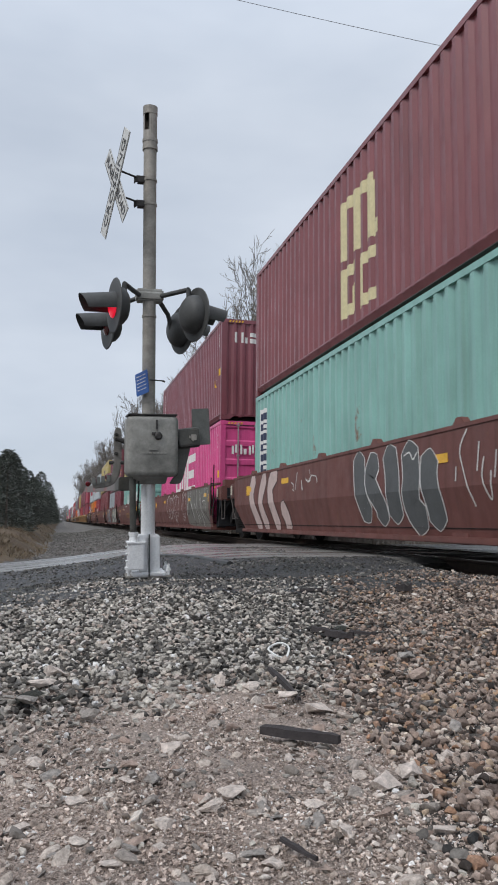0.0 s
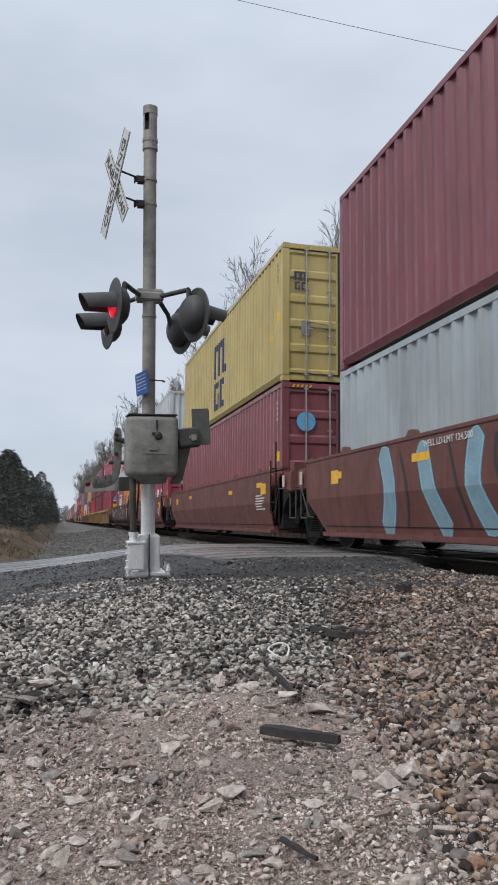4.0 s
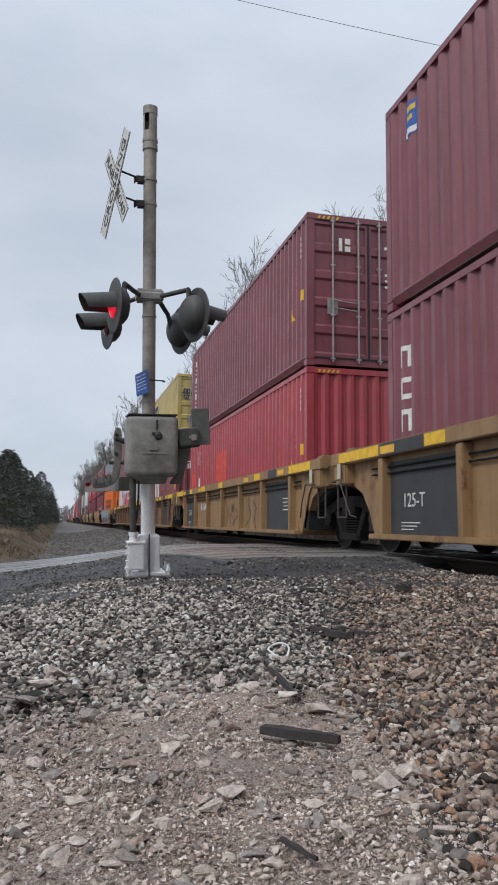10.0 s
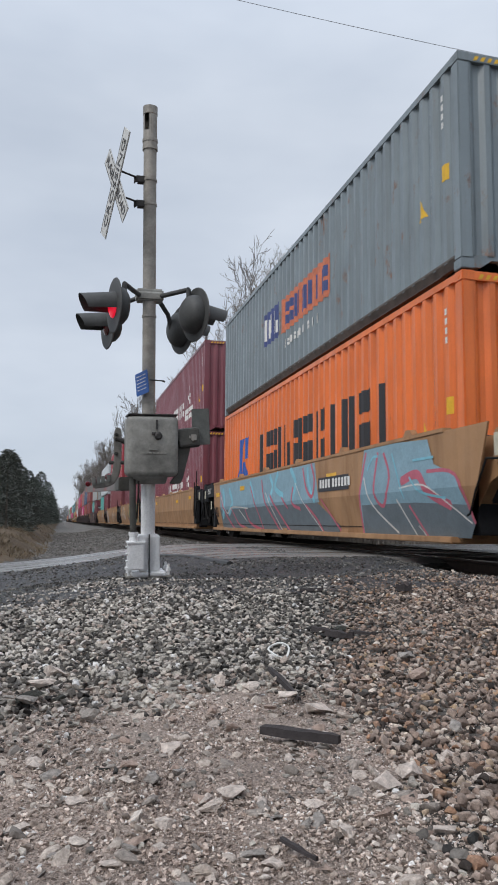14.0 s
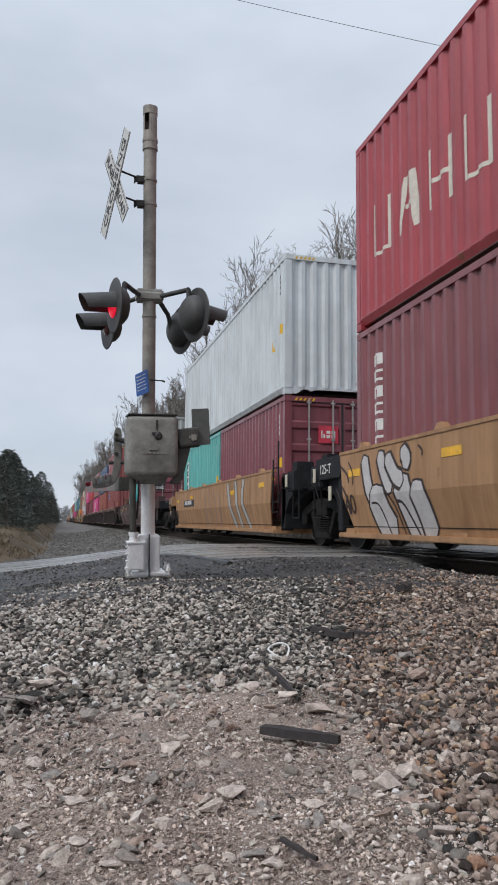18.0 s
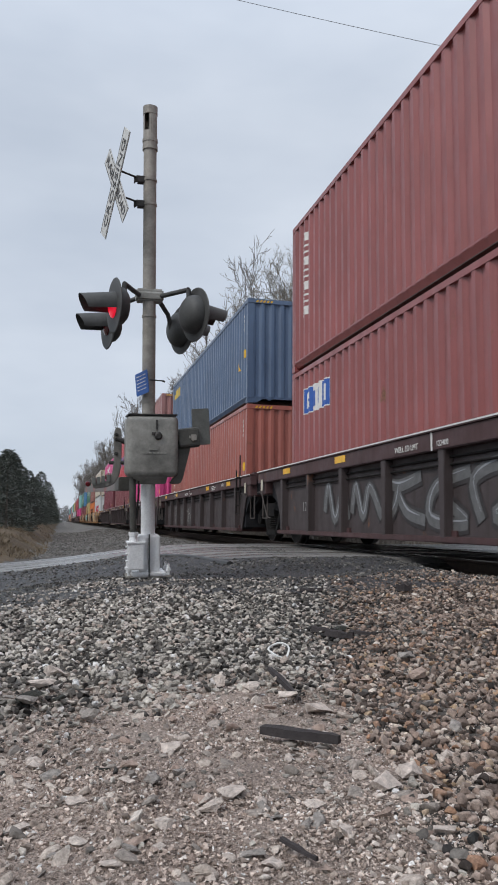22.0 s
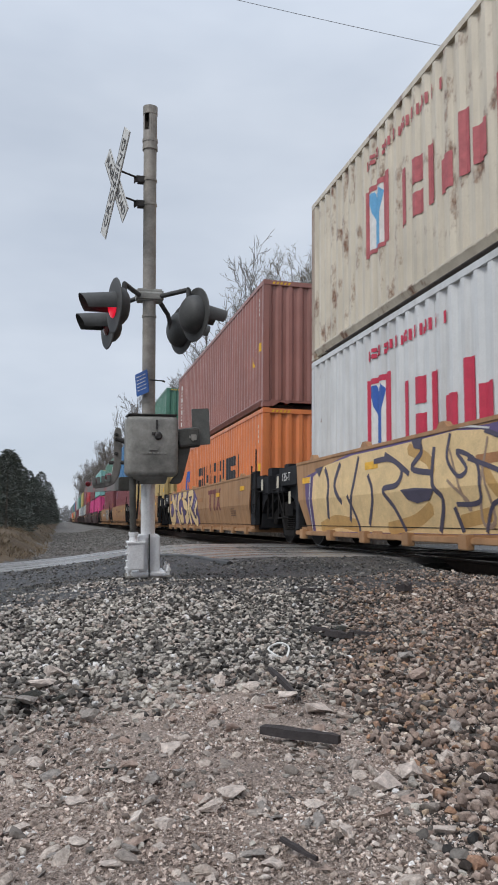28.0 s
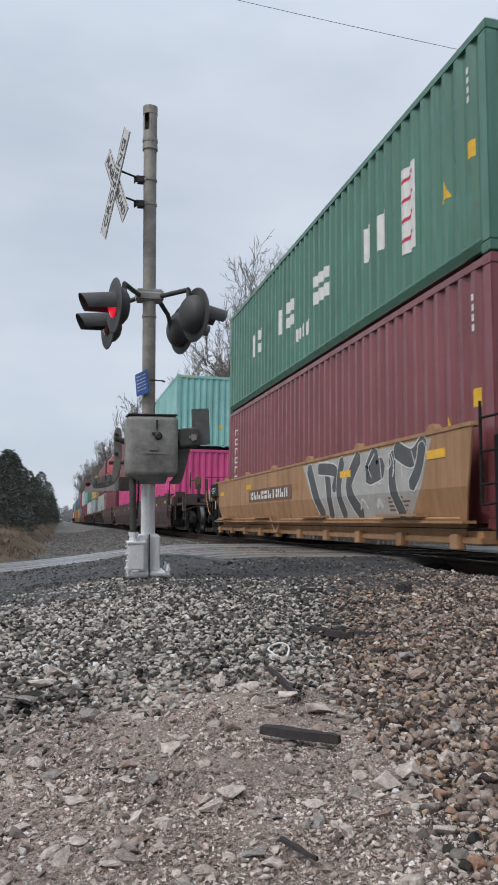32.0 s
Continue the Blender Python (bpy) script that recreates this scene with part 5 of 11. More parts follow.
STROKES = [  # plain bars standing for letters that are not spelt out
    [(0, 0.30, 0, 1), (0.62, 0.95, 0, 1)],
    [(0, 0.30, 0, 1), (0.52, 1.0, 0.56, 1), (0.52, 1.0, 0, 0.40)],
    [(0, 0.95, 0.62, 1), (0, 0.95, 0, 0.44)],
    [(0.28, 0.66, 0, 1)],
    [(0, 0.30, 0, 1), (0.50, 0.95, 0, 0.56)],
    [(0, 0.45, 0, 0.48), (0, 0.45, 0.60, 1), (0.62, 0.95, 0, 1)],
    [(0, 0.34, 0, 0.86), (0.48, 0.80, 0.14, 1)],
]


def word_bars(u, w, height, n, width=None, gap=0.25, seed=0, slant=0.0):
    """n letter-like groups of plain bars from u on, at the height w."""
    rnd = random.Random(seed)
    width = width or height * 0.75
    polys = []
    for k in range(n):
        for a, b, c, d in STROKES[rnd.randrange(len(STROKES))]:
            polys.append(quad(u + a * width, u + b * width, w + c * height, w + d * height, slant))
        u += width * (1 + gap)
    return polys


def code_column(u, w_top, size, n):
    """A column of small upright marks."""
    return [quad(u, u + size * 0.7, w_top - k * size * 1.5 - size, w_top - k * size * 1.5) for k in range(n)]


def rail_mesh(L):
    """Bottom side rail: its face leans in towards the ground."""
    if ("bottom_rail", L) not in ME:
        bm = bmesh.new()
        prof = [(-CW / 2 + 0.003, 0.19), (-CW / 2 + 0.003, 0.165), (-CW / 2 + 0.05, 0.07), (-CW / 2 + 0.10, 0.07), (-CW / 2 + 0.10, 0.19)]
        a, b = ([bm.verts.new((x, y, z)) for x, z in prof] for y in (-L / 2 + 0.165, L / 2 - 0.165))
        for k in range(5):
            bm.faces.new((a[k], a[(k + 1) % 5], b[(k + 1) % 5], b[k]))
        bm.faces.new(a)
        bm.faces.new(b)
        bmesh.ops.recalc_face_normals(bm, faces=bm.faces[:])
        ME[("bottom_rail", L)] = mesh_of(bm, "bottom_rail", None)
    return ME[("bottom_rail", L)]


# grime on the rail, and the shade of its down-facing side, as one dark colour
rail_grime_shade = plain("grimy_shaded_rail", (0.105, 0.088, 0.075), 0.7, 0.1, 0.4, 5, 0.2, 0.004)
DARK_RAILED = ("rust_brown", "grey")
rubber = plain("black_door_rubber", (0.018, 0.018, 0.019), 0.7)


def notched_sill():
    if ("notched_sill",) not in ME:
        bm = bmesh.new()
        w = CW / 2 - 0.15
        prof = [(-w, 0.02), (-w + 0.10, 0.02), (-w + 0.24, 0.115), (-w + 0.34, 0.115), (-w + 0.40, 0.075), (-w + 0.50, 0.115), (w - 0.50, 0.115), (w - 0.40, 0.06), (w - 0.30, 0.115), (w - 0.22, 0.115), (w - 0.08, 0.02), (w, 0.02), (w, 0.165), (-w, 0.165)]
        a, b = ([bm.verts.new((x, y, z)) for x, z in prof] for y in (0.025, 0.10))
        n = len(prof)
        for k in range(n):
            bm.faces.new((a[k], a[(k + 1) % n], b[(k + 1) % n], b[k]))
        bm.faces.new(a)
        bm.faces.new(b)
        bmesh.ops.recalc_face_normals(bm, faces=bm.faces[:])
        ME[("notched_sill",)] = mesh_of(bm, "end_sill", None)
    return ME[("notched_sill",)]


def container(L, H, colour, door=False, logo=None, group="containers on the train", stickers=True, tail="", far=False):
    c = COL[colour]
    pm = paint(colour + "_paint", c, RUST.get(colour, 0.03), 0.55, 0.38, 0.0, 0.62)
    size = "forty-foot" if L > 10 else "twenty-foot"
    t = thing("container", f"{PLAIN_NAME[colour]} corrugated steel {size} container{tail}", "container", group)
    prof = corrugation(L - 2 * SIDE_IN, 0.278, 0.044)
    for rot in (0, 180):
        s = part("side_wall", side_mesh(L, H), pm, t)
        s.rotation_euler = (0, 0, radians(rot))
        rail = part("top_rail", boxes_mesh(("top_rail", L, H), [(-CW / 2, -CW / 2 + 0.06, -L / 2 + 0.17, L / 2 - 0.17, H - 0.095, H - 0.012)]), pm, t)
        rail.rotation_euler = (0, 0, radians(rot))
        rail = part("bottom_rail", rail_mesh(L), rail_grime_shade if colour in DARK_RAILED else pm, t, "grimy grey-brown bottom rail with its shade painted in" if colour in DARK_RAILED else "scuffed bottom rail")
        rail.rotation_euler = (0, 0, radians(rot))
    part("roof", boxes_mesh(("roof", L, H), [(-CW / 2 + 0.05, CW / 2 - 0.05, -L / 2 + 0.05, L / 2 - 0.05, H - 0.05, H - 0.02)]), pm, t)
    part("floor", boxes_mesh(("floor", L), [(-CW / 2 + 0.05, CW / 2 - 0.05, -L / 2 + 0.55, L / 2 - 0.55, 0.06, 0.14)]), cast_steel, t)
    for end in (-1, 1):
        for sx in (-1, 1):
            post = part("corner_post", boxes_mesh(("corner_post", H), [(-0.075, 0.075, -0.08, 0.08, 0.118, H - 0.118)], 0.012), paint("rust_streaked_post", (0.40, 0.32, 0.255), 0.55, 0.7) if colour in ("pale_grey", "rusty_white") else pm, t)
            post.location = (sx * (CW / 2 - 0.075), end * (L / 2 - 0.08), 0)
            for z in (() if far and sx > 0 else (0, H - 0.118)):
                q = part("corner_casting", boxes_mesh(("corner_casting",), [(-0.081, 0.081, -0.089, 0.089, 0, 0.118), (-0.084, 0.0, -0.03, 0.03, 0.03, 0.09)], 0.008), pm, t)
                q.location = (sx * (CW / 2 - 0.081), end * (L / 2 - 0.089), z)
        for nm, z0, z1 in (("end_sill", 0.03, 0.16), ("end_header", H - 0.115, H - 0.012)):
            if z0 < 1 and not (door and end < 0):
                # the sill is cut away under a shallow tunnel, leaving a gusset at each corner
                e = part(nm, notched_sill(), pm, t)
                e.matrix_basis = pose(0, end * L / 2, 0, 0, 0, 0 if end < 0 else 180)
                continue
            e = part(nm, boxes_mesh((nm, H), [(-CW / 2 + 0.15, CW / 2 - 0.15, 0.03 if z0 < 1 else 0.0, 0.10 if z0 < 1 else 0.07, z0, z1)]), pm, t)
            e.matrix_basis = pose(0, end * L / 2, 0, 0, 0, 0 if end < 0 else 180)
        near = end < 0
        if door and near:
            for sx in (-1, 1):
                d = part("door", door_mesh(H), pm, t, "corrugated steel door leaf")
                d.matrix_basis = pose(-CW / 2 + END_IN if sx < 0 else 0.012, -L / 2 + 0.02, 0)
                w = (CW - 2 * END_IN) / 2 - 0.012
                if not far:
                    part("gasket", boxes_mesh(("gasket", H), [(-0.022, 0.010, -0.008, 0.004, 0.15, H - 0.115), (w - 0.010, w + 0.010, -0.008, 0.004, 0.15, H - 0.115), (0.011, w - 0.011, -0.007, 0.004, 0.155, 0.178), (0.011, w - 0.011, -0.007, 0.004, H - 0.140, H - 0.117)]), rubber, d, "black rubber door gasket")
                for fx in (0.36, 0.82):
                    x = w * fx if sx < 0 else w * (1 - fx)
                    part("lock_rod", bars_mesh(("lock_rod", H, sx, fx), [((x, -0.035, 0.08), (x, -0.035, H - 0.06), 0.019)] + [((x - 0.045, -0.03, z), (x + 0.045, -0.03, z), 0.022) for z in (0.14, H * 0.33, H * 0.66, H - 0.14)]), rod_steel, d)
                part("handle", bars_mesh(("handle", H, sx), [((w * 0.36, -0.05, H * 0.38), (w * 0.78, -0.05, H * 0.365), 0.013), ((w * 0.36, -0.05, H * 0.43), (w * 0.78, -0.05, H * 0.415), 0.013)]), rod_steel, d)
                if sx > 0:
                    marks = boxes_mesh(("door_marks", H), [(0.32, 0.32 + 0.5, -0.006, -0.003, H * 0.80 - 0.0, H * 0.80 + 0.055), (0.45, 0.72, -0.006, -0.003, H * 0.76, H * 0.785), (0.32, 0.72, -0.006, -0.003, H * 0.62, H * 0.635), (0.32, 0.66, -0.006, -0.003, H * 0.58, H * 0.595), (0.32, 0.7, -0.006, -0.003, H * 0.54, H * 0.555)])
                    part("writing_bars", marks, ink_black if c[0] > 0.45 and c[1] > 0.3 else ink_white, d)
                else:
                    part("data_plate", boxes_mesh(("data_plate", H), [(0.30, 0.50, -0.009, -0.003, H * 0.34, H * 0.44)]), rod_steel, d)
        else:
            q = part("end_wall", end_mesh(H), pm, t)
            q.matrix_basis = pose(0, end * L / 2, 0, 0, 0, 0 if end < 0 else 180)
    # painted marks on the near side (u from the rear end towards the camera)
    place = lambda u, w, d: (-CW / 2 + 0.006 + d, L / 2 - SIDE_IN - u, w)
    LL = L - 2 * SIDE_IN
    endprof = corrugation(CW - 2 * END_IN, 0.25, 0.045) if not door else [(0, 0.0), (CW - 2 * END_IN, 0.0)]
    eplace = lambda u, w, d: (-CW / 2 + END_IN + u, -L / 2 + 0.012 + d - (0.0 if not door else 0.012), w)
    if stickers and not far:
        pale = ink_black if c[0] > 0.45 and c[1] > 0.3 else ink_white
        paint_on(t, code_column(LL - 0.62, H - 0.35, 0.085, 11) + code_column(LL - 0.28, H - 0.35, 0.075, 4), pale, prof, place, "writing_bars")
        paint_on(t, [[(LL - 0.95, H * 0.36), (LL - 0.70, H * 0.36), (LL - 0.825, H * 0.36 + 0.24)]], ink_yellow, prof, place, "warning_triangle")
        paint_on(t, [quad(LL - 0.34, LL - 0.16, H * 0.45, H * 0.45 + 0.2)], ink_yellow, prof, place, "sticker")
        hz = []
        for k in range(5):
            hz.append(quad(0.1 + k * 0.09, 0.145 + k * 0.09, H - 0.10, H - 0.045, 0.03))
        pl = lambda u, w, d: (-CW / 2 + END_IN + u, -L / 2 - 0.004, w)
        paint_on(t, hz, ink_yellow, [(0, 0), (3, 0)], pl, "hazard_stripes")
        if not door:
            paint_on(t, [[(1.55, H * 0.28), (1.75, H * 0.28), (1.65, H * 0.28 + 0.2)]], ink_yellow, endprof, eplace, "warning_triangle")
    for k, item in enumerate(logo or ()):
        where, name, mat, polys = item
        if where == "side":
            paint_on(t, polys, mat, prof, place, name, "", k)
        else:
            paint_on(t, polys, mat, endprof, eplace, name, "", k)
    return t


# ---- well cars ----
WELL = {"maroon": (0.155, 0.060, 0.050), "tan": (0.40, 0.225, 0.112), "yellow": (0.31, 0.19, 0.092), "dark": (0.078, 0.040, 0.040), "dark_maroon": (0.082, 0.048, 0.047)}
WELL_NAME = {"maroon": "rusty maroon smooth-sided", "tan": "tan smooth-sided", "yellow": "dirty yellow ribbed", "dark": "dark brown ribbed", "dark_maroon": "dark maroon smooth-sided"}
HW = 1.49          # half the width over the side sills
TOP, BOT = 1.45, 0.21
FLOOR = 0.355
truck_steel = plain("dirty_truck_steel", (0.020, 0.0185, 0.018), 0.85, 0.0, 0.35, 9, 0.4, 0.006)
wheel_steel = plain("worn_wheel_steel", (0.13, 0.125, 0.122), 0.32, 0.9, 0.3, 8)
# black paint of beams and frames, also used as painted shade at the car ends
slack_black = plain("black_paint_and_shade", (0.022, 0.0225, 0.025), 0.65, 0, 0.3, 6)
for m in (truck_steel, slack_black):
    m.node_tree.nodes["Principled BSDF"].inputs["Specular IOR Level"].default_value = 0.12
reflector = plain("amber_reflector", (0.78, 0.42, 0.02), 0.4)


def wheel_me():
    if ("wheel",) not in ME:
        bm = bmesh.new()
        lathe(bm, [(-0.07, 0.10), (-0.06, 0.16), (-0.045, 0.34), (-0.07, 0.40), (-0.07, 0.478), (0.055, 0.484), (0.06, 0.51), (0.085, 0.51), (0.09, 0.47), (0.06, 0.40), (0.0, 0.34), (0.0, 0.16), (0.06, 0.10)], (0, 0, 0), (1, 0, 0), 24)
        ME[("wheel",)] = mesh_of(bm, "wheel", truck_steel, smooth=True)
        bm = bmesh.new()
        loops = [[bm.verts.new((px, pr * math.cos(6.2832 * k / 24), pr * math.sin(6.2832 * k / 24))) for k in range(24)] for px, pr in ((-0.072, 0.464), (-0.0725, 0.474), (-0.068, 0.4795), (0.05, 0.4855), (0.052, 0.464))]
        for a, b in zip(loops, loops[1:] + loops[:1]):
            for k in range(24):
                bm.faces.new((a[k], a[(k + 1) % 24], b[(k + 1) % 24], b[k]))
        bmesh.ops.recalc_face_normals(bm, faces=bm.faces[:])
        ME[("tread",)] = mesh_of(bm, "tread", wheel_steel, smooth=True)
        bm = bmesh.new()
        bar(bm, (-0.95, 0, 0), (0.95, 0, 0), 0.08, 12)
        ME[("axle",)] = mesh_of(bm, "axle", truck_steel)
        bm = bmesh.new()
        # cast side frame: arched top, pedestals and a window for the springs
        outer = [(-1.12, 0.36), (-1.12, 0.62), (-0.95, 0.70), (-0.5, 0.83), (0.5, 0.83), (0.95, 0.70), (1.12, 0.62), (1.12, 0.36), (0.82, 0.36), (0.78, 0.5)]
        slab(bm, [(-1.12, 0.38), (-1.12, 0.60), (-0.92, 0.70), (-0.45, 0.83), (0.45, 0.83), (0.92, 0.70), (1.12, 0.60), (1.12, 0.38), (0.98, 0.38), (0.85, 0.56), (0.42, 0.68), (-0.42, 0.68), (-0.85, 0.56), (-0.98, 0.38)], -0.09, 0.07)
        slab(bm, [(-0.66, 0.60), (-0.50, 0.64), (-0.28, 0.26), (-0.36, 0.17)], -0.08, 0.06)
        slab(bm, [(0.66, 0.60), (0.50, 0.64), (0.28, 0.26), (0.36, 0.17)], -0.08, 0.06)
        slab(bm, [(-0.38, 0.15), (0.38, 0.15), (0.34, 0.27), (-0.34, 0.27)], -0.10, 0.08)
        ME[("side_frame",)] = mesh_of(bm, "side_frame", truck_steel, bev=0.012)
        bm = bmesh.new()
        for y in (-0.18, 0.0, 0.18):
            for k in range(7):
                lathe(bm, [(0, 0.05), (0.012, 0.085), (0.026, 0.085), (0.038, 0.05)], (0, y, 0.27 + 0.04 * k), (0, 0, 1), 7)
        box(bm, -0.10, 0.08, -0.26, 0.26, 0.55, 0.70)
        ME[("springs",)] = mesh_of(bm, "spring_nest", truck_steel, smooth=True)
        bm = bmesh.new()
        box(bm, -0.85, 0.85, -0.2, 0.2, 0.5, 0.78)
        ME[("bolster",)] = mesh_of(bm, "bolster", truck_steel, bev=0.02)
        bm = bmesh.new()
        lathe(bm, [(0, 0.10), (0.03, 0.105), (0.05, 0.07), (0.055, 0.03)], (0, 0, 0), (-1, 0, 0), 12)
        ME[("bearing_cap",)] = mesh_of(bm, "bearing_cap", truck_steel, smooth=True)


grimy = plain("grimy_brown_steel", (0.060, 0.041, 0.035), 0.8, 0.0, 0.4, 7, 0.3, 0.005)
rusty = plain("rust_brown_steel", (0.095, 0.036, 0.032), 0.75, 0.0, 0.35, 9)
tan_gear = plain("worn_tan_housing", (0.15, 0.095, 0.05), 0.7, 0.0, 0.45, 11)
worn_tan = plain("grimy_tan_steel", (0.13, 0.080, 0.050), 0.8, 0.0, 0.5, 5, 0.3, 0.005)
worn_bar = plain("worn_grab_steel", (0.06, 0.05, 0.045), 0.8, 0.0, 0.3, 8)
tag_cream = plain("cream_tag", (0.50, 0.46, 0.36), 0.6, 0, 0.15, 14)


def hose_me():
    if ("air_hose",) not in ME:
        bm = bmesh.new()
        pipe(bm, [(0.3 - 0.02 * k, -0.09 * k, 0.86 - 0.42 * math.sin(math.pi * min(1, k / 9))) for k in range(10)], 0.026, 7)
        pipe(bm, [(-0.5, -0.09 * k, 0.95 - 0.30 * math.sin(math.pi * min(1, k / 9))) for k in range(10)], 0.02, 7)
        ME[("air_hose",)] = mesh_of(bm, "air_hose", None, smooth=True)
    return ME[("air_hose",)]


def truck(parent, y):
    wheel_me()
    root = part("truck", ME[("bolster",)], None, parent, "black dirty two-axle truck")
    root.location = (0, y, 0)
    for sx in (-1, 1):
        f = part("side_frame", ME[("side_frame",)], None, root)
        f.location = (sx * 1.02, 0, 0)
        f.rotation_euler = (0, 0, 0 if sx < 0 else math.pi)
        s = part("spring_nest", ME[("springs",)], None, root)
        s.location = (sx * 1.02, 0, 0)
        for dy in (-0.89, 0.89):
            c = part("bearing_cap", ME[("bearing_cap",)], None, root)
            c.location, c.rotation_euler = (sx * 1.09, dy, 0.483), (0, 0, 0 if sx < 0 else math.pi)
            w = part("wheel", ME[("wheel",)], None, root)
            w.location, w.rotation_euler = (sx * 0.77, dy, 0.484), (0, 0, 0 if sx < 0 else math.pi)
            tr = part("tread", ME[("tread",)], None, root, "bright worn wheel tread")
            tr.location, tr.rotation_euler = (sx * 0.7705, dy, 0.484), (0, 0, 0 if sx < 0 else math.pi)
    for dy in (-0.89, 0.89):
        a = part("axle", ME[("axle",)], None, root)
        a.location = (0, dy, 0.484)
    return root


def sheet_me(key, poly, x0, x1, bev=0.0):
    if key not in ME:
        bm = bmesh.new()
        slab(bm, poly, x0, x1)
        ME[key] = mesh_of(bm, key[0], None, bev=bev)
    return ME[key]


BENT = set()          # cars whose side plates lean inwards below the middle
FOLD, LEAN_IN = 0.80, 0.21


def fold_in(w):
    return LEAN_IN * max(0.0, FOLD - w)


def bent_sheet(half, short):
    """The folded side plate; on the tan cars it stops short of the black end frames."""
    if ("bent_sheet", half, short) not in ME:
        bm = bmesh.new()
        rows = []
        for w, y in ((BOT + 0.04, half - 0.5 * (short == 1)), (FOLD, half + 0.50 - 0.75 * (short == 1) + 0.20 * (short == 2)), (TOP - 0.04, half + 0.72 - 0.86 * (short == 1))):
            rows.append([bm.verts.new((-HW + fold_in(w) + d, s * y, w)) for d, s in ((0, -1), (0, 1), (0.02, 1), (0.02, -1))])
            if short == 3:
                rows[-1][1].co.y = rows[-1][2].co.y = rows[-1][1].co.y - (0.5 if w < 0.5 else 0.75 if w < 1 else 0.86)
            if short == 2:
                rows[-1][0].co.y = rows[-1][3].co.y = -half + (0.08 if w > 0.5 else 0.2)
        for a, b in zip(rows, rows[1:]):
            for k in range(4):
                bm.faces.new((a[k], a[(k + 1) % 4], b[(k + 1) % 4], b[k]))
        bm.faces.new(rows[0])
        bm.faces.new(rows[-1])
        bmesh.ops.recalc_face_normals(bm, faces=bm.faces[:])
        ME[("bent_sheet", half, short)] = mesh_of(bm, "side_sheet", None)
    return ME[("bent_sheet", half, short)]


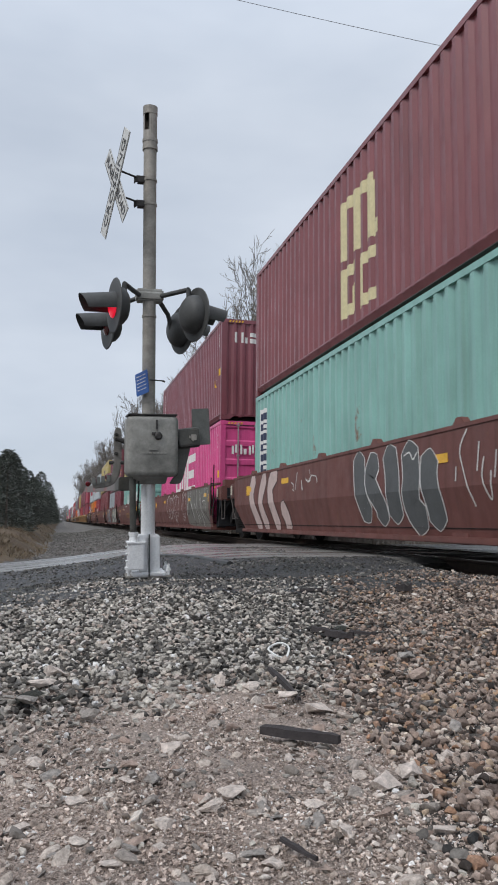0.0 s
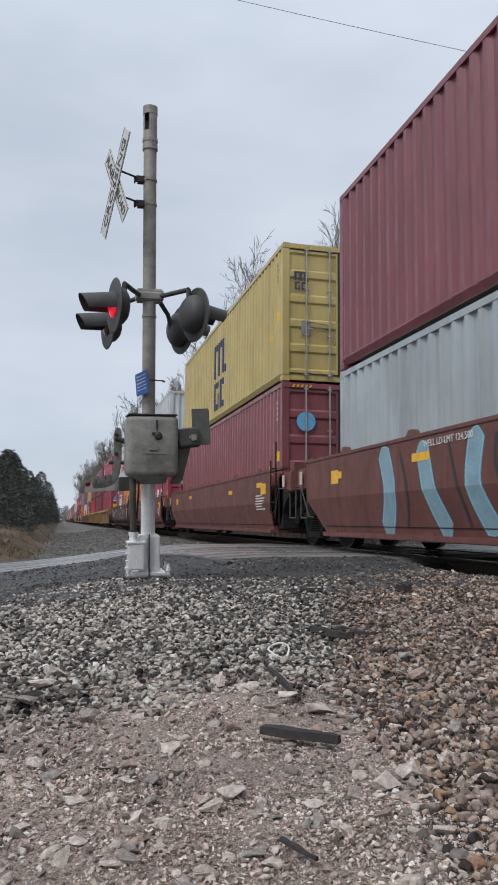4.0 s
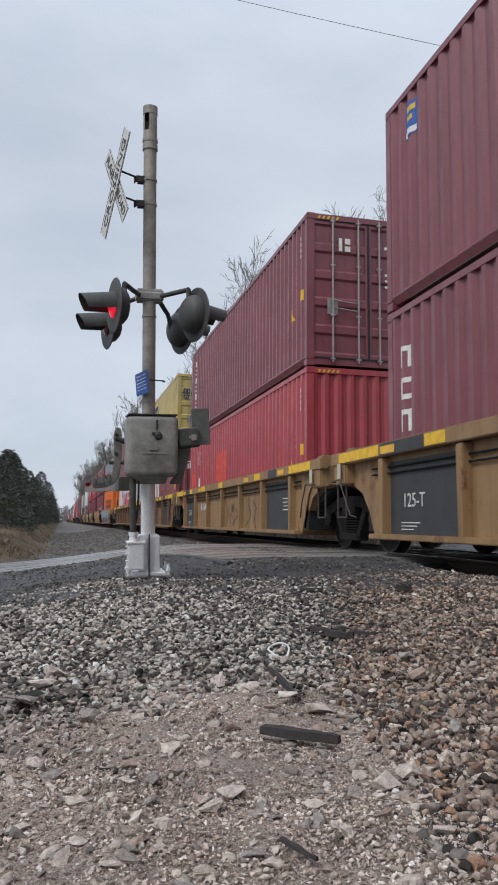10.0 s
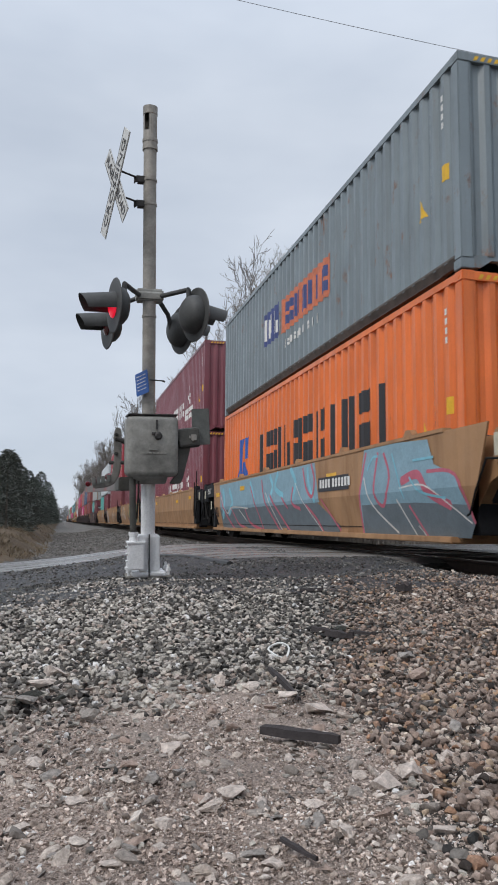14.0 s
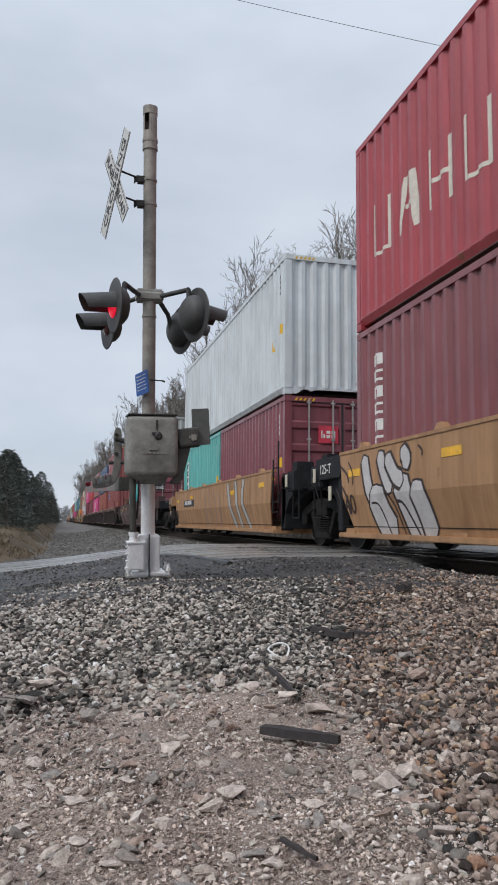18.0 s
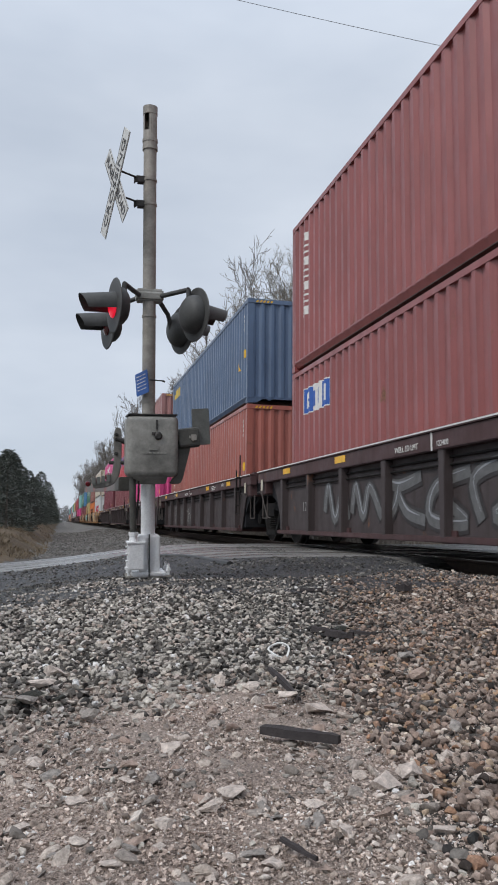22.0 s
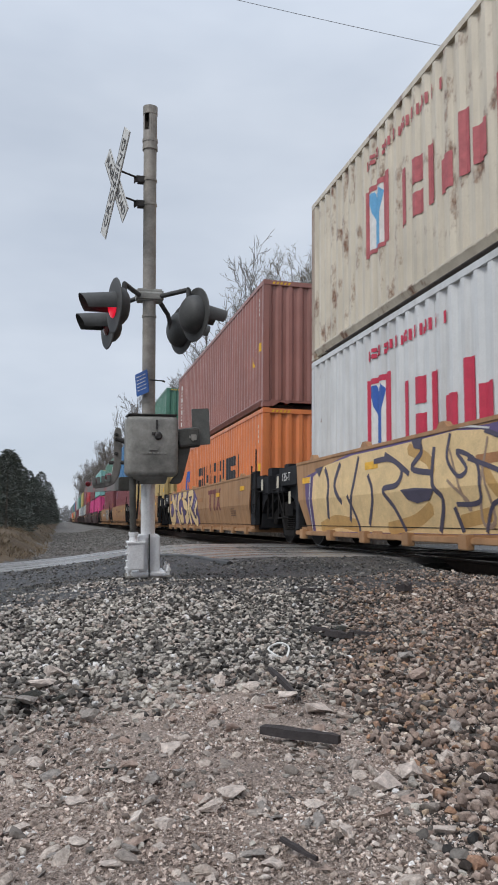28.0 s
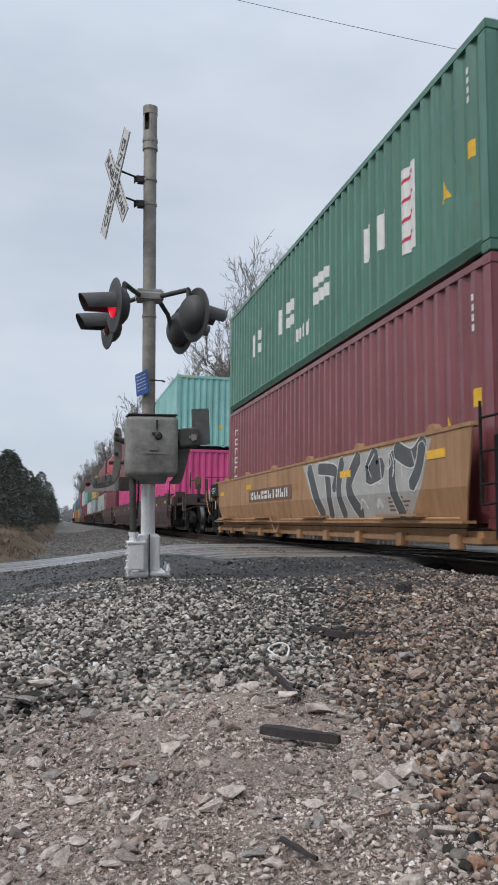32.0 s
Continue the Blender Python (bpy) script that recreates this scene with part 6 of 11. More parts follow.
def well_car(kind, half=6.25, near_free=False, rear_free=False, tail="", near_truck=0.0, rear_truck=0.0, far=False, footed=False, dirty=False):
    """A well car unit, centred on its containers. near_free / rear_free: it ends there in a coupled platform with its own truck."""
    c = WELL[kind]
    pm = paint(kind + "_car_paint", c, {"maroon": 0.35, "yellow": 0.6, "tan": 0.16, "dark": 0.3, "dark_maroon": 0.3}[kind], 0.85, 0.6)
    ribbed = kind in ("yellow", "dark")
    sheet_paint = paint("rust_streaked_car_side", (0.205, 0.118, 0.076), 0.75, 1.0, 0.65) if dirty else paint("sooty_car_side", (0.062, 0.048, 0.048), 0.15, 0.9, 0.65) if kind == "dark" else pm
    t = thing("well_car", f"{WELL_NAME[kind]} double-stack well car{tail}", "well car", "well cars of the train")
    tip = half + 1.33
    for sx in (-1, 1):
        rot = 0 if sx < 0 else math.pi
        if ribbed:
            sheet = part("side_sheet", sheet_me(("side_sheet", kind, half), [(-half, BOT + 0.02), (half, BOT + 0.02), (half + 0.35, 0.9), (half + 0.75, 1.30), (-half - 0.75, 1.30), (-half - 0.35, 0.9)], -HW + 0.13, -HW + 0.15), sheet_paint, t)
            chord = part("top_chord", sheet_me(("top_chord", kind, half), [(-tip, TOP - 0.02), (-tip, 1.22), (tip, 1.22), (tip, TOP - 0.02)] if kind == "dark" else [(-tip, TOP), (-tip, 1.27), (tip, 1.27), (tip, TOP)], -HW, -HW + 0.14, 0.012), pm, t)
            if kind == "dark":
                slim = part("top_lip", sheet_me(("top_lip", half), [(-tip, TOP - 0.02), (tip, TOP - 0.02), (tip, TOP + 0.015), (-tip, TOP + 0.015)], -HW - 0.02, -HW + 0.14), pm, t)
                slim.rotation_euler = (0, 0, rot)
                part("edge_line", boxes_mesh(("edge_line", half), [(-HW - 0.024, -HW - 0.0215, -tip, tip, TOP - 0.006, TOP + 0.012)]), ink_white, t).rotation_euler = (0, 0, rot)
            rib = sheet_me(("rib", kind), [(-0.055, BOT + 0.05), (0.055, BOT + 0.05), (0.075, 1.26), (-0.075, 1.26)], -HW + 0.02, -HW + 0.14, 0.01)
            n = 6 if far else 7 if kind == "yellow" else 9
            for k in range(n):
                r = part("rib", rib, sheet_paint, t)
                in_by = 0.43 if kind == "yellow" else 0.3
                y = -half + in_by + 2 * (half - in_by) * k / (n - 1)
                r.matrix_basis = pose(0, y * (1 if sx < 0 else -1), 0, 0, 0, math.degrees(rot))
            for zz in (1.14, 1.06):
                b = part("brake_pipe", bars_mesh(("brake_pipe", half, zz), [((-HW + 0.10, -half, zz), (-HW + 0.10, half, zz), 0.013)]), truck_steel, t)
                b.rotation_euler = (0, 0, rot)
        else:
            sheet = part("side_sheet", bent_sheet(half, {"tan": 3 if near_free else 1, "maroon": 2}.get(kind, 0)), pm, t)
            BENT.add(t.name)
            over = -0.14 if kind == "tan" else 0.80
            chord = part("top_chord", sheet_me(("top_chord", kind, half), [(-half - over, TOP), (-half - over, TOP - 0.05), (half + over, TOP - 0.05), (half + over, TOP)], -HW - 0.012, -HW + 0.10, 0.006), pm, t)
            # thin near-black strip along the crease low on the side
            crease = part("weld_seam", boxes_mesh(("weld_seam", half), [(-HW - 0.006 + fold_in(BOT + 0.16), -HW + 0.01 + fold_in(BOT + 0.16), -half, half, BOT + 0.155, BOT + 0.165)]), truck_steel, t)
            crease.rotation_euler = (0, 0, rot)
            for k in range(6 if sx < 0 else 2):
                y = -half + 1.0 + (2 * half - 2.0) * k / 5
                h = part("guide_bracket", sheet_me(("guide_bracket",), [(-0.12, TOP), (0.12, TOP), (0.05, TOP + 0.07), (-0.05, TOP + 0.07)], -HW - 0.005, -HW + 0.08), pm, t)
                h.matrix_basis = pose(0, y * (1 if sx < 0 else -1), 0, 0, 0, math.degrees(rot))
            if footed:
                for k in range(10):
                    st = part("foot_bracket", boxes_mesh(("foot_bracket",), [(-HW - 0.03, -HW + 0.06, -0.09, 0.09, 0.15, 0.31)], 0.01), pm, t)
                    y = -half + 0.5 + (2 * half - 1.0) * k / 9
                    st.matrix_basis = pose(0, y * (1 if sx < 0 else -1), 0, 0, 0, math.degrees(rot))
            if tail == " with a walkway along its foot":
                w = part("walkway", sheet_me(("walkway", half), [(-half + 0.2, 0.42), (half - 0.2, 0.42), (half - 0.2, 0.45), (-half + 0.2, 0.45)], -HW - 0.10, -HW + 0.06), pm, t)
                w.rotation_euler = (0, 0, rot)
                for k in range(4):
                    st = part("step_plate", boxes_mesh(("step_plate",), [(-HW - 0.17, -HW - 0.02, -0.55, 0.55, 0.50, 0.525)]), pm, t)
                    y = -half + 1.6 + (2 * half - 3.2) * k / 3
                    st.matrix_basis = pose(0, y * (1 if sx < 0 else -1), 0, 0, 0, math.degrees(rot))
                vp = part("brake_pipe", bars_mesh(("vee_pipe", half), [((-HW - 0.05, a, b), (-HW - 0.05, c, d), 0.017) for (a, b), (c, d) in (((-half + 0.3, 0.47), (0.3, 0.47)), ((0.3, 0.47), (0.55, 0.24)), ((0.55, 0.24), (0.72, 0.24)), ((0.72, 0.24), (1.0, 0.48)), ((1.0, 0.48), (half - 0.3, 0.48)))]), pm, t)
                vp.rotation_euler = (0, 0, rot)
        for ob in (sheet, chord):
            ob.rotation_euler = (0, 0, rot)
        sill = part("bottom_sill", sheet_me(("bottom_sill", half), [(-half + 0.05, BOT), (half - 0.05, BOT), (half - 0.05, BOT + 0.07), (-half + 0.05, BOT + 0.07)], -HW + 0.015, -HW + 0.20, 0.01), pm, t)
        sill.rotation_euler = (0, 0, rot)
        for k in range(4):
            y = (-half + 0.9, -half + 3.6, half - 3.4, half - 0.7)[k]
            rf = part("reflector", boxes_mesh(("reflector",), [(-HW - 0.006, -HW - 0.002, -0.21, 0.21, -0.05, 0.05)]), reflector, t, "amber reflective strip")
            rf.matrix_basis = pose(0, y * (1 if sx < 0 else -1), 1.35 if ribbed else 1.18 - 0.06 * (k % 2), 0, 0, math.degrees(rot))
    # cross floor of the well
    for k in range(0 if far else 5):
        b = part("floor_beam", boxes_mesh(("floor_beam",), [(-HW + 0.1, HW - 0.1, -0.16, 0.16, 0.20, 0.345)]), pm, t)
        b.location = (0, -half + 0.3 + (2 * half - 0.6) * k / 4, 0)
    for end, free, ty in ((-1, near_free, near_truck), (1, rear_free, rear_truck)):
        rz = 0 if end < 0 else 180
        # bulkhead and end sill are black: the shade at the car's end as colour
        blk = part("end_bulkhead", sheet_me(("end_bulkhead", half), [(-half - 0.28, 0.30), (-half - 0.04, 0.30), (-half - 0.04, TOP - 0.08), (-half - 0.28, 1.15)], -HW + 0.16, HW - 0.16, 0.01), slack_black, t)
        blk.rotation_euler = (0, 0, radians(rz))
        arch = part("end_sill", sheet_me(("end_sill", half), [(-tip - 0.0, 1.22), (-tip, 0.98), (-half - 0.85, 0.86), (-half - 0.28, 0.62), (-half - 0.28, 1.22)], -HW + 0.28, HW - 0.28, 0.015), slack_black, t)
        arch.rotation_euler = (0, 0, radians(rz))
        for sx in (-1, 1):
            cr = part("end_corner", boxes_mesh(("end_corner",), [(-0.20, 0.20, -0.24, 0.24, 0.98, 1.34)], 0.02), slack_black if kind == "tan" and not free else pm, t)
            cr.location = (sx * (HW - 0.22), end * (half + 1.02), 0)
            blkp = part("stop_block", boxes_mesh(("stop_block",), [(-0.16, 0.16, -0.15, 0.15, 1.34, 1.52)], 0.015), slack_black if kind == "tan" and not free else pm, t)
            blkp.location = (sx * (HW - 0.30), end * (half + 0.92), 0)
            # black arch paints in shade, except on yellow and free-ended tan cars
            arch = part("wheel_arch", sheet_me(("wheel_arch", half, end * -sx), [(e_ * end * -sx, z_) for e_, z_ in ((half - 0.02, 0.26), (half + 0.10, 0.30), (half + 0.26, 0.60), (half + 0.50, 0.85), (half + 0.85, 0.98), (half + 1.28, 1.02), (half + 1.28, 1.30), (half - 0.02, 1.30))], -HW + 0.16, -HW + 0.40, 0.008), slack_black if kind != "yellow" and not (kind == "tan" and free) else pm, t)
            arch.rotation_euler = (0, 0, 0 if sx < 0 else math.pi)
            if sx < 0:
                st = part("stirrup_step", bars_mesh(("stirrup_step",), [((0, 0, 1.0), (0, 0, 0.50), 0.016), ((0, 0.34, 1.0), (0, 0.34, 0.50), 0.016), ((0, 0, 0.50), (0, 0.34, 0.50), 0.014)]), truck_steel if kind == "tan" else worn_bar, t, "bent steel stirrup step")
                st.location = (-HW + 0.10, end * (half + 1.12) - 0.17, 0)
                gi = part("grab_iron", bars_mesh(("grab_iron", end), [((0, 0, 1.02), (-0.07, 0, 1.02), 0.011), ((-0.07, 0, 1.02), (-0.07, -end * 0.30, 1.04), 0.011), ((-0.07, -end * 0.30, 1.04), (-0.06, -end * 0.52, 0.74), 0.011), ((-0.06, -end * 0.52, 0.74), (-0.04, -end * 0.66, 0.52), 0.011), ((-0.04, -end * 0.66, 0.52), (0.0, -end * 0.78, 0.50), 0.011)]), truck_steel if kind == "tan" else worn_bar, t, "bent grab iron")
                gi.location = (-HW - 0.005, end * (half + 1.10), 0)
                part("corner_tag", boxes_mesh(("corner_tag",), [(-HW - 0.020, -HW - 0.012, -0.06, 0.06, 1.06, 1.28)]), tag_cream, t, "cream data tag").location = (-0.012, end * (half + 0.93), 0)
                if kind == "dark_maroon":
                    part("load_bars", boxes_mesh(("load_bars",), [(-HW - 0.007, -HW - 0.003, -0.24, 0.22 - 0.03 * (q % 3), 1.02 - 0.05 * q, 1.04 - 0.05 * q) for q in range(5)]), ink_white, t, "faded stencil bars").location = (0.0, end * (half + 0.36), 0)
            if end < 0 and kind != "yellow" and not (kind == "tan" and free):
                lad = part("ladder", bars_mesh(("ladder",), [((0, 0, 0.78), (0, 0, 1.95), 0.016), ((0, 0.36, 0.60), (0, 0.36, 1.62), 0.016)] + [((0, 0, z), (0, 0.36, z), 0.012) for z in (0.80, 1.12, 1.45)] + [((0, 0.36, 0.6), (0, 0.0, 0.62), 0.012)]), pm if kind in ("yellow",) else truck_steel, t)
                lad.location = (sx * (HW + 0.02), end * (half + 0.40), 0)
            if far or not free:
                continue
            rail = part("handrail", bars_mesh(("handrail",), [((0, 0, 0.62), (0, 0.25, 0.72), 0.014), ((0, 0.25, 0.72), (0, 0.6, 1.1), 0.014), ((0, 0.6, 1.1), (0, 0.62, 1.3), 0.014)]), pm, t)
            rail.matrix_basis = pose(sx * (HW - 0.02), end * (half + 1.0), 0, 0, 0, 180 if end < 0 else 0)
        deck_paint = worn_tan if kind == "yellow" else grimy
        if free:
            dk = part("platform", boxes_mesh(("platform",), [(-1.35, 1.35, -0.85, 0.85, 1.0, 1.09)], 0.01), deck_paint, t)
            dk.location = (0, end * (tip + 0.55), 0)
            bm_key = ("platform_rail",)
            g = part("guard_rail", bars_mesh(bm_key, [((-0.42, 0, 1.08), (-0.42, 0, 2.05), 0.016), ((0.42, 0, 1.08), (0.42, 0, 2.05), 0.016), ((-0.42, 0, 2.05), (0.42, 0, 2.05), 0.016), ((-0.42, 0, 1.42), (0.42, 0, 1.42), 0.014)]), rusty, t, "rust-brown tubular guard rail")
            g.location = (0.10, end * (tip + 0.15), 0)
            for px in (-0.38, 0.04):
                pt = part("platform_post", boxes_mesh(("platform_post",), [(-0.05, 0.05, -0.04, 0.04, 1.08, 1.96), (-0.09, 0.09, -0.07, 0.07, 1.08, 1.12)], 0.008), grimy, t)
                pt.location = (px, end * (tip + 0.55), 0)
            for sx in (-1, 1):
                g = part("step_ladder", bars_mesh(("platform_steps",), [((0, -0.7, 0.50), (0, -0.7, 1.05), 0.02), ((0, -0.33, 0.50), (0, -0.33, 1.05), 0.02), ((0, -0.7, 0.52), (0, -0.33, 0.52), 0.014), ((0, -0.7, 0.80), (0, -0.33, 0.80), 0.014)]), grimy, t)
                g.location = (sx * 1.28, end * (tip + 0.8), 0)
            if ("brake_wheel",) not in ME:
                bm = bmesh.new()
                pr = [(0.30 * math.cos(a), 0, 0.30 * math.sin(a)) for a in [k * math.pi / 10 for k in range(21)]]
                pipe(bm, pr, 0.018, 6)
                for k in range(5):
                    a = k * 2 * math.pi / 5
                    bar(bm, (0, 0, 0), (0.29 * math.cos(a), 0, 0.29 * math.sin(a)), 0.012, 6)
                ME[("brake_wheel",)] = mesh_of(bm, "brake_wheel", None)
                bm = bmesh.new()
                box(bm, -0.12, 0.09, -0.09, 0.11, -0.24, 0.20)
                bar(bm, (-0.30, 0, 0.06), (-0.11, 0, 0.06), 0.035, 10)
                box(bm, -0.08, 0.05, -0.12, -0.085, -0.16, 0.12)
                ME[("brake_housing",)] = mesh_of(bm, "brake_housing", None, bev=0.02)
                bm = bmesh.new()
                lathe(bm, [(0, 0.05), (0.02, 0.15), (0.65, 0.15), (0.67, 0.05)], (-0.4, 0, 0), (1, 0, 0), 16)
                ME[("air_tank",)] = mesh_of(bm, "air_tank", None, smooth=True)
                bm = bmesh.new()
                box(bm, -0.16, 0.16, -1.3, 0.5, 0.68, 0.98)
                box(bm, -0.13, 0.13, -1.65, -1.2, 0.7, 1.0)
                ME[("coupler",)] = mesh_of(bm, "coupler", None, bev=0.02)
            if end < 0 and kind != "yellow":
                bw = part("brake_wheel", ME[("brake_wheel",)], rusty, t, "rust-brown spoked hand brake wheel")
                gx = 0.55 if kind == "maroon" else -0.62
                bw.matrix_basis = pose(gx - 0.30, -(tip + 0.25), 1.92, 0, 0, 78)
                bh = part("brake_housing", ME[("brake_housing",)], tan_gear, t, "worn tan brake gear housing")
                bh.location = (gx, -(tip + 0.22), 1.86)
                pt = part("platform_post", ME[("platform_post",)], grimy, t)
                pt.location = (gx, -(tip + 0.34), -0.18)
            if end < 0:
                at = part("air_tank", ME[("air_tank",)], slack_black, t)
                at.location = (-0.35, -(tip + 0.3), 1.27)
            lv = part("uncoupling_lever", bars_mesh(("uncoupling_lever",), [((-1.38, 0, 0.98), (-1.38, -0.22, 0.80), 0.013), ((-1.38, -0.22, 0.80), (-0.9, -0.10, 0.96), 0.013), ((-0.9, -0.10, 0.96), (-0.05, -0.05, 0.92), 0.013)]), worn_bar, t, "bent uncoupling lever")
            lv.matrix_basis = pose(0, end * (tip + 1.42), 0, 0, 0, 0) if end < 0 else Matrix.Translation((0, tip + 1.42, 0)) @ Matrix.Rotation(0.35, 4, "Z")
            hs = part("air_hose", hose_me(), truck_steel, t, "black rubber air hose", True)
            hs.matrix_basis = pose(0, end * (tip + 1.1), 0, 0, 0, 0 if end < 0 else 180)
            vb = part("valve_gear", boxes_mesh(("valve_gear",), [(-1.15, -0.75, -0.3, 0.1, 1.09, 1.40), (-0.6, -0.45, -0.45, 0.3, 1.09, 1.25), (0.35, 0.75, -0.2, 0.25, 1.09, 1.42), (0.85, 1.25, -0.5, -0.1, 1.09, 1.34), (-1.36, -1.28, -0.86, -0.60, 0.78, 1.30)], 0.015), deck_paint, t, "grimy brown brake valve gear")
            vb.location = (0, end * (tip + 0.55), 0)
            cp = part("coupler", ME[("coupler",)], truck_steel, t)
            cp.matrix_basis = pose(0, end * (tip + 0.7), 0, 0, 0, 0 if end < 0 else 180)
        if ty:
            truck(t, ty)
    return t


def side_marks(car, polys, mat, name="graffiti", label="", x=-HW - 0.004):
    """Flat painted shapes on the near side of a car: polygons of (u, w), u from the car's middle towards the camera."""
    V, F = [], []
    k, run, last = 0, 0, None
    bent = car.name in BENT
    if bent:
        cut = []
        for poly in polys:
            if min(p[1] for p in poly) < FOLD - 0.001 and max(p[1] for p in poly) > FOLD + 0.001:
                flip = [(w, u) for u, w in poly]
                for lo, hi in ((-9, FOLD), (FOLD, 9)):
                    piece = [(u, w) for w, u in clip_strip(flip, lo, hi)]
                    if len(piece) > 2:
                        cut.append(piece)
            else:
                cut.append(poly)
        polys = cut
    for poly in polys:
        b = len(V)
        if last and len(poly) == 4 and poly[0] == last[3] and poly[1] == last[2]:
            i, j = F[-1][3], F[-1][2]
            run += 1
            V += [(x - 0.00012 * (k % 8) - 0.00003 * min(run, 25) + (fold_in(w) if bent else 0), -u, w) for u, w in poly[2:]]
            F.append((i, j, b, b + 1))
        else:
            k, run = k + 1, 0
            V += [(x - 0.00012 * (k % 8) + (fold_in(w) if bent else 0), -u, w) for u, w in poly]
            F.append(tuple(range(b, b + len(poly))))
        last = poly if len(poly) == 4 else None
    me = bpy.data.meshes.new(name)
    me.from_pydata(V, [], F)
    me.materials.append(mat)
    ob = part(name, me, None, car, label)
    if len(polys) > 1:
        ob["kind"] = "stuff"
    return ob


def smooth_line(pts, k=5):
    """Catmull-Rom points through a line of (u, w) points."""
    if len(pts) < 3:
        return pts
    p = [pts[0]] + list(pts) + [pts[-1]]
    out = []
    for i in range(1, len(p) - 2):
        for q in range(k):
            t = q / k
            out.append(tuple(0.5 * (2 * p[i][j] + (p[i + 1][j] - p[i - 1][j]) * t + (2 * p[i - 1][j] - 5 * p[i][j] + 4 * p[i + 1][j] - p[i + 2][j]) * t * t
                                    + (3 * p[i][j] - p[i - 1][j] - 3 * p[i + 1][j] + p[i + 2][j]) * t ** 3) for j in (0, 1)))
    return out + [pts[-1]]


def strip(pts, w, taper=0.0):
    """Joined quads along a smooth line."""
    rows = []
    for i, (a, b) in enumerate(pts):
        c, d = pts[min(i + 1, len(pts) - 1)]
        e, f = pts[max(i - 1, 0)]
        l = math.hypot(c - e, d - f) or 1
        ww = w * (1 - taper * abs(2 * i / max(1, len(pts) - 1) - 1))
        nx, ny = -(d - f) / l * ww / 2, (c - e) / l * ww / 2
        rows.append(((a + nx, b + ny), (a - nx, b - ny)))
    return [[p[0], p[1], q[1], q[0]] for p, q in zip(rows, rows[1:])]


FAT_STROKES = (   # loops, waves and hooks, none of them a letter
    (((0.95, 1.0), (0.22, 0.72), (0.30, 0.15), (0.98, 0.12), (0.62, 0.48)),),
    (((-0.05, 0.25), (0.22, 0.98), (0.48, 0.15), (0.74, 0.92), (1.05, 0.05)),),
    (((0.05, 0.0), (0.42, 0.55), (0.30, 1.0)), ((0.36, 0.55), (1.05, 0.80), (0.92, 0.15))),
    (((0.15, 0.05), (0.10, 0.85), (0.72, 1.0), (0.95, 0.5), (0.42, 0.28), (0.80, 0.0)),),
    (((0.05, 0.0), (0.30, 0.5), (0.45, 1.0)), ((0.55, 0.0), (0.70, 0.55), (1.0, 1.0)), ((0.10, 0.30), (0.5, 0.62), (1.0, 0.55))),
    (((0.50, 1.0), (0.12, 0.45), (0.45, 0.02), (0.90, 0.40), (0.52, 0.78), (0.40, 0.40)),),
    (((0.0, 0.9), (0.5, 0.7), (1.05, 1.0)), ((0.45, 0.75), (0.30, 0.3), (0.05, 0.0)), ((0.55, 0.6), (0.75, 0.2), (1.05, 0.1))),
)


def bubble_piece(car, u0, u1, w0, w1, n, fill, edge, shade, seed, x=-1.49, thin=1.0):
    """A spray-painted piece: fat overlapping curved strokes, outlined, with no readable letters."""
    rnd = random.Random(seed)
    step, h = (u1 - u0) / n, w1 - w0
    fat = thin * min(0.34 * h, 0.40 * step)
    back, body, line = [], [], []
    order = list(range(n))
    rnd.shuffle(order)
    for k in order:
        lean, grow = rnd.uniform(-0.12, 0.12), rnd.uniform(1.0, 1.18)
        for stroke in FAT_STROKES[rnd.randrange(len(FAT_STROKES))]:
            pts = [(u0 + step * (k + 0.5 + (p - 0.5) * grow * 0.86 + lean * (q - 0.5) + rnd.uniform(-0.09, 0.09)), w0 + fat * 0.55 + (h - fat * 1.1) * min(1.0, max(0.0, q + rnd.uniform(-0.10, 0.10)))) for p, q in stroke]
            pts = smooth_line(pts)
            back += strip(pts, fat + 0.10 * h)
            body += strip(pts, fat, 0.15)
            line += strip([(p + 0.02, q + fat * 0.22) for p, q in pts[1:-2]], 0.022 + 0.012 * h, 0.8)
    side_marks(car, back, edge, "graffiti", "spray-painted outline", x - 0.003)
    side_marks(car, body, fill, "graffiti", "spray-painted fat curved strokes", x - 0.0052)
    side_marks(car, line, shade, "graffiti", "spray-painted thin strokes", x - 0.0074)


def scrawl(car, u0, u1, w0, w1, mat, seed, n=7, wid=0.022):
    rnd = random.Random(seed)
    polys = []
    step = (u1 - u0) / n
    for k in range(n):
        u = u0 + step * k
        pts = [(u + rnd.uniform(0, 1.2) * step, rnd.uniform(w0, w1)) for q in range(4)]
        pts.sort(key=lambda p: p[1] * rnd.choice((1, -1)))
        polys += strip(smooth_line(pts), wid, 0.3)
    side_marks(car, polys, mat, "scrawl", "thin spray-painted scrawl", -HW - 0.006)


def car_words(car, text, u, w, size, mat, x=-HW - 0.008):
    me = words_mesh(text, size)
    ob = part("lettering", me, mat, car)
    ob.matrix_basis = Matrix.Translation((x, -u, w)) @ pose(0, 0, 0, 90, 0, -90)
    if car.name in BENT and w < FOLD - 0.1:
        ob.matrix_basis = Matrix.Translation((x + fold_in(w), -u, w)) @ Matrix.Rotation(-math.atan(LEAN_IN), 4, "Y") @ pose(0, 0, 0, 90, 0, -90)
    return ob


SPRAYED = {}        # car: its coats of paint in order, each (material, polygons of (u, w))


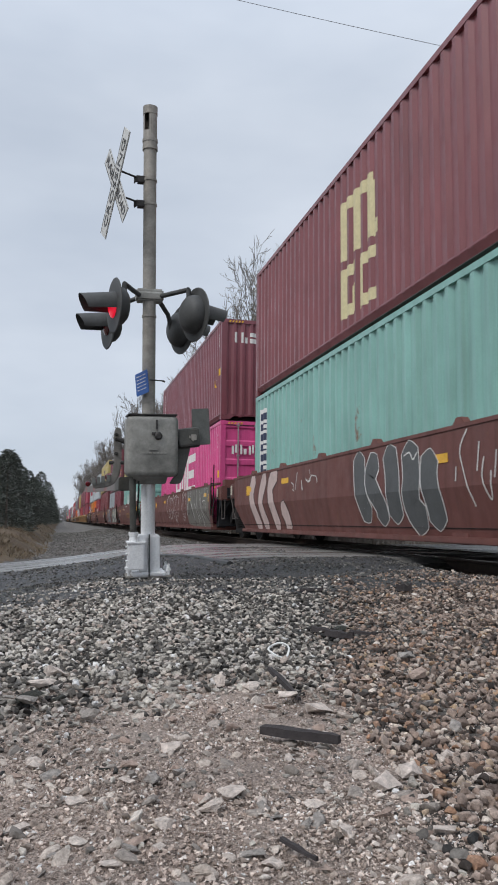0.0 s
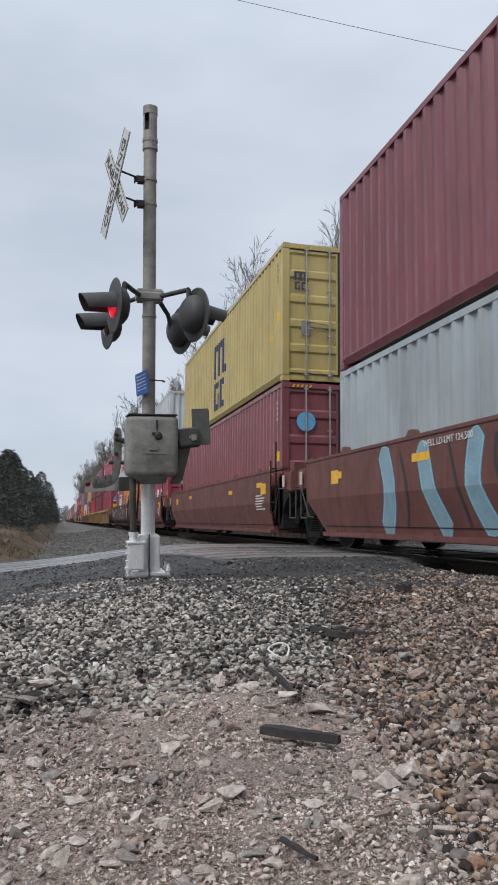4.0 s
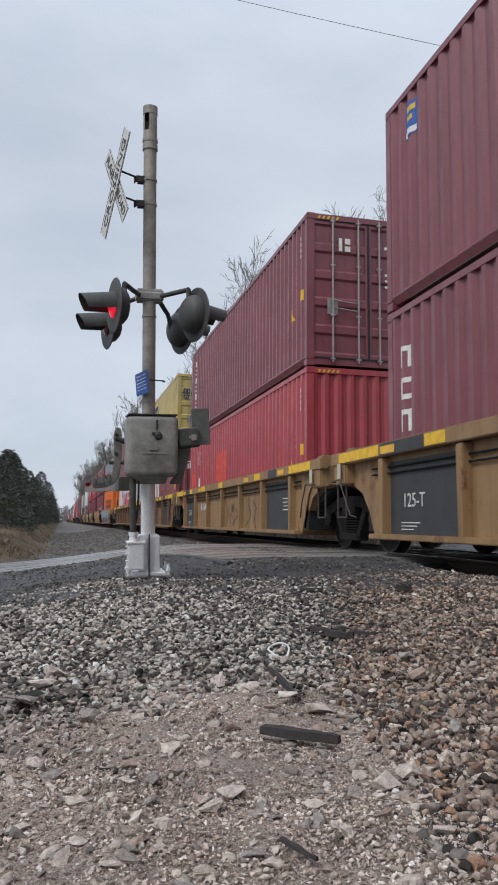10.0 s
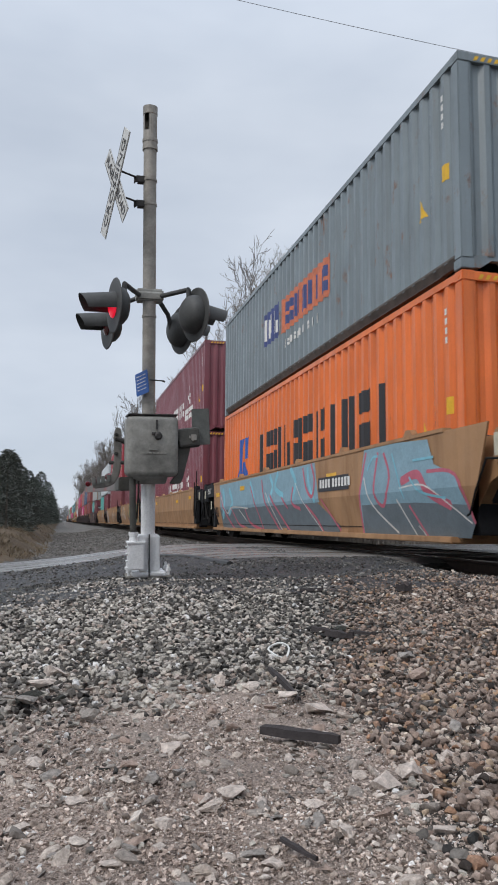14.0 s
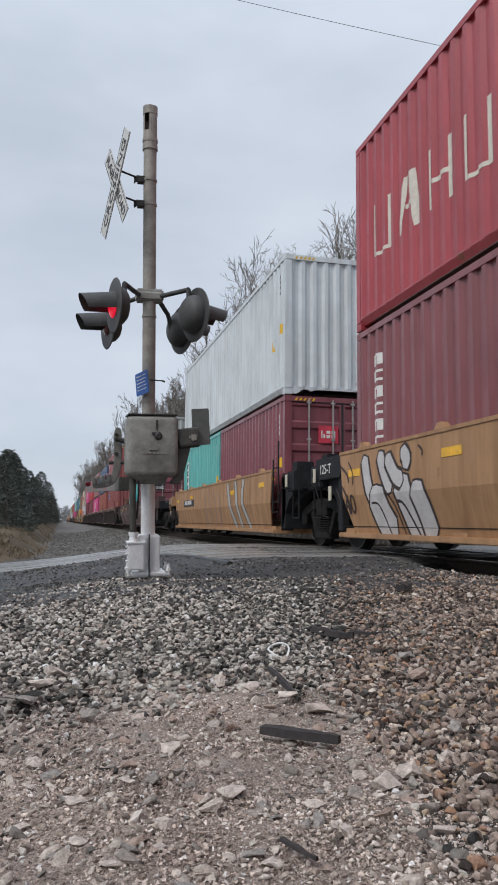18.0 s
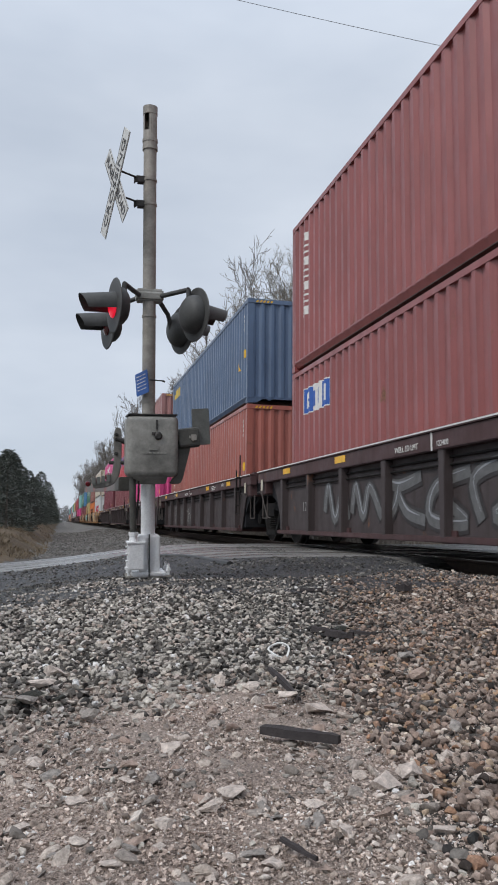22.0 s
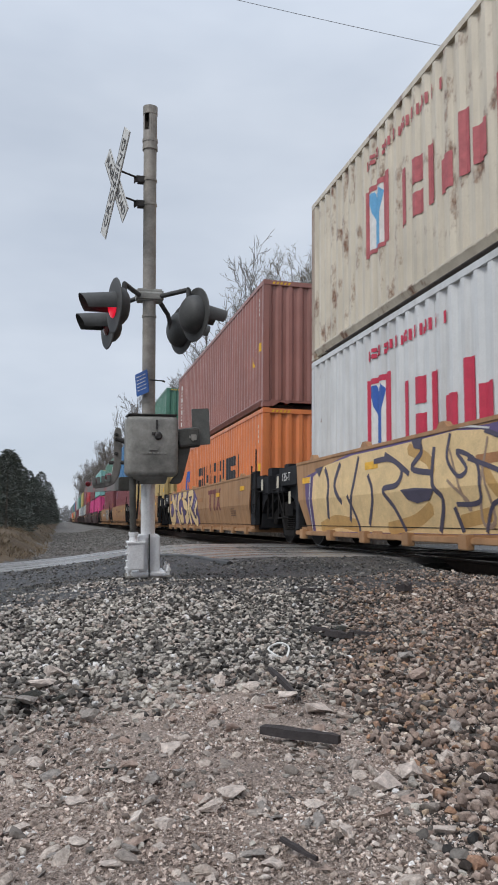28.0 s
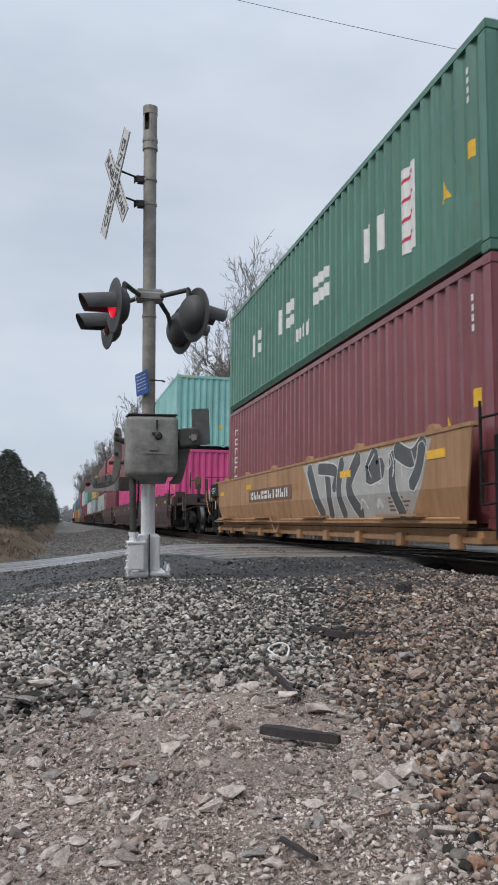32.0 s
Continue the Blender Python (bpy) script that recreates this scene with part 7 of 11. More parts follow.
def patch(car, mat, *pts):
    """A flat field of spray paint."""
    SPRAYED.setdefault(car.name, (car, []))[1].append((mat, [list(pts)]))


def spray(car, mat, width, *pts, edge=None, rim=0.05):
    """One curved stroke of spray paint, outlined where it has an edge."""
    way = smooth_line(list(pts))
    if edge:
        a, b = way[0], way[-1]
        ends = [blob_end(a, way[1], width / 2 + rim), blob_end(b, way[-2], width / 2 + rim)]
        SPRAYED.setdefault(car.name, (car, []))[1].append((edge, strip(way, width + 2 * rim) + ends))
    ends = [blob_end(way[0], way[1], width / 2), blob_end(way[-1], way[-2], width / 2)] if width > 0.1 else []
    SPRAYED.setdefault(car.name, (car, []))[1].append((mat, strip(way, width) + ends))


def blob_end(p, q, r):
    """A half-round end to a stroke that comes from q to p."""
    a = math.atan2(p[1] - q[1], p[0] - q[0])
    return [(p[0] + 0.6 * r * math.cos(a + t) if abs(t) < 1.5 else p[0] + r * math.cos(a + t), p[1] + (0.6 if abs(t) < 1.5 else 1.0) * r * math.sin(a + t)) for t in (-1.5708, -0.8, 0.0, 0.8, 1.5708)]


def spray_all():
    """Lay every car's coats of paint on its side sheet, one mesh a colour, each coat a hair over the last."""
    for car, coats in SPRAYED.values():
        by_mat = {}
        base = -HW if car.name in BENT else -HW + 0.124
        for k, (mat, polys) in enumerate(coats):
            V, F = by_mat.setdefault(mat.name, (mat, [], []))[1:]
            for j, poly in enumerate(polys):
                poly = [(u, min(TOP - 0.012, max(BOT + 0.045, w))) for u, w in poly]
                flip = [(w, u) for u, w in poly]
                for lo, hi in ((-9, FOLD), (FOLD, 9)):
                    piece = clip_strip(flip, lo, hi)
                    if len(piece) > 2:
                        b = len(V)
                        V += [(base - 0.002 - 0.0003 * k - 0.00003 * (j % 8) + (fold_in(w) if base == -HW else 0), -u, w) for w, u in piece]
                        F.append(tuple(range(b, b + len(piece))))
        for mat, V, F in by_mat.values():
            me = bpy.data.meshes.new("graffiti")
            me.from_pydata(V, [], F)
            me.materials.append(mat)
            part("graffiti", me, None, car, "spray-painted strokes")["kind"] = "stuff"


# ---- painted emblems and words: words of firms are groups of plain bars ----
def word(u0, u1, w0, w1, n, seed=0, gap=0.28, slant=0.0):
    wid = (u1 - u0) / (n * (1 + gap) - gap)
    return word_bars(u0, w0, w1 - w0, n, wid, gap, seed, slant)


def round_block(u, w, rx, ry, hole=0.0, n=20):
    if hole:
        out = []
        for k in range(n):
            a, b = 6.2832 * k / n, 6.2832 * (k + 1) / n
            out.append([(u + rx * math.cos(a), w + ry * math.sin(a)), (u + rx * math.cos(b), w + ry * math.sin(b)), (u + rx * hole * math.cos(b), w + ry * hole * math.sin(b)), (u + rx * hole * math.cos(a), w + ry * hole * math.sin(a))])
        return out
    return [[(u + rx * math.cos(6.2832 * k / n), w + ry * math.sin(6.2832 * k / n)) for k in range(n)]]


def arch_emblem(u, w, s):
    """Three arched posts over a row of two rounded hooks."""
    polys = [quad(u, u + 0.26 * s, w, w + 0.85 * s), quad(u + 0.52 * s, u + 0.80 * s, w, w + 0.85 * s), quad(u + 1.06 * s, u + 1.34 * s, w, w + 0.85 * s), quad(u, u + 1.30 * s, w + 0.78 * s, w + 0.98 * s), quad(u + 1.30 * s, u + 1.52 * s, w - 0.02 * s, w + 0.2 * s)]
    for k in (0, 1):
        a = u + 0.05 * s + k * 0.72 * s
        for q in ((a, a + 0.6 * s, w - 0.32 * s, w - 0.14 * s), (a, a + 0.2 * s, w - 0.8 * s, w - 0.3 * s), (a, a + 0.6 * s, w - 0.95 * s, w - 0.77 * s)):
            polys.append(quad(*q))
        polys.append(quad(a + (0.42 if k == 0 else 0.0) * s, a + (0.6 if k == 0 else 0.18) * s, w - 0.80 * s, w - 0.5 * s))
    return polys


def square_emblem(u, w, s):
    """A framed square with a forked blue post: returns white ground, red frame, blue fork."""
    white = [quad(u, u + s, w, w + 1.25 * s)]
    red = [quad(u, u + 0.10 * s, w, w + 1.25 * s), quad(u + 0.9 * s, u + s, w, w + 1.25 * s), quad(u + 0.10 * s, u + 0.9 * s, w + 1.15 * s, w + 1.25 * s), quad(u + 0.10 * s, u + 0.9 * s, w, w + 0.08 * s), quad(u + 0.72 * s, u + 0.9 * s, w + 0.08 * s, w + 1.15 * s)]
    blue = [quad(u + 0.38 * s, u + 0.62 * s, w + 0.08 * s, w + 0.7 * s), [(u + 0.12 * s, w + 1.12 * s), (u + 0.38 * s, w + 0.6 * s), (u + 0.62 * s, w + 0.6 * s), (u + 0.36 * s, w + 1.12 * s)], [(u + 0.38 * s, w + 0.6 * s), (u + 0.62 * s, w + 0.6 * s), (u + 0.72 * s, w + 1.0 * s), (u + 0.6 * s, w + 1.12 * s)]]
    return white, red, blue


def fork_firm(dw=0.0, faded=None):
    """Red words, forked emblem and a thin line of writing along the top."""
    red = faded or ink_red
    a, b, c = square_emblem(2.32, 1.03 + dw, 0.82)
    return [("side", "emblem_ground", ink_white, a), ("side", "emblem_fork", ink_sky if faded else ink_blue, c), ("side", "emblem_frame", red, b),
            ("side", "firm_word", red, word(3.5, 6.4, 1.05 + dw, 1.82 + dw, 4, 3)), ("side", "firm_word", red, word(6.95, 9.9, 1.05 + dw, 1.82 + dw, 4, 8)),
            ("side", "fine_writing", red, word(2.35, 4.65, 2.38 + dw * 0.3, 2.53 + dw * 0.3, 13, 5, 0.5))]


def swan_emblem(u, w, s):
    """A leaning blue double sail."""
    return [[(u, w), (u + 0.42 * s, w), (u + 0.62 * s, w + s), (u + 0.22 * s, w + s)], [(u + 0.50 * s, w), (u + 1.0 * s, w), (u + 0.80 * s, w + 0.42 * s), (u + 0.58 * s, w + 0.42 * s)], [(u + 0.64 * s, w + 0.46 * s), (u + 1.0 * s, w + 0.5 * s), (u + 1.15 * s, w + s), (u + 0.72 * s, w + s)]]


def sail_firm(u, w0, w1, end, dark=None):
    return [("side", "emblem", ink_blue, swan_emblem(u, w0 - 0.05, (w1 - w0) * 1.15)), ("side", "firm_word", dark or ink_black, word(u + 2.0, end, w0, w1, 11, 12, 0.3))]


def flag_sign(where, u, w, s=0.34):
    return [(where, "sign_ground", ink_blue, [quad(u, u + s, w, w + 1.35 * s)]), (where, "sign_flag", ink_gold, [[(u + 0.2 * s, w + 0.85 * s), (u + 0.85 * s, w + 1.0 * s), (u + 0.85 * s, w + 1.22 * s), (u + 0.2 * s, w + 1.1 * s)], [(u + 0.2 * s, w + 0.5 * s), (u + 0.7 * s, w + 0.62 * s), (u + 0.7 * s, w + 0.82 * s), (u + 0.2 * s, w + 0.72 * s)]]),
            (where, "sign_foot", ink_white, [quad(u + 0.05 * s, u + 0.95 * s, w + 0.06 * s, w + 0.3 * s)])]


def column(u, w0, w1, n, size, mat=None):
    step = (w1 - w0) / n
    polys = []
    for k in range(n):
        b = w1 - (k + 1) * step
        polys += [quad(u, u + size, b + step * 0.62, b + step * 0.78), quad(u, u + size * 0.3, b + step * 0.1, b + step * 0.62)] + ([quad(u, u + size, b + step * 0.1, b + step * 0.26)] if k % 2 else [quad(u + size * 0.6, u + size, b + step * 0.1, b + step * 0.62)])
    return ("side", "letter_column", mat or ink_white, polys)


def big_three(u0, u1, w0, w1):
    """Three very large white block groups."""
    s = (u1 - u0) / 3.35
    h = w1 - w0
    p = []
    for a in (u0,):
        p += [quad(a, a + 0.28 * s, w0, w1), quad(a + 0.72 * s, a + s, w0, w1), quad(a + 0.28 * s, a + 0.72 * s, w1 - 0.2 * h, w1), quad(a + 0.28 * s, a + 0.72 * s, w0, w0 + 0.2 * h)]
    a = u0 + 1.18 * s
    p += [quad(a, a + 0.26 * s, w0, w1), quad(a + 0.74 * s, a + s, w0, w1), quad(a + 0.39 * s, a + 0.61 * s, w0 + 0.1 * h, w1 - 0.1 * h)]
    a = u0 + 2.35 * s
    p += [quad(a, a + s, w1 - 0.2 * h, w1), quad(a, a + 0.85 * s, w0 + 0.4 * h, w0 + 0.6 * h), quad(a, a + s, w0, w0 + 0.2 * h)]
    return ("side", "firm_word", ink_white, p)


def roofed_word(where, u0, u1, w0, w1):
    h = w1 - w0
    return (where, "firm_word", ink_white, word(u0, u1, w0, w0 + h * 0.72, 3, 2, 0.06) + [[(u0, w0 + 0.80 * h), (u1, w0 + 0.84 * h), (u1, w0 + 0.92 * h), (u0, w0 + 0.92 * h)], [(u0 + (u1 - u0) * 0.55, w0 + 0.92 * h), (u0 + (u1 - u0) * 0.63, w0 + 0.92 * h), (u0 + (u1 - u0) * 0.68, w0 + h), (u0 + (u1 - u0) * 0.6, w0 + h)]])


def spaced_four(w0, w1):
    """Four wide-set white block groups and a tall white panel with small red arcs."""
    items = [("side", "firm_word", ink_white, word(2.3, 3.1, w0, w1, 1, 21) + word(4.45, 5.4, w0, w1, 1, 3) + word(6.6, 7.45, w0, w1, 1, 7) + word(8.95, 9.75, w0, w1, 1, 14)),
             ("side", "fine_writing", ink_white, word(5.4, 6.5, w0 - 0.42, w0 - 0.17, 5, 6)), ("side", "panel", ink_white, [quad(10.2, 10.62, 0.65, 1.82)]),
             ("side", "panel_arcs", ink_red, [[(10.26, 0.8 + 0.27 * k), (10.56, 0.86 + 0.27 * k), (10.56, 0.91 + 0.27 * k), (10.26, 0.85 + 0.27 * k)] for k in range(4)])]
    return items


def soldier(u, w0, w1, n, seed):
    return ("side", "firm_word", ink_white, word(u[0], u[1], w0, w1, n, seed, 0.35))


def thin_word(u0, u1, w0, w1, n):
    """Tall thin bars in pairs, joined by a slim tie, for words that are not spelt out."""
    step, h = (u1 - u0) / n, w1 - w0
    polys = []
    for k in range(n):
        u = u0 + step * k
        lean = (0.0, 0.16, 0.0, 0.0, 0.0, 0.0, 0.0)[k % 7] * step
        polys += [quad(u + 0.08 * step, u + 0.17 * step, w0, w1, lean), quad(u + 0.60 * step - lean * 0.2, u + 0.76 * step, w0, w1, -lean), quad(u + 0.18 * step + lean * 0.5, u + 0.60 * step - lean * 0.5, w0 + (0.42 if k % 3 else 0.0) * h, w0 + (0.50 if k % 3 else 0.07) * h)]
    return polys


ink_cream_pale = plain("pale_cream_marking", (0.62, 0.58, 0.50), 0.6, 0, 0.12, 12)
red_south = [("side", "firm_word", ink_cream_pale, thin_word(0.45, 6.3, 0.95, 1.72, 7)),
             ("side", "bird_emblem", ink_cream_pale, [[(6.7, 0.72), (7.1, 0.72), (8.9, 1.75), (8.5, 1.75)], [(6.6, 1.65), (7.2, 1.70), (7.9, 1.2), (7.6, 1.05)], [(7.7, 1.05), (8.0, 1.2), (9.1, 0.75), (8.4, 0.72)]]),
             ("side", "firm_word", ink_cream_pale, thin_word(9.3, 11.4, 1.0, 1.72, 3)), ("side", "small_mark", ink_cream_pale, [quad(10.9, 11.6, 2.38, 2.5), quad(11.2, 11.32, 2.1, 2.38)])]
tex_end = [("end", "firm_word", ink_white, word(0.22, 0.92, 2.22, 2.52, 3, 9))]
star_firm = [("side", "star_marks", ink_white, [quad(9.0 + a, 9.14 + a, 1.45 + b, 1.6 + b) for a, b in ((0, 0.2), (0.35, 0.3), (0.2, 0), (0.5, 0.05), (0.05, -0.2), (0.45, -0.18))] + word(8.5, 10.2, 0.75, 1.15, 2, 4)), ("side", "firm_word", ink_white, word(4.4, 8.2, 1.0, 1.5, 6, 9)),
             ("end", "star_marks", ink_white, [quad(0.70, 0.78, 2.35, 2.45), quad(0.88, 0.96, 2.35, 2.45), quad(0.79, 0.87, 2.22, 2.32)] + word(0.68, 0.98, 1.75, 2.1, 1, 3))]
LOGOS = {
    (0, "up", 0): [("side", "emblem", ink_cream, arch_emblem(5.2, 1.32, 1.0))],
    (0, "low", 0): [("side", "label_panel", ink_white, [quad(0.25, 0.8, 1.1, 2.55)]), column(0.35, 1.15, 2.5, 6, 0.34, ink_navy)],
    (1, "up", 0): tex_end + [column(0.5, 0.9, 2.6, 7, 0.14)],
    (1, "low", 0): [big_three(4.14, 8.2, 1.0, 2.33), ("end", "firm_word", ink_white, word(0.22, 0.9, 1.95, 2.22, 3, 6))],
    (2, "up", 0): [("side", "emblem", ink_navy, arch_emblem(5.26, 1.30, 1.0)), ("end", "sign", ink_yellow, [quad(0.3, 0.68, 2.1, 2.3)])],
    (2, "low", 0): [soldier((2.85, 9.3), 0.95, 1.8, 11, 17), column(0.48, 1.1, 2.5, 4, 0.36), ("end", "sign", ink_white, [quad(0.16, 0.5, 2.15, 2.44)]), ("end", "sign_mark", ink_blue, word(0.2, 0.46, 2.22, 2.38, 2, 6))],
    (3, "low", 1): [("end", "sign", ink_white, [quad(0.35, 0.95, 1.86, 2.02)]), ("end", "sign_mark", plain("teal_marking", (0.05, 0.3, 0.3), 0.6), word(0.4, 0.9, 1.89, 1.99, 5, 3))],
    (4, "up", 0): [("side", "emblem", ink_navy, arch_emblem(5.26, 1.30, 1.0)), ("end", "emblem", ink_navy, arch_emblem(0.14, 2.1, 0.2))],
    (4, "low", 0): [("end", "round_sign", ink_sky, round_block(0.4, 2.1, 0.2, 0.2))],
    (5, "up", 0): fork_firm() + [("end", "emblem_frame", ink_red, square_emblem(1.35, 2.1, 0.36)[1])],
    (5, "low", 0): sail_firm(0.25, 1.05, 1.7, 5.7),
    (5, "low", 1): [("side", "firm_word", ink_white, word(1.2, 4.4, 0.95, 1.5, 5, 2)), ("end", "firm_word", ink_white, word(0.45, 0.95, 1.62, 1.76, 5, 2))],
    (6, "up", 0): fork_firm() + [("end", "emblem_frame", ink_red, square_emblem(0.14, 2.1, 0.36)[1]), ("end", "emblem_fork", ink_blue, square_emblem(0.14, 2.1, 0.36)[2])],
    (6, "low", 0): [roofed_word("side", 1.9, 4.2, 1.1, 2.05), ("side", "fine_writing", ink_white, word(0.15, 1.15, 2.1, 2.3, 3, 8))],
    (6, "low", 1): sail_firm(0.35, 1.1, 1.75, 5.7),
    (7, "up", 0): [("side", "firm_word", ink_white, word(0.15, 1.35, 1.85, 2.4, 3, 5)), ("end", "firm_word", ink_white, word(0.06, 0.45, 1.95, 2.2, 3, 5)), ("end", "warning_triangle", ink_yellow, [[(0.6, 1.15), (0.8, 1.15), (0.7, 1.35)]])],
    (7, "low", 0): flag_sign("side", 0.3, 2.1) + flag_sign("end", 0.1, 1.82) + [("end", "sign", ink_yellow, [quad(0.1, 0.44, 1.3, 1.58)])],
    (3, "up", 0): [("end", "warning_sign", ink_yellow, [[(0.98, 2.08), (1.20, 2.08), (1.09, 2.27)]]), ("end", "small_sign", ink_white, [quad(0.27, 0.50, 1.66, 1.96)])],
    (8, "up", 0): [("end", "sign", ink_yellow, [quad(0.26, 0.52, 2.25, 2.65)])] + flag_sign("side", 0.42, 2.2),
    (8, "low", 0): tex_end + [column(0.22, 1.2, 2.45, 3, 0.3)],
    (9, "up", 0): [column(0.4, 0.9, 2.55, 6, 0.26), ("end", "small_sign", ink_white, word(0.52, 0.75, 2.2, 2.45, 1, 3))],
    (9, "low", 0): [("side", "firm_word", ink_white, word(1.37, 1.68, 1.85, 2.3, 1, 3) + word(1.3, 1.6, 1.0, 1.45, 1, 6)), ("side", "old_patch", plain("fresh_red_patch", (0.55, 0.07, 0.05), 0.5), [quad(0.25, 0.8, 0.9, 1.7), quad(4.2, 5.6, 0.9, 2.0)])],
    (10, "up", 0): [("side", "emblem", ink_navy, arch_emblem(4.9, 1.55, 1.0)), ("end", "emblem", ink_navy, arch_emblem(0.12, 2.1, 0.22))],
    (10, "low", 0): [roofed_word("side", 4.2, 7.3, 1.05, 2.3), ("side", "fine_writing", ink_white, word(0.15, 1.0, 2.15, 2.4, 3, 8)), roofed_word("end", 0.33, 0.95, 2.1, 2.42)],
    (11, "low", 0): fork_firm(0.12) + [("end", "emblem_frame", ink_red, square_emblem(0.46, 2.1, 0.36)[1]), ("end", "emblem_fork", ink_blue, square_emblem(0.46, 2.1, 0.36)[2])],
    (12, "up", 0): [("side", "blue_block", plain("dark_blue_block", (0.05, 0.07, 0.2), 0.6), [quad(3.75, 5.05, 1.0, 1.72)]), ("side", "firm_word", ink_white, word(3.85, 4.95, 1.12, 1.6, 3, 11)), ("side", "orange_block", plain("faded_orange_block", (0.55, 0.16, 0.08), 0.6), [quad(5.18, 8.1, 0.98, 1.68)]),
                    ("side", "firm_word", plain("dark_blue_block", (0.05, 0.07, 0.2), 0.6), word(5.4, 7.9, 1.1, 1.55, 7, 4)), ("side", "fine_writing", ink_white, word(5.4, 7.5, 0.66, 0.8, 9, 4, 0.5)), ("end", "banner", ink_white, [quad(0.57, 2.12, 2.28, 2.42)])],
    (12, "low", 0): sail_firm(1.45, 1.15, 2.0, 10.4),
    (13, "up", 0): star_firm, (13, "low", 0): star_firm,
    (14, "up", 0): red_south, (15, "up", 0): red_south + [("end", "white_patch", ink_white, [quad(0.95, 1.6, 1.1, 1.48)])],
    (14, "low", 0): flag_sign("side", 0.6, 2.1),
    (15, "low", 0): [column(0.42, 1.1, 2.5, 6, 0.28)],
    (16, "low", 0): [("side", "label_panel", ink_white, [quad(0.5, 0.92, 1.1, 2.12)]), column(0.57, 1.13, 2.1, 4, 0.28, ink_navy)],
    (16, "low", 1): [("end", "sign", plain("red_sign", (0.55, 0.04, 0.07), 0.5), [quad(0.6, 1.02, 1.65, 2.0)]), ("end", "sign_mark", ink_white, word(0.66, 0.96, 1.75, 1.9, 3, 5))],
    (17, "up", 0): [("side", "faint_word", ink_black, word(0.45, 2.4, 1.95, 2.1, 6, 7))],
    (17, "low", 0): [("side", "label_panel", ink_white, [quad(0.3, 0.8, 0.95, 2.1)]), column(0.4, 1.0, 2.05, 4, 0.3, ink_navy), ("side", "repaint", plain("fresh_teal", (0.06, 0.34, 0.36), 0.4), [[(1.3, 0.72), (5.05, 0.72), (5.1, 1.2), (4.95, 1.62), (4.3, 1.70), (3.5, 1.64), (2.6, 1.72), (1.9, 1.66), (1.35, 1.58)]])],
    (17, "low", 1): [("side", "sign", ink_black, [quad(0.4, 1.6, 1.62, 2.28)]), ("side", "sign_light", ink_white, word(0.5, 1.4, 1.7, 1.95, 4, 3)), ("side", "sign_beam", ink_gold, [[(0.7, 2.0), (1.55, 2.0), (1.55, 2.2), (0.8, 2.08)]]), ("end", "sign", ink_black, [quad(0.05, 0.5, 1.58, 1.92)]), ("end", "sign_light", ink_white, word(0.1, 0.46, 1.63, 1.76, 5, 3))],
    (18, "up", 0): [column(0.42, 0.95, 2.6, 7, 0.3)],
    (18, "low", 0): [("side", "sign_ground", ink_white, [quad(0.56, 1.95, 2.02, 2.5)]), ("side", "sign_blocks", ink_blue, [quad(0.6, 0.98, 2.04, 2.48), quad(1.5, 1.9, 2.04, 2.48)] + word(1.08, 1.42, 2.1, 2.42, 1, 6)), ("side", "sign_light", ink_white, word(0.68, 0.9, 2.12, 2.4, 1, 3) + word(1.6, 1.82, 2.12, 2.4, 1, 9))],
    (19, "up", 0): [("side", "firm_word", ink_gold, word(0.15, 1.7, 1.95, 2.28, 5, 10))],
    (19, "low", 0): [column(0.52, 1.05, 2.5, 6, 0.32)],
    (20, "up", 0): [column(0.66, 1.1, 2.6, 6, 0.2)],
    (20, "low", 0): [big_three(3.85, 7.95, 1.0, 2.4)],
    (21, "up", 0): [("side", "firm_word", plain("faded_blue_word", (0.13, 0.17, 0.34), 0.6), word(3.65, 8.1, 1.12, 1.78, 7, 31, 0.3, 0.3))],
    (21, "low", 0): [column(0.5, 1.1, 2.45, 6, 0.24)],
    (22, "up", 0): [big_three(3.9, 7.8, 0.9, 2.1)],
    (22, "low", 0): tex_end,
    (23, "up", 0): fork_firm(0.0, plain("faded_red_marking", (0.42, 0.10, 0.11), 0.6, 0, 0.25, 8)),
    (23, "low", 0): fork_firm(0.06),
    (24, "up", 0): [column(0.5, 0.95, 2.55, 7, 0.18)],
    (24, "low", 0): sail_firm(1.9, 1.1, 1.75, 10.2),
    (25, "up", 0): spaced_four(1.2, 1.75),
    (25, "low", 0): [("side", "emblem", ink_navy, arch_emblem(5.2, 1.25, 1.0))],
    (26, "low", 0): flag_sign("side", 0.56, 1.8),
    (27, "up", 0): spaced_four(1.0, 1.52),
    (27, "low", 0): [column(0.54, 1.05, 2.45, 6, 0.3)],
}


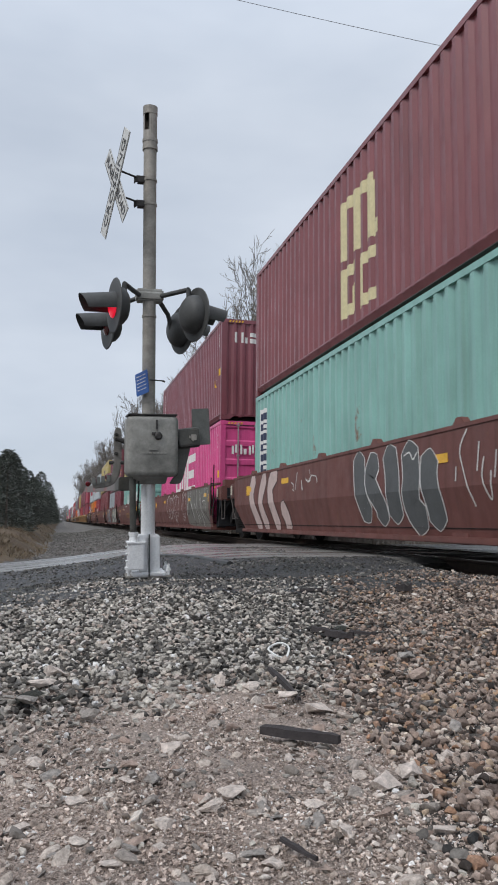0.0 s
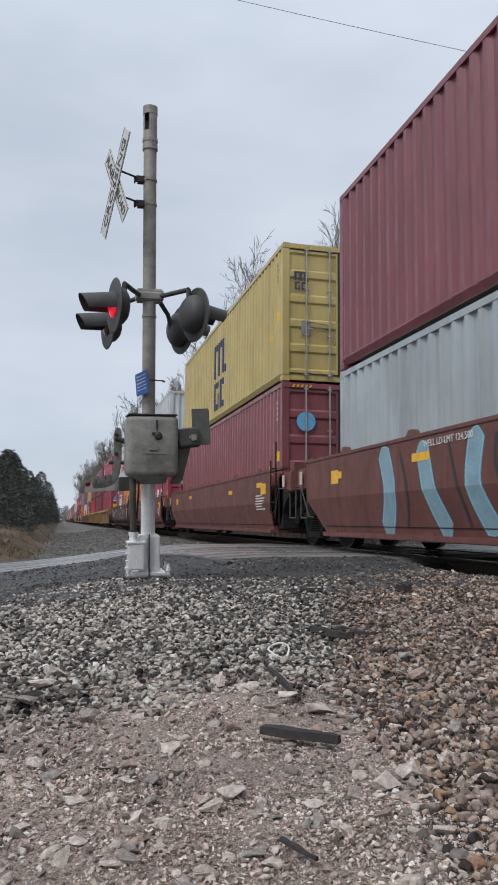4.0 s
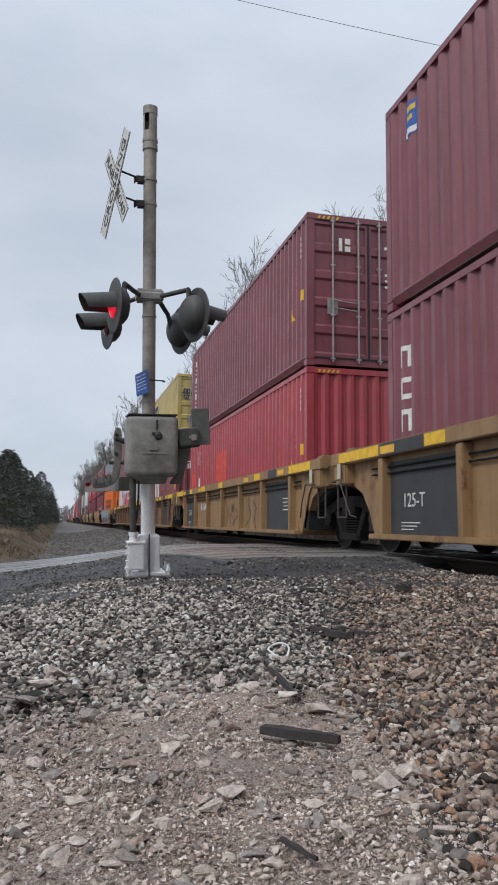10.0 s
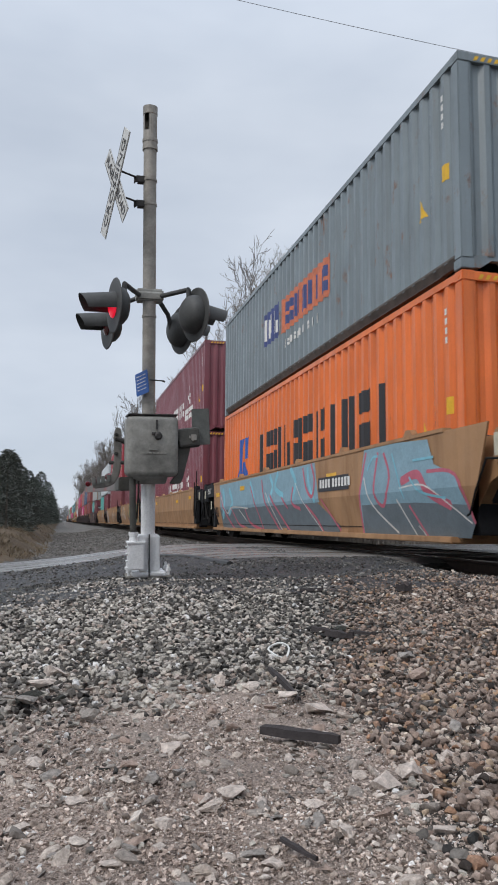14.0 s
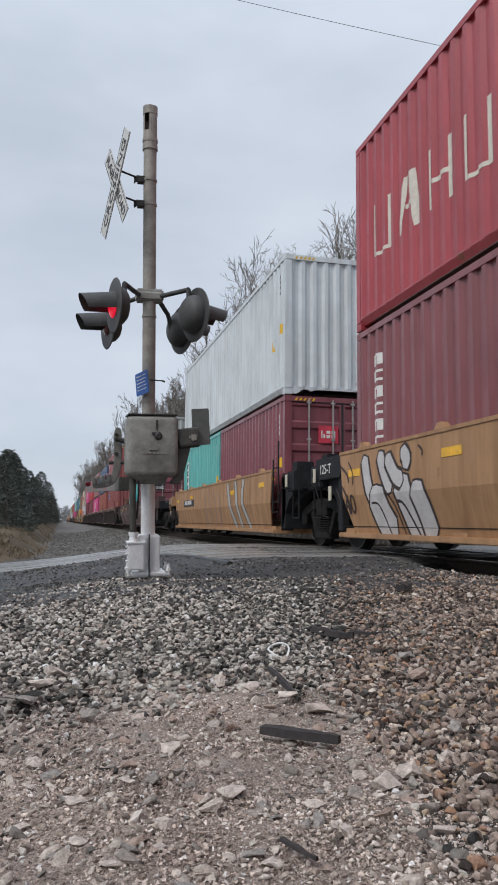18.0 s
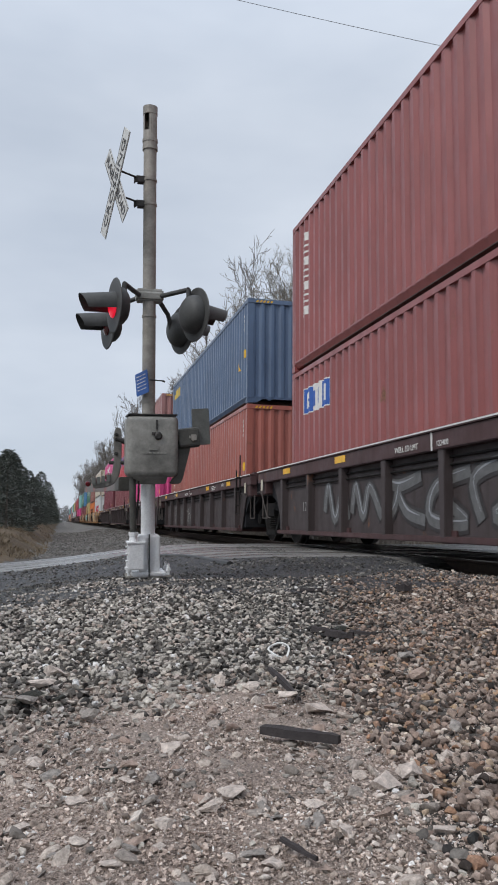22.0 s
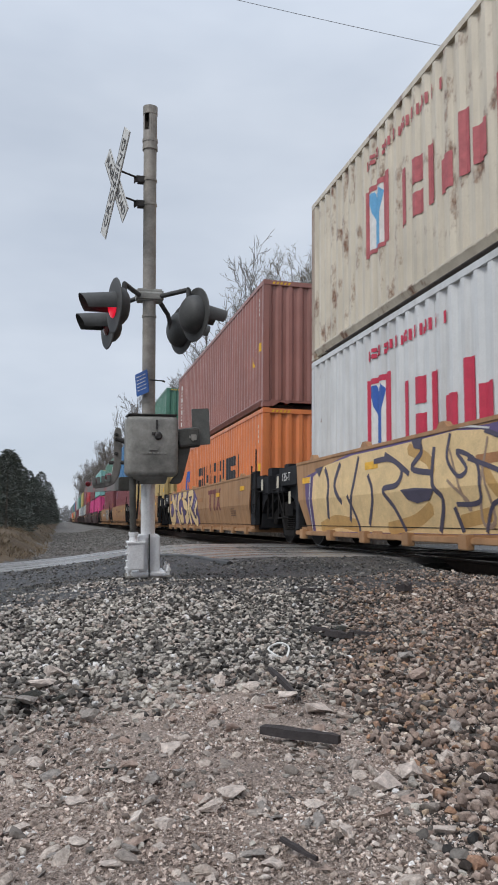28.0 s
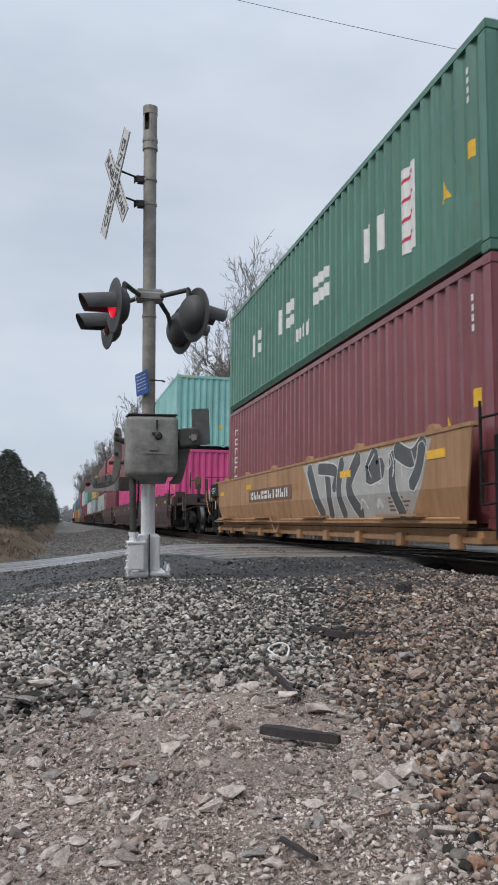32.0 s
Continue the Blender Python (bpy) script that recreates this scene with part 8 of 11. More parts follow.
# ---- the train: near end of each stack (metres along the track at t = 0), car kind, upper and lower containers ----
HC, ST = 2.896, 2.591
TRAIN = [
    # s, car, upper (colour, height, door), lower list rear to front (colour, height, length, door)
    (4.00, "maroon", ("maroon", HC, False), [("mint", HC, 40, False)]),
    (20.29, "maroon", ("dark_maroon", HC, False), [("pink", HC, 40, True)]),
    (40.35, "maroon", ("yellow", HC, False), [("mint", HC, 40, True)]),
    (55.85, "maroon", ("dark_maroon", HC, True), [("light_grey", ST, 20, False), ("dark_maroon", ST, 20, True)]),
    (71.50, "maroon", ("yellow", HC, True), [("maroon", HC, 40, True)]),
    (87.89, "maroon", ("dull_white", HC, False), [("orange", ST, 20, False), ("wine", ST, 20, True)]),
    (103.56, "dark_maroon", ("dull_white", HC, True), [("brick", ST, 20, False), ("amber", ST, 20, True)]),
    (123.95, "yellow", ("rose", HC, True), [("wine", HC, 40, True)]),
    (139.85, "yellow", ("dark_maroon", HC, False), [("dark_maroon", HC, 40, False)]),
    (155.75, "yellow", ("dark_maroon", HC, True), [("red", HC, 40, False)]),
    (171.50, "yellow", ("yellow", HC, True), [("maroon", HC, 40, False)]),
    (187.40, "yellow", ("dark_maroon", HC, False), [("white", HC, 40, False)]),
    (207.53, "tan", ("grey", ST, False), [("orange", HC, 40, False)]),
    (223.10, "tan", ("dark_maroon", HC, False), [("dark_maroon", HC, 40, False)]),
    (239.65, "tan", ("red", HC, False), [("dark_maroon", HC, 40, False)]),
    (255.35, "tan", ("red", HC, False), [("maroon", HC, 40, False)]),
    (271.52, "tan", ("cool_white", HC, False), [("teal", ST, 20, False), ("dark_maroon", ST, 20, True)]),
    (293.55, "dark_maroon", ("pale_grey", ST, False), [("teal", ST, 20, False), ("dark_maroon", ST, 20, True)]),
    (315.80, "dark", ("brick", HC, False), [("brick", HC, 40, False)]),
    (331.85, "dark", ("navy", ST, False), [("coral", HC, 40, False)]),
    (347.80, "dark", ("rust_brown", HC, False), [("pink", HC, 40, False)]),
    (363.60, "dark", ("crimson", HC, False), [("maroon", HC, 40, False)]),
    (379.20, "dark", ("pink", ST, False), [("dark_maroon", HC, 40, False)]),
    (400.45, "tan", ("rusty_white", HC, False), [("white", HC, 40, False)]),
    (416.20, "tan", ("faded_brick", HC, False), [("burnt_orange", ST, 40, False)]),
    (432.15, "tan", ("green", HC, False), [("mustard", HC, 40, False)]),
    (448.25, "tan", ("blue", HC, False), [("maroon", ST, 40, True)]),
    (464.35, "tan", ("green", ST, False), [("maroon", HC, 40, False)]),
    (486.30, "dark_maroon", ("cyan", HC, False), [("pink", HC, 40, False)]),
    (502.50, "dark_maroon", ("maroon", HC, False), [("pink", HC, 40, False)]),
    (518.70, "dark_maroon", ("crimson", HC, False), [("dark_maroon", HC, 40, False)]),
    (534.90, "dark", ("maroon", HC, False), [("pale_grey", HC, 40, False)]),
    (555.00, "dark", ("yellow", HC, False), [("light_grey", HC, 40, False)]),
    (571.20, "dark", ("green", HC, False), [("white", HC, 40, False)]),
    (587.40, "maroon", ("mint", HC, False), [("maroon", HC, 40, False)]),
    (603.60, "maroon", ("dull_white", HC, False), [("dark_maroon", HC, 40, False)]),
    (624.00, "tan", ("brick", HC, False), [("grey", HC, 40, False)]),
    (640.20, "tan", ("blue", HC, False), [("yellow", HC, 40, False)]),
    (656.40, "tan", ("green", HC, False), [("coral", HC, 40, False)]),
    (672.60, "dark", ("maroon", HC, False), [("orange", HC, 40, False)]),
    (693.00, "dark", ("teal", HC, False), [("brick", HC, 40, False)]),
    (709.20, "dark", ("dark_maroon", HC, False), [("white", HC, 40, False)]),
    (725.40, "maroon", ("navy", HC, False), [("maroon", HC, 40, False)]),
]
L40, L20 = 12.45, 6.16
MOVING = []     # (object, its place along the track at t = 0)
CARS, UPPERS, LOWERS = [], [], []
for i, (s, car, up, lows) in enumerate(TRAIN):
    s -= 0.07
    mid = s + L40 / 2
    gap_near = s - (TRAIN[i - 1][0] - 0.07 + L40) if i else 4.0
    gap_rear = TRAIN[i + 1][0] - 0.07 - (s + L40) if i + 1 < len(TRAIN) else 8.0
    nf, rf = gap_near > 5.6, gap_rear > 5.6
    nt = -(L40 / 2 + (2.2 if nf else gap_near / 2))
    rt = L40 / 2 + 2.2 if rf else 0.0
    tail = " with a walkway along its foot" if 25 <= i <= 27 or i == 6 else ""
    far = i > 29
    if i == 17:
        nt, rt = -10.5, 10.5
    c = well_car(car, 8.6 if i == 17 else 6.38, nf and i != 17, rf and i != 17, tail, nt, rt, far, 23 <= i <= 27, i in (10, 11))
    CARS.append(c)
    MOVING.append((c, mid, 0.0))
    z = FLOOR - (0.14 if i == 3 else 0.0)
    lo = []
    for k, (colour, h, size, door) in enumerate(lows):
        L = L40 if size == 40 else L20
        y = mid if size == 40 else (s + L40 - L20 / 2 if k == 0 else s + L20 / 2)
        o = container(L, h, colour, door, LOGOS.get((i, "low", k)), tail=" in the well", far=far)
        MOVING.append((o, y, z))
        lo.append(o)
        top = z + h
    LOWERS.append(lo)
    o = container(L40, up[1], up[0], up[2], LOGOS.get((i, "up", 0)), tail=" stacked on top", far=far)
    MOVING.append((o, mid, top + 0.02))
    UPPERS.append(o)


# ---- paint on the cars: spray-painted pieces, data bars and stencilled words ----
g_cream, g_white, g_black, g_grey, g_sky, g_purple, g_teal, g_brown, g_silver, g_pinkish, g_lime, g_dkgreen = (plain("spray_" + n, c, 0.55, 0, 0.15, 5) for n, c in (
    ("cream", (0.74, 0.535, 0.275)), ("white", (0.62, 0.61, 0.58)), ("black", (0.03, 0.03, 0.035)), ("grey", (0.085, 0.088, 0.088)), ("sky_blue", (0.20, 0.48, 0.58)), ("purple", (0.12, 0.08, 0.20)), ("teal", (0.30, 0.64, 0.62)), ("brown", (0.16, 0.085, 0.05)),
    ("silver", (0.30, 0.31, 0.33)), ("pink_red", (0.50, 0.12, 0.17)), ("yellow_green", (0.50, 0.46, 0.12)), ("dark_green", (0.03, 0.07, 0.04))))


def data_bars(car, u, w, n, width, mat, step=0.055):
    polys = [quad(u, u + width * (0.7 + 0.3 * ((k * 7) % 4) / 3), w - k * step, w - k * step + step * 0.45) for k in range(n)]
    side_marks(car, polys, mat, "writing_bars", "", -HW - 0.005)


INSET = -HW + 0.124     # the sheet between the ribs of the ribbed cars


def inset_marks(car, polys, mat, name="graffiti", label="spray-painted strokes"):
    return side_marks(car, polys, mat, name, label, INSET)


def rib_scrawl(car, u0, u1, mat, seed, n=8, wid=0.06):
    rnd = random.Random(seed)
    polys = []
    for k in range(n):
        u = u0 + (u1 - u0) * k / n
        polys += strip(smooth_line([(u + rnd.uniform(-0.1, 0.3), rnd.uniform(0.32, 0.45)), (u + rnd.uniform(0.0, 0.6), rnd.uniform(0.5, 0.7)), (u + rnd.uniform(-0.2, 0.4), rnd.uniform(0.7, 0.85)), (u + rnd.uniform(-0.1, 0.6), rnd.uniform(0.85, 1.05))]), wid, 0.3)
    inset_marks(car, polys, mat)


spray_black_green, spray_bright_silver, spray_dark_brown, spray_dull_tan, spray_dull_white, spray_dusty_mauve, spray_gold_shade, spray_muddy_purple, spray_pale_green, spray_pale_pink, spray_pale_sky, spray_fold_shade, spray_warm_grey = (plain("spray_" + n, c, 0.6, 0, 0.15, 5) for n, c in (
    ("black_green", (0.012, 0.030, 0.026)), ("bright_silver", (0.50, 0.48, 0.47)), ("dark_brown", (0.035, 0.020, 0.018)), ("dull_tan", (0.34, 0.235, 0.17)), ("dull_white", (0.40, 0.385, 0.36)), ("dusty_mauve", (0.30, 0.20, 0.18)),
    ("gold_shade", (0.52, 0.31, 0.11)), ("muddy_purple", (0.12, 0.065, 0.075)), ("pale_green", (0.47, 0.48, 0.42)), ("pale_pink", (0.52, 0.40, 0.37)), ("pale_sky", (0.221, 0.344, 0.410)), ("slate", (0.13, 0.16, 0.18)), ("warm_grey", (0.155, 0.145, 0.125))))

# maroon cars
scrawl(CARS[0], -2.6, -1.2, 0.95, 1.3, g_white, 7, 6)
car_words(CARS[2], "WELL LD LMT 124,500", -1.2, 1.28, 0.11, ink_white)
side_marks(CARS[2], word_bars(-0.6, 0.62, 0.30, 4, 0.42, 0.35, 4), plain("faded_gold", (0.26, 0.15, 0.05), 0.7), "firm_word", "", -HW - 0.005)
car_words(CARS[3], "WELL LD LMT 124,500", -2.9, 1.28, 0.11, ink_white)
for i in (5, 6):
    car_words(CARS[i], "WELL LD LMT 124,500", -0.4 if i == 5 else 0.3, 1.27, 0.13, ink_white)
    scrawl(CARS[i], -3.6, 3.2, 0.42, 1.0, g_white, 30 + i, 14)
    scrawl(CARS[i], -4.0, -3.0, 0.95, 1.3, g_white, 40 + i, 6)
    data_bars(CARS[i], -6.2, 1.1, 7, 0.8, ink_white, 0.07)
    w = part("walkway", sheet_me(("walkway", 6.25), [(-6.05, 0.42), (6.05, 0.42), (6.05, 0.45), (-6.05, 0.45)], -HW - 0.10, -HW + 0.06), paint("maroon_car_paint", WELL["maroon"]), CARS[i])
    for k in range(5):
        st = part("step_plate", boxes_mesh(("step_plate",), [(-HW - 0.17, -HW - 0.02, -0.55, 0.55, 0.50, 0.525)]), paint("maroon_car_paint", WELL["maroon"]), CARS[i])
        st.location = (0, -5.0 + 2.5 * k, 0)
for i in (0, 1, 2, 3, 4, 5, 6):
    data_bars(CARS[i], 5.2, 0.95, 6, 0.7, ink_white)
    side_marks(CARS[i], [quad(-5.9, -5.6, 1.0, 1.2), quad(5.6, 6.0, 0.98, 1.2)], reflector, "sticker", "", -HW - 0.0045)

# yellow ribbed cars with grey-painted end bays
for i in (7, 8, 9, 10, 11):
    c = CARS[i]
    bay = plain("charcoal_panel", (0.043, 0.043, 0.046), 0.6, 0, 0.2, 4)
    for u0, u1 in ((-5.86, -4.08), (4.08, 5.86))[:1 if i == 7 else 2]:
        inset_marks(c, [quad(u0, u1, 0.26, 1.2)], bay, "painted_panel", "charcoal stencil panel")
    side_marks(c, [quad(-7.38, -5.95, TOP - 0.16, TOP - 0.02), quad(-4.68, -4.2, TOP - 0.16, TOP - 0.02), quad(-2.65, -2.1, TOP - 0.16, TOP - 0.02), quad(-0.2, 0.3, TOP - 0.16, TOP - 0.02), quad(3.5, 4.0, TOP - 0.16, TOP - 0.02), quad(6.0, 7.2, TOP - 0.16, TOP - 0.02)][:-1 if i == 7 else None], plain("bright_yellow_edge", (0.78, 0.46, 0.02), 0.5), "edge_mark", "", -HW - 0.0045)
    side_marks(c, [quad(-5.9, -4.7, TOP - 0.17, TOP - 0.015), quad(4.6, 5.2, TOP - 0.17, TOP - 0.015)][:1 if i == 7 else 2], bay, "edge_mark", "", -HW - 0.005)
    car_words(c, "125-T", -5.5, 0.62, 0.24, ink_white, INSET - 0.006)
    for u in (-5.6, 4.85)[:1 if i == 7 else 2]:
        side_marks(c, [quad(u + 0.4, u + 0.9, 0.86 - 0.07 * k, 0.875 - 0.07 * k) for k in range(4)] if u > 0 else [quad(u + 0.05, u + 0.55 - 0.08 * k, 0.42 - 0.04 * k, 0.432 - 0.04 * k) for k in range(3)], ink_white, "writing_bars", "", INSET - 0.005)
    car_words(c, "40", 0.75, 0.66, 0.30, g_brown, INSET - 0.004)
rib_scrawl(CARS[9], 0.2, 3.6, g_black, 3, 5, 0.03)
rib_scrawl(CARS[11], -5.4, 2.0, g_brown, 5, 12, 0.10)
side_marks(CARS[9], word_bars(-3.3, 0.75, 0.20, 3, 0.22, 0.3, 6), ink_white, "writing_bars", "", INSET - 0.005)

# tan cars
scrawl(CARS[15], -1.2, 0.4, 0.45, 1.2, g_brown, 44, 5, 0.06)
scrawl(CARS[15], 0.8, 2.0, 0.35, 1.35, g_white, 46, 9, 0.03)
scrawl(CARS[15], 2.2, 3.4, 0.6, 1.3, g_white, 48, 9, 0.025)
scrawl(CARS[15], 3.7, 4.9, 0.3, 1.38, g_black, 49, 9, 0.035)
for i in (12, 16):
    side_marks(CARS[i], [quad(-4.4, -2.5, 0.90, 1.10)] if i != 12 else [quad(2.2, 3.5, 0.90, 1.12)], g_black, "number_panel", "black number panel", -HW - 0.0085)
    side_marks(CARS[i], [quad((-4.2 if i != 12 else 2.28) + 0.125 * k + (0.06 if k > 3 else 0), (-4.2 if i != 12 else 2.28) + 0.125 * k + (0.06 if k > 3 else 0) + 0.085, 0.955, 1.085) for k in range(10)], ink_white, "number_bars", "", -HW - 0.0115)
for i in (12, 13, 14, 15, 16):
    car_words(CARS[i], "40", -6.08, 0.55, 0.40, spray_dark_brown)
# dark maroon single car
car_words(CARS[17], "45    48", 4.3, 1.15, 0.15, ink_white)
side_marks(CARS[17], [quad(-7.4, -7.0, 1.24, 1.36)], reflector, "edge_mark", "", -HW - 0.006)
# dark ribbed cars
for i in (18, 19, 20, 21, 22):
    c = CARS[i]
    car_words(c, "WELL LD LMT", -1.1, 1.27, 0.10, ink_white)
    car_words(c, "122400", -0.05, 1.26, 0.09, ink_white)
    side_marks(c, [quad(-0.18, -0.14, 1.22, 1.44)], ink_white, "stencil_line", "", -HW - 0.005)
    car_words(c, "40/20", 4.7, 1.32, 0.10, ink_white)
    car_words(c, "125-T", -5.1, 0.62, 0.22, plain("faded_stencil", (0.30, 0.29, 0.28), 0.6), INSET - 0.004)
    data_bars(c, 3.4, 1.36, 3, 0.5, ink_white, 0.045)
bubble_piece(CARS[18], -4.0, 1.5, 0.32, 1.1, 5, plain("spray_mid_grey", (0.12, 0.12, 0.12), 0.6), plain("spray_soot", (0.035, 0.03, 0.03), 0.6), g_silver, 52, INSET + 0.002, 0.6)
scrawl(CARS[20], -2.9, -1.9, 1.26, 1.42, spray_dull_tan, 55, 7, 0.02)
scrawl(CARS[21], -5.8, -2.0, 1.26, 1.42, g_white, 56, 10, 0.02)
# tan walkway cars
scrawl(CARS[23], -1.2, 5.8, 0.45, 1.3, spray_dull_tan, 62, 14, 0.05)
scrawl(CARS[27], 3.6, 5.0, 0.9, 1.35, g_white, 68, 6)
scrawl(CARS[26], 3.2, 5.6, 0.8, 1.3, plain("spray_olive", (0.24, 0.18, 0.09), 0.6), 69, 8, 0.02)
for i in (24, 25, 26):
    u = {24: 1.45, 25: -2.55, 26: -2.3}[i]
    side_marks(CARS[i], [quad(u, u + 0.56, 1.17, 1.28), quad(u + 0.21, u + 0.36, 0.72, 1.17), quad(u + 0.60, u + 1.12, 1.17, 1.28), quad(u + 0.78, u + 0.93, 0.72, 1.17), [(u + 1.10, 0.72), (u + 1.28, 0.72), (u + 1.68, 1.28), (u + 1.50, 1.28)], [(u + 1.50, 0.72), (u + 1.68, 0.72), (u + 1.50, 0.96), (u + 1.40, 0.86)]], plain("dark_red_stencil", (0.17, 0.045, 0.042), 0.6), "firm_mark", "", -HW - 0.003)
for i in (23, 24, 25, 26, 27):
    data_bars(CARS[i], 4.2, 0.72, 4, 0.6, g_brown, 0.05)
    side_marks(CARS[i], [quad(-0.4, 0.6, 1.0, 1.1)], plain("faint_patch", (0.36, 0.17, 0.07), 0.6), "patch", "", -HW - 0.0042)
car_words(CARS[26], "C", 2.5, 0.95, 0.34, g_brown)
car_words(CARS[26], "40", -5.8, 0.66, 0.28, g_brown)
car_words(CARS[26], "LD LMT 122,500 PER UNIT", 0.1, 1.02, 0.12, g_brown)
side_marks(CARS[27], [quad(-2.9, 0.2, 0.84, 1.10)], g_brown, "number_panel", "", -HW - 0.0045)
side_marks(CARS[27], word_bars(-2.75, 0.89, 0.16, 10, 0.21, 0.32, 3), ink_white, "writing_bars", "", -HW - 0.0065)
for i in (12, 13, 14, 15, 23, 24, 25, 26, 27):
    # black end beam with its stencil over the shared truck
    part("end_beam", boxes_mesh(("end_beam",), [(-HW + 0.012, -HW + 0.20, 6.26, 7.35, 1.09, 1.43), (-HW + 0.05, -HW + 0.16, 6.26, 6.44, 0.30, 1.09)], 0.01), slack_black, CARS[i], "black end beam with white stencil")
    car_words(CARS[i], "125-T", -7.16, 1.18, 0.21, ink_white, -HW + 0.009)
    if i not in (12, 23, 27):
        part("end_frame", boxes_mesh(("end_frame",), [(-HW + 0.012, -HW + 0.12, -6.62, -6.26, 0.36, 1.50), (-HW + 0.03, -HW + 0.12, -7.20, -6.62, 1.12, 1.38)], 0.01), slack_black, CARS[i], "black end frame")
    part("corner_tag", ME[("corner_tag",)], tag_cream, CARS[i], "cream data tag").location = (0.065, 6.80, -0.30)


# outlined pieces, stroke by stroke
patch(CARS[14], g_dkgreen, (3.50, 0.30), (5.10, 0.45), (5.30, 1.10), (4.60, 1.40), (3.50, 1.40))
spray(CARS[14], g_lime, 0.05, (3.60, 0.95), (4.20, 1.25), (4.40, 0.70), (4.90, 0.40))
spray(CARS[14], g_lime, 0.05, (4.60, 1.38), (4.75, 0.95), (5.20, 1.05), (5.05, 0.50))
patch(CARS[25], g_black, (1.60, 0.50), (4.85, 0.50), (4.95, 1.30), (1.60, 1.40))
spray(CARS[25], g_teal, 0.41, (2.55, 1.16), (2.05, 1.02), (2.10, 0.68), (2.60, 0.66), (2.80, 0.92), (2.50, 1.16), edge=g_black, rim=0.05)
spray(CARS[25], g_teal, 0.37, (3.25, 1.18), (3.30, 0.90), (3.30, 0.62), edge=g_black, rim=0.05)
spray(CARS[25], g_teal, 0.32, (3.40, 1.18), (3.95, 1.10), (3.60, 0.92), (4.15, 0.80), (3.60, 0.62), edge=g_black, rim=0.04)
spray(CARS[25], g_teal, 0.29, (4.45, 1.15), (4.55, 0.85), (4.70, 0.62), edge=g_black, rim=0.04)
spray(CARS[25], g_white, 0.03, (1.95, 1.18), (2.40, 1.30), (2.80, 1.15))
spray(CARS[25], spray_gold_shade, 0.10, (2.42, 0.98), (2.45, 0.84))
patch(CARS[24], g_purple, (-1.37, 1.44), (-0.85, 1.40), (-0.25, 1.10), (-0.10, 0.54), (-0.22, 0.34), (-1.35, 0.33))
patch(CARS[24], g_purple, (-5.73, 1.40), (-1.37, 1.41), (-1.35, 0.36), (-6.16, 0.35))
spray(CARS[24], g_cream, 0.30, (-5.46, 1.34), (-4.89, 1.01), (-4.83, 0.68), (-5.46, 0.46), (-6.01, 0.44), edge=g_black, rim=0.04)
spray(CARS[24], g_cream, 0.22, (-5.73, 0.96), (-5.94, 0.70), (-6.04, 0.44), edge=g_black, rim=0.04)
spray(CARS[24], g_cream, 0.26, (-4.50, 1.33), (-4.57, 1.12), (-4.52, 0.91), edge=g_black, rim=0.04)
spray(CARS[24], g_cream, 0.25, (-4.26, 0.67), (-4.10, 0.52), (-4.05, 0.36), edge=g_black, rim=0.04)
spray(CARS[24], g_cream, 0.29, (-3.42, 1.34), (-3.88, 1.23), (-3.99, 0.86), (-3.64, 0.51), (-3.22, 0.58), (-3.24, 0.83), edge=g_black, rim=0.04)
spray(CARS[24], g_cream, 0.29, (-2.30, 1.33), (-2.81, 1.29), (-2.74, 1.04), (-2.18, 0.89), (-2.17, 0.60), (-2.67, 0.46), edge=g_black, rim=0.04)
spray(CARS[24], g_cream, 0.32, (-1.80, 1.28), (-1.76, 0.87), (-1.72, 0.40), edge=g_black, rim=0.04)
spray(CARS[24], g_cream, 0.24, (-1.76, 1.33), (-1.19, 1.34), (-1.05, 1.17), (-1.39, 0.94), edge=g_black, rim=0.04)
spray(CARS[24], g_cream, 0.23, (-1.48, 0.82), (-0.99, 0.47), (-0.63, 0.40), (-0.45, 0.55), edge=g_black, rim=0.04)
spray(CARS[24], g_cream, 0.19, (-0.72, 0.68), (-0.43, 0.91), (-0.28, 0.99), edge=g_black, rim=0.04)
spray(CARS[24], g_white, 0.02, (-0.90, 0.81), (-0.65, 1.03), (-0.45, 1.11), (-0.19, 0.94))
spray(CARS[24], g_white, 0.03, (-4.71, 1.00), (-4.26, 0.81), (-4.15, 0.32))
patch(CARS[25], g_black, (-0.68, 1.38), (1.67, 1.39), (1.63, 0.49), (-0.70, 0.54))
spray(CARS[25], g_teal, 0.33, (0.15, 1.33), (-0.43, 1.31), (-0.47, 1.07), (0.07, 0.92), (0.32, 0.76), (0.06, 0.63), (-0.41, 0.65), edge=g_black, rim=0.05)
spray(CARS[25], g_teal, 0.30, (0.49, 1.33), (0.51, 1.18), (0.54, 1.05), edge=g_black, rim=0.05)
spray(CARS[25], g_teal, 0.20, (0.64, 0.86), (0.77, 0.72), (0.90, 0.55), edge=g_black, rim=0.05)
spray(CARS[25], g_teal, 0.35, (1.47, 1.32), (1.06, 1.24), (0.94, 0.93), (1.19, 0.68), (1.51, 0.62), edge=g_black, rim=0.05)
spray(CARS[25], g_white, 0.02, (-0.28, 1.41), (0.12, 1.38), (0.21, 1.19))
spray(CARS[25], g_white, 0.02, (0.76, 1.16), (0.79, 0.82), (1.03, 0.55))
patch(CARS[25], g_teal, (-0.63, 0.49), (1.63, 0.49), (1.63, 0.35), (-0.28, 0.32))
patch(CARS[27], spray_dull_white, (0.82, 1.37), (5.38, 1.37), (5.11, 0.82), (4.75, 0.49), (1.57, 0.48))
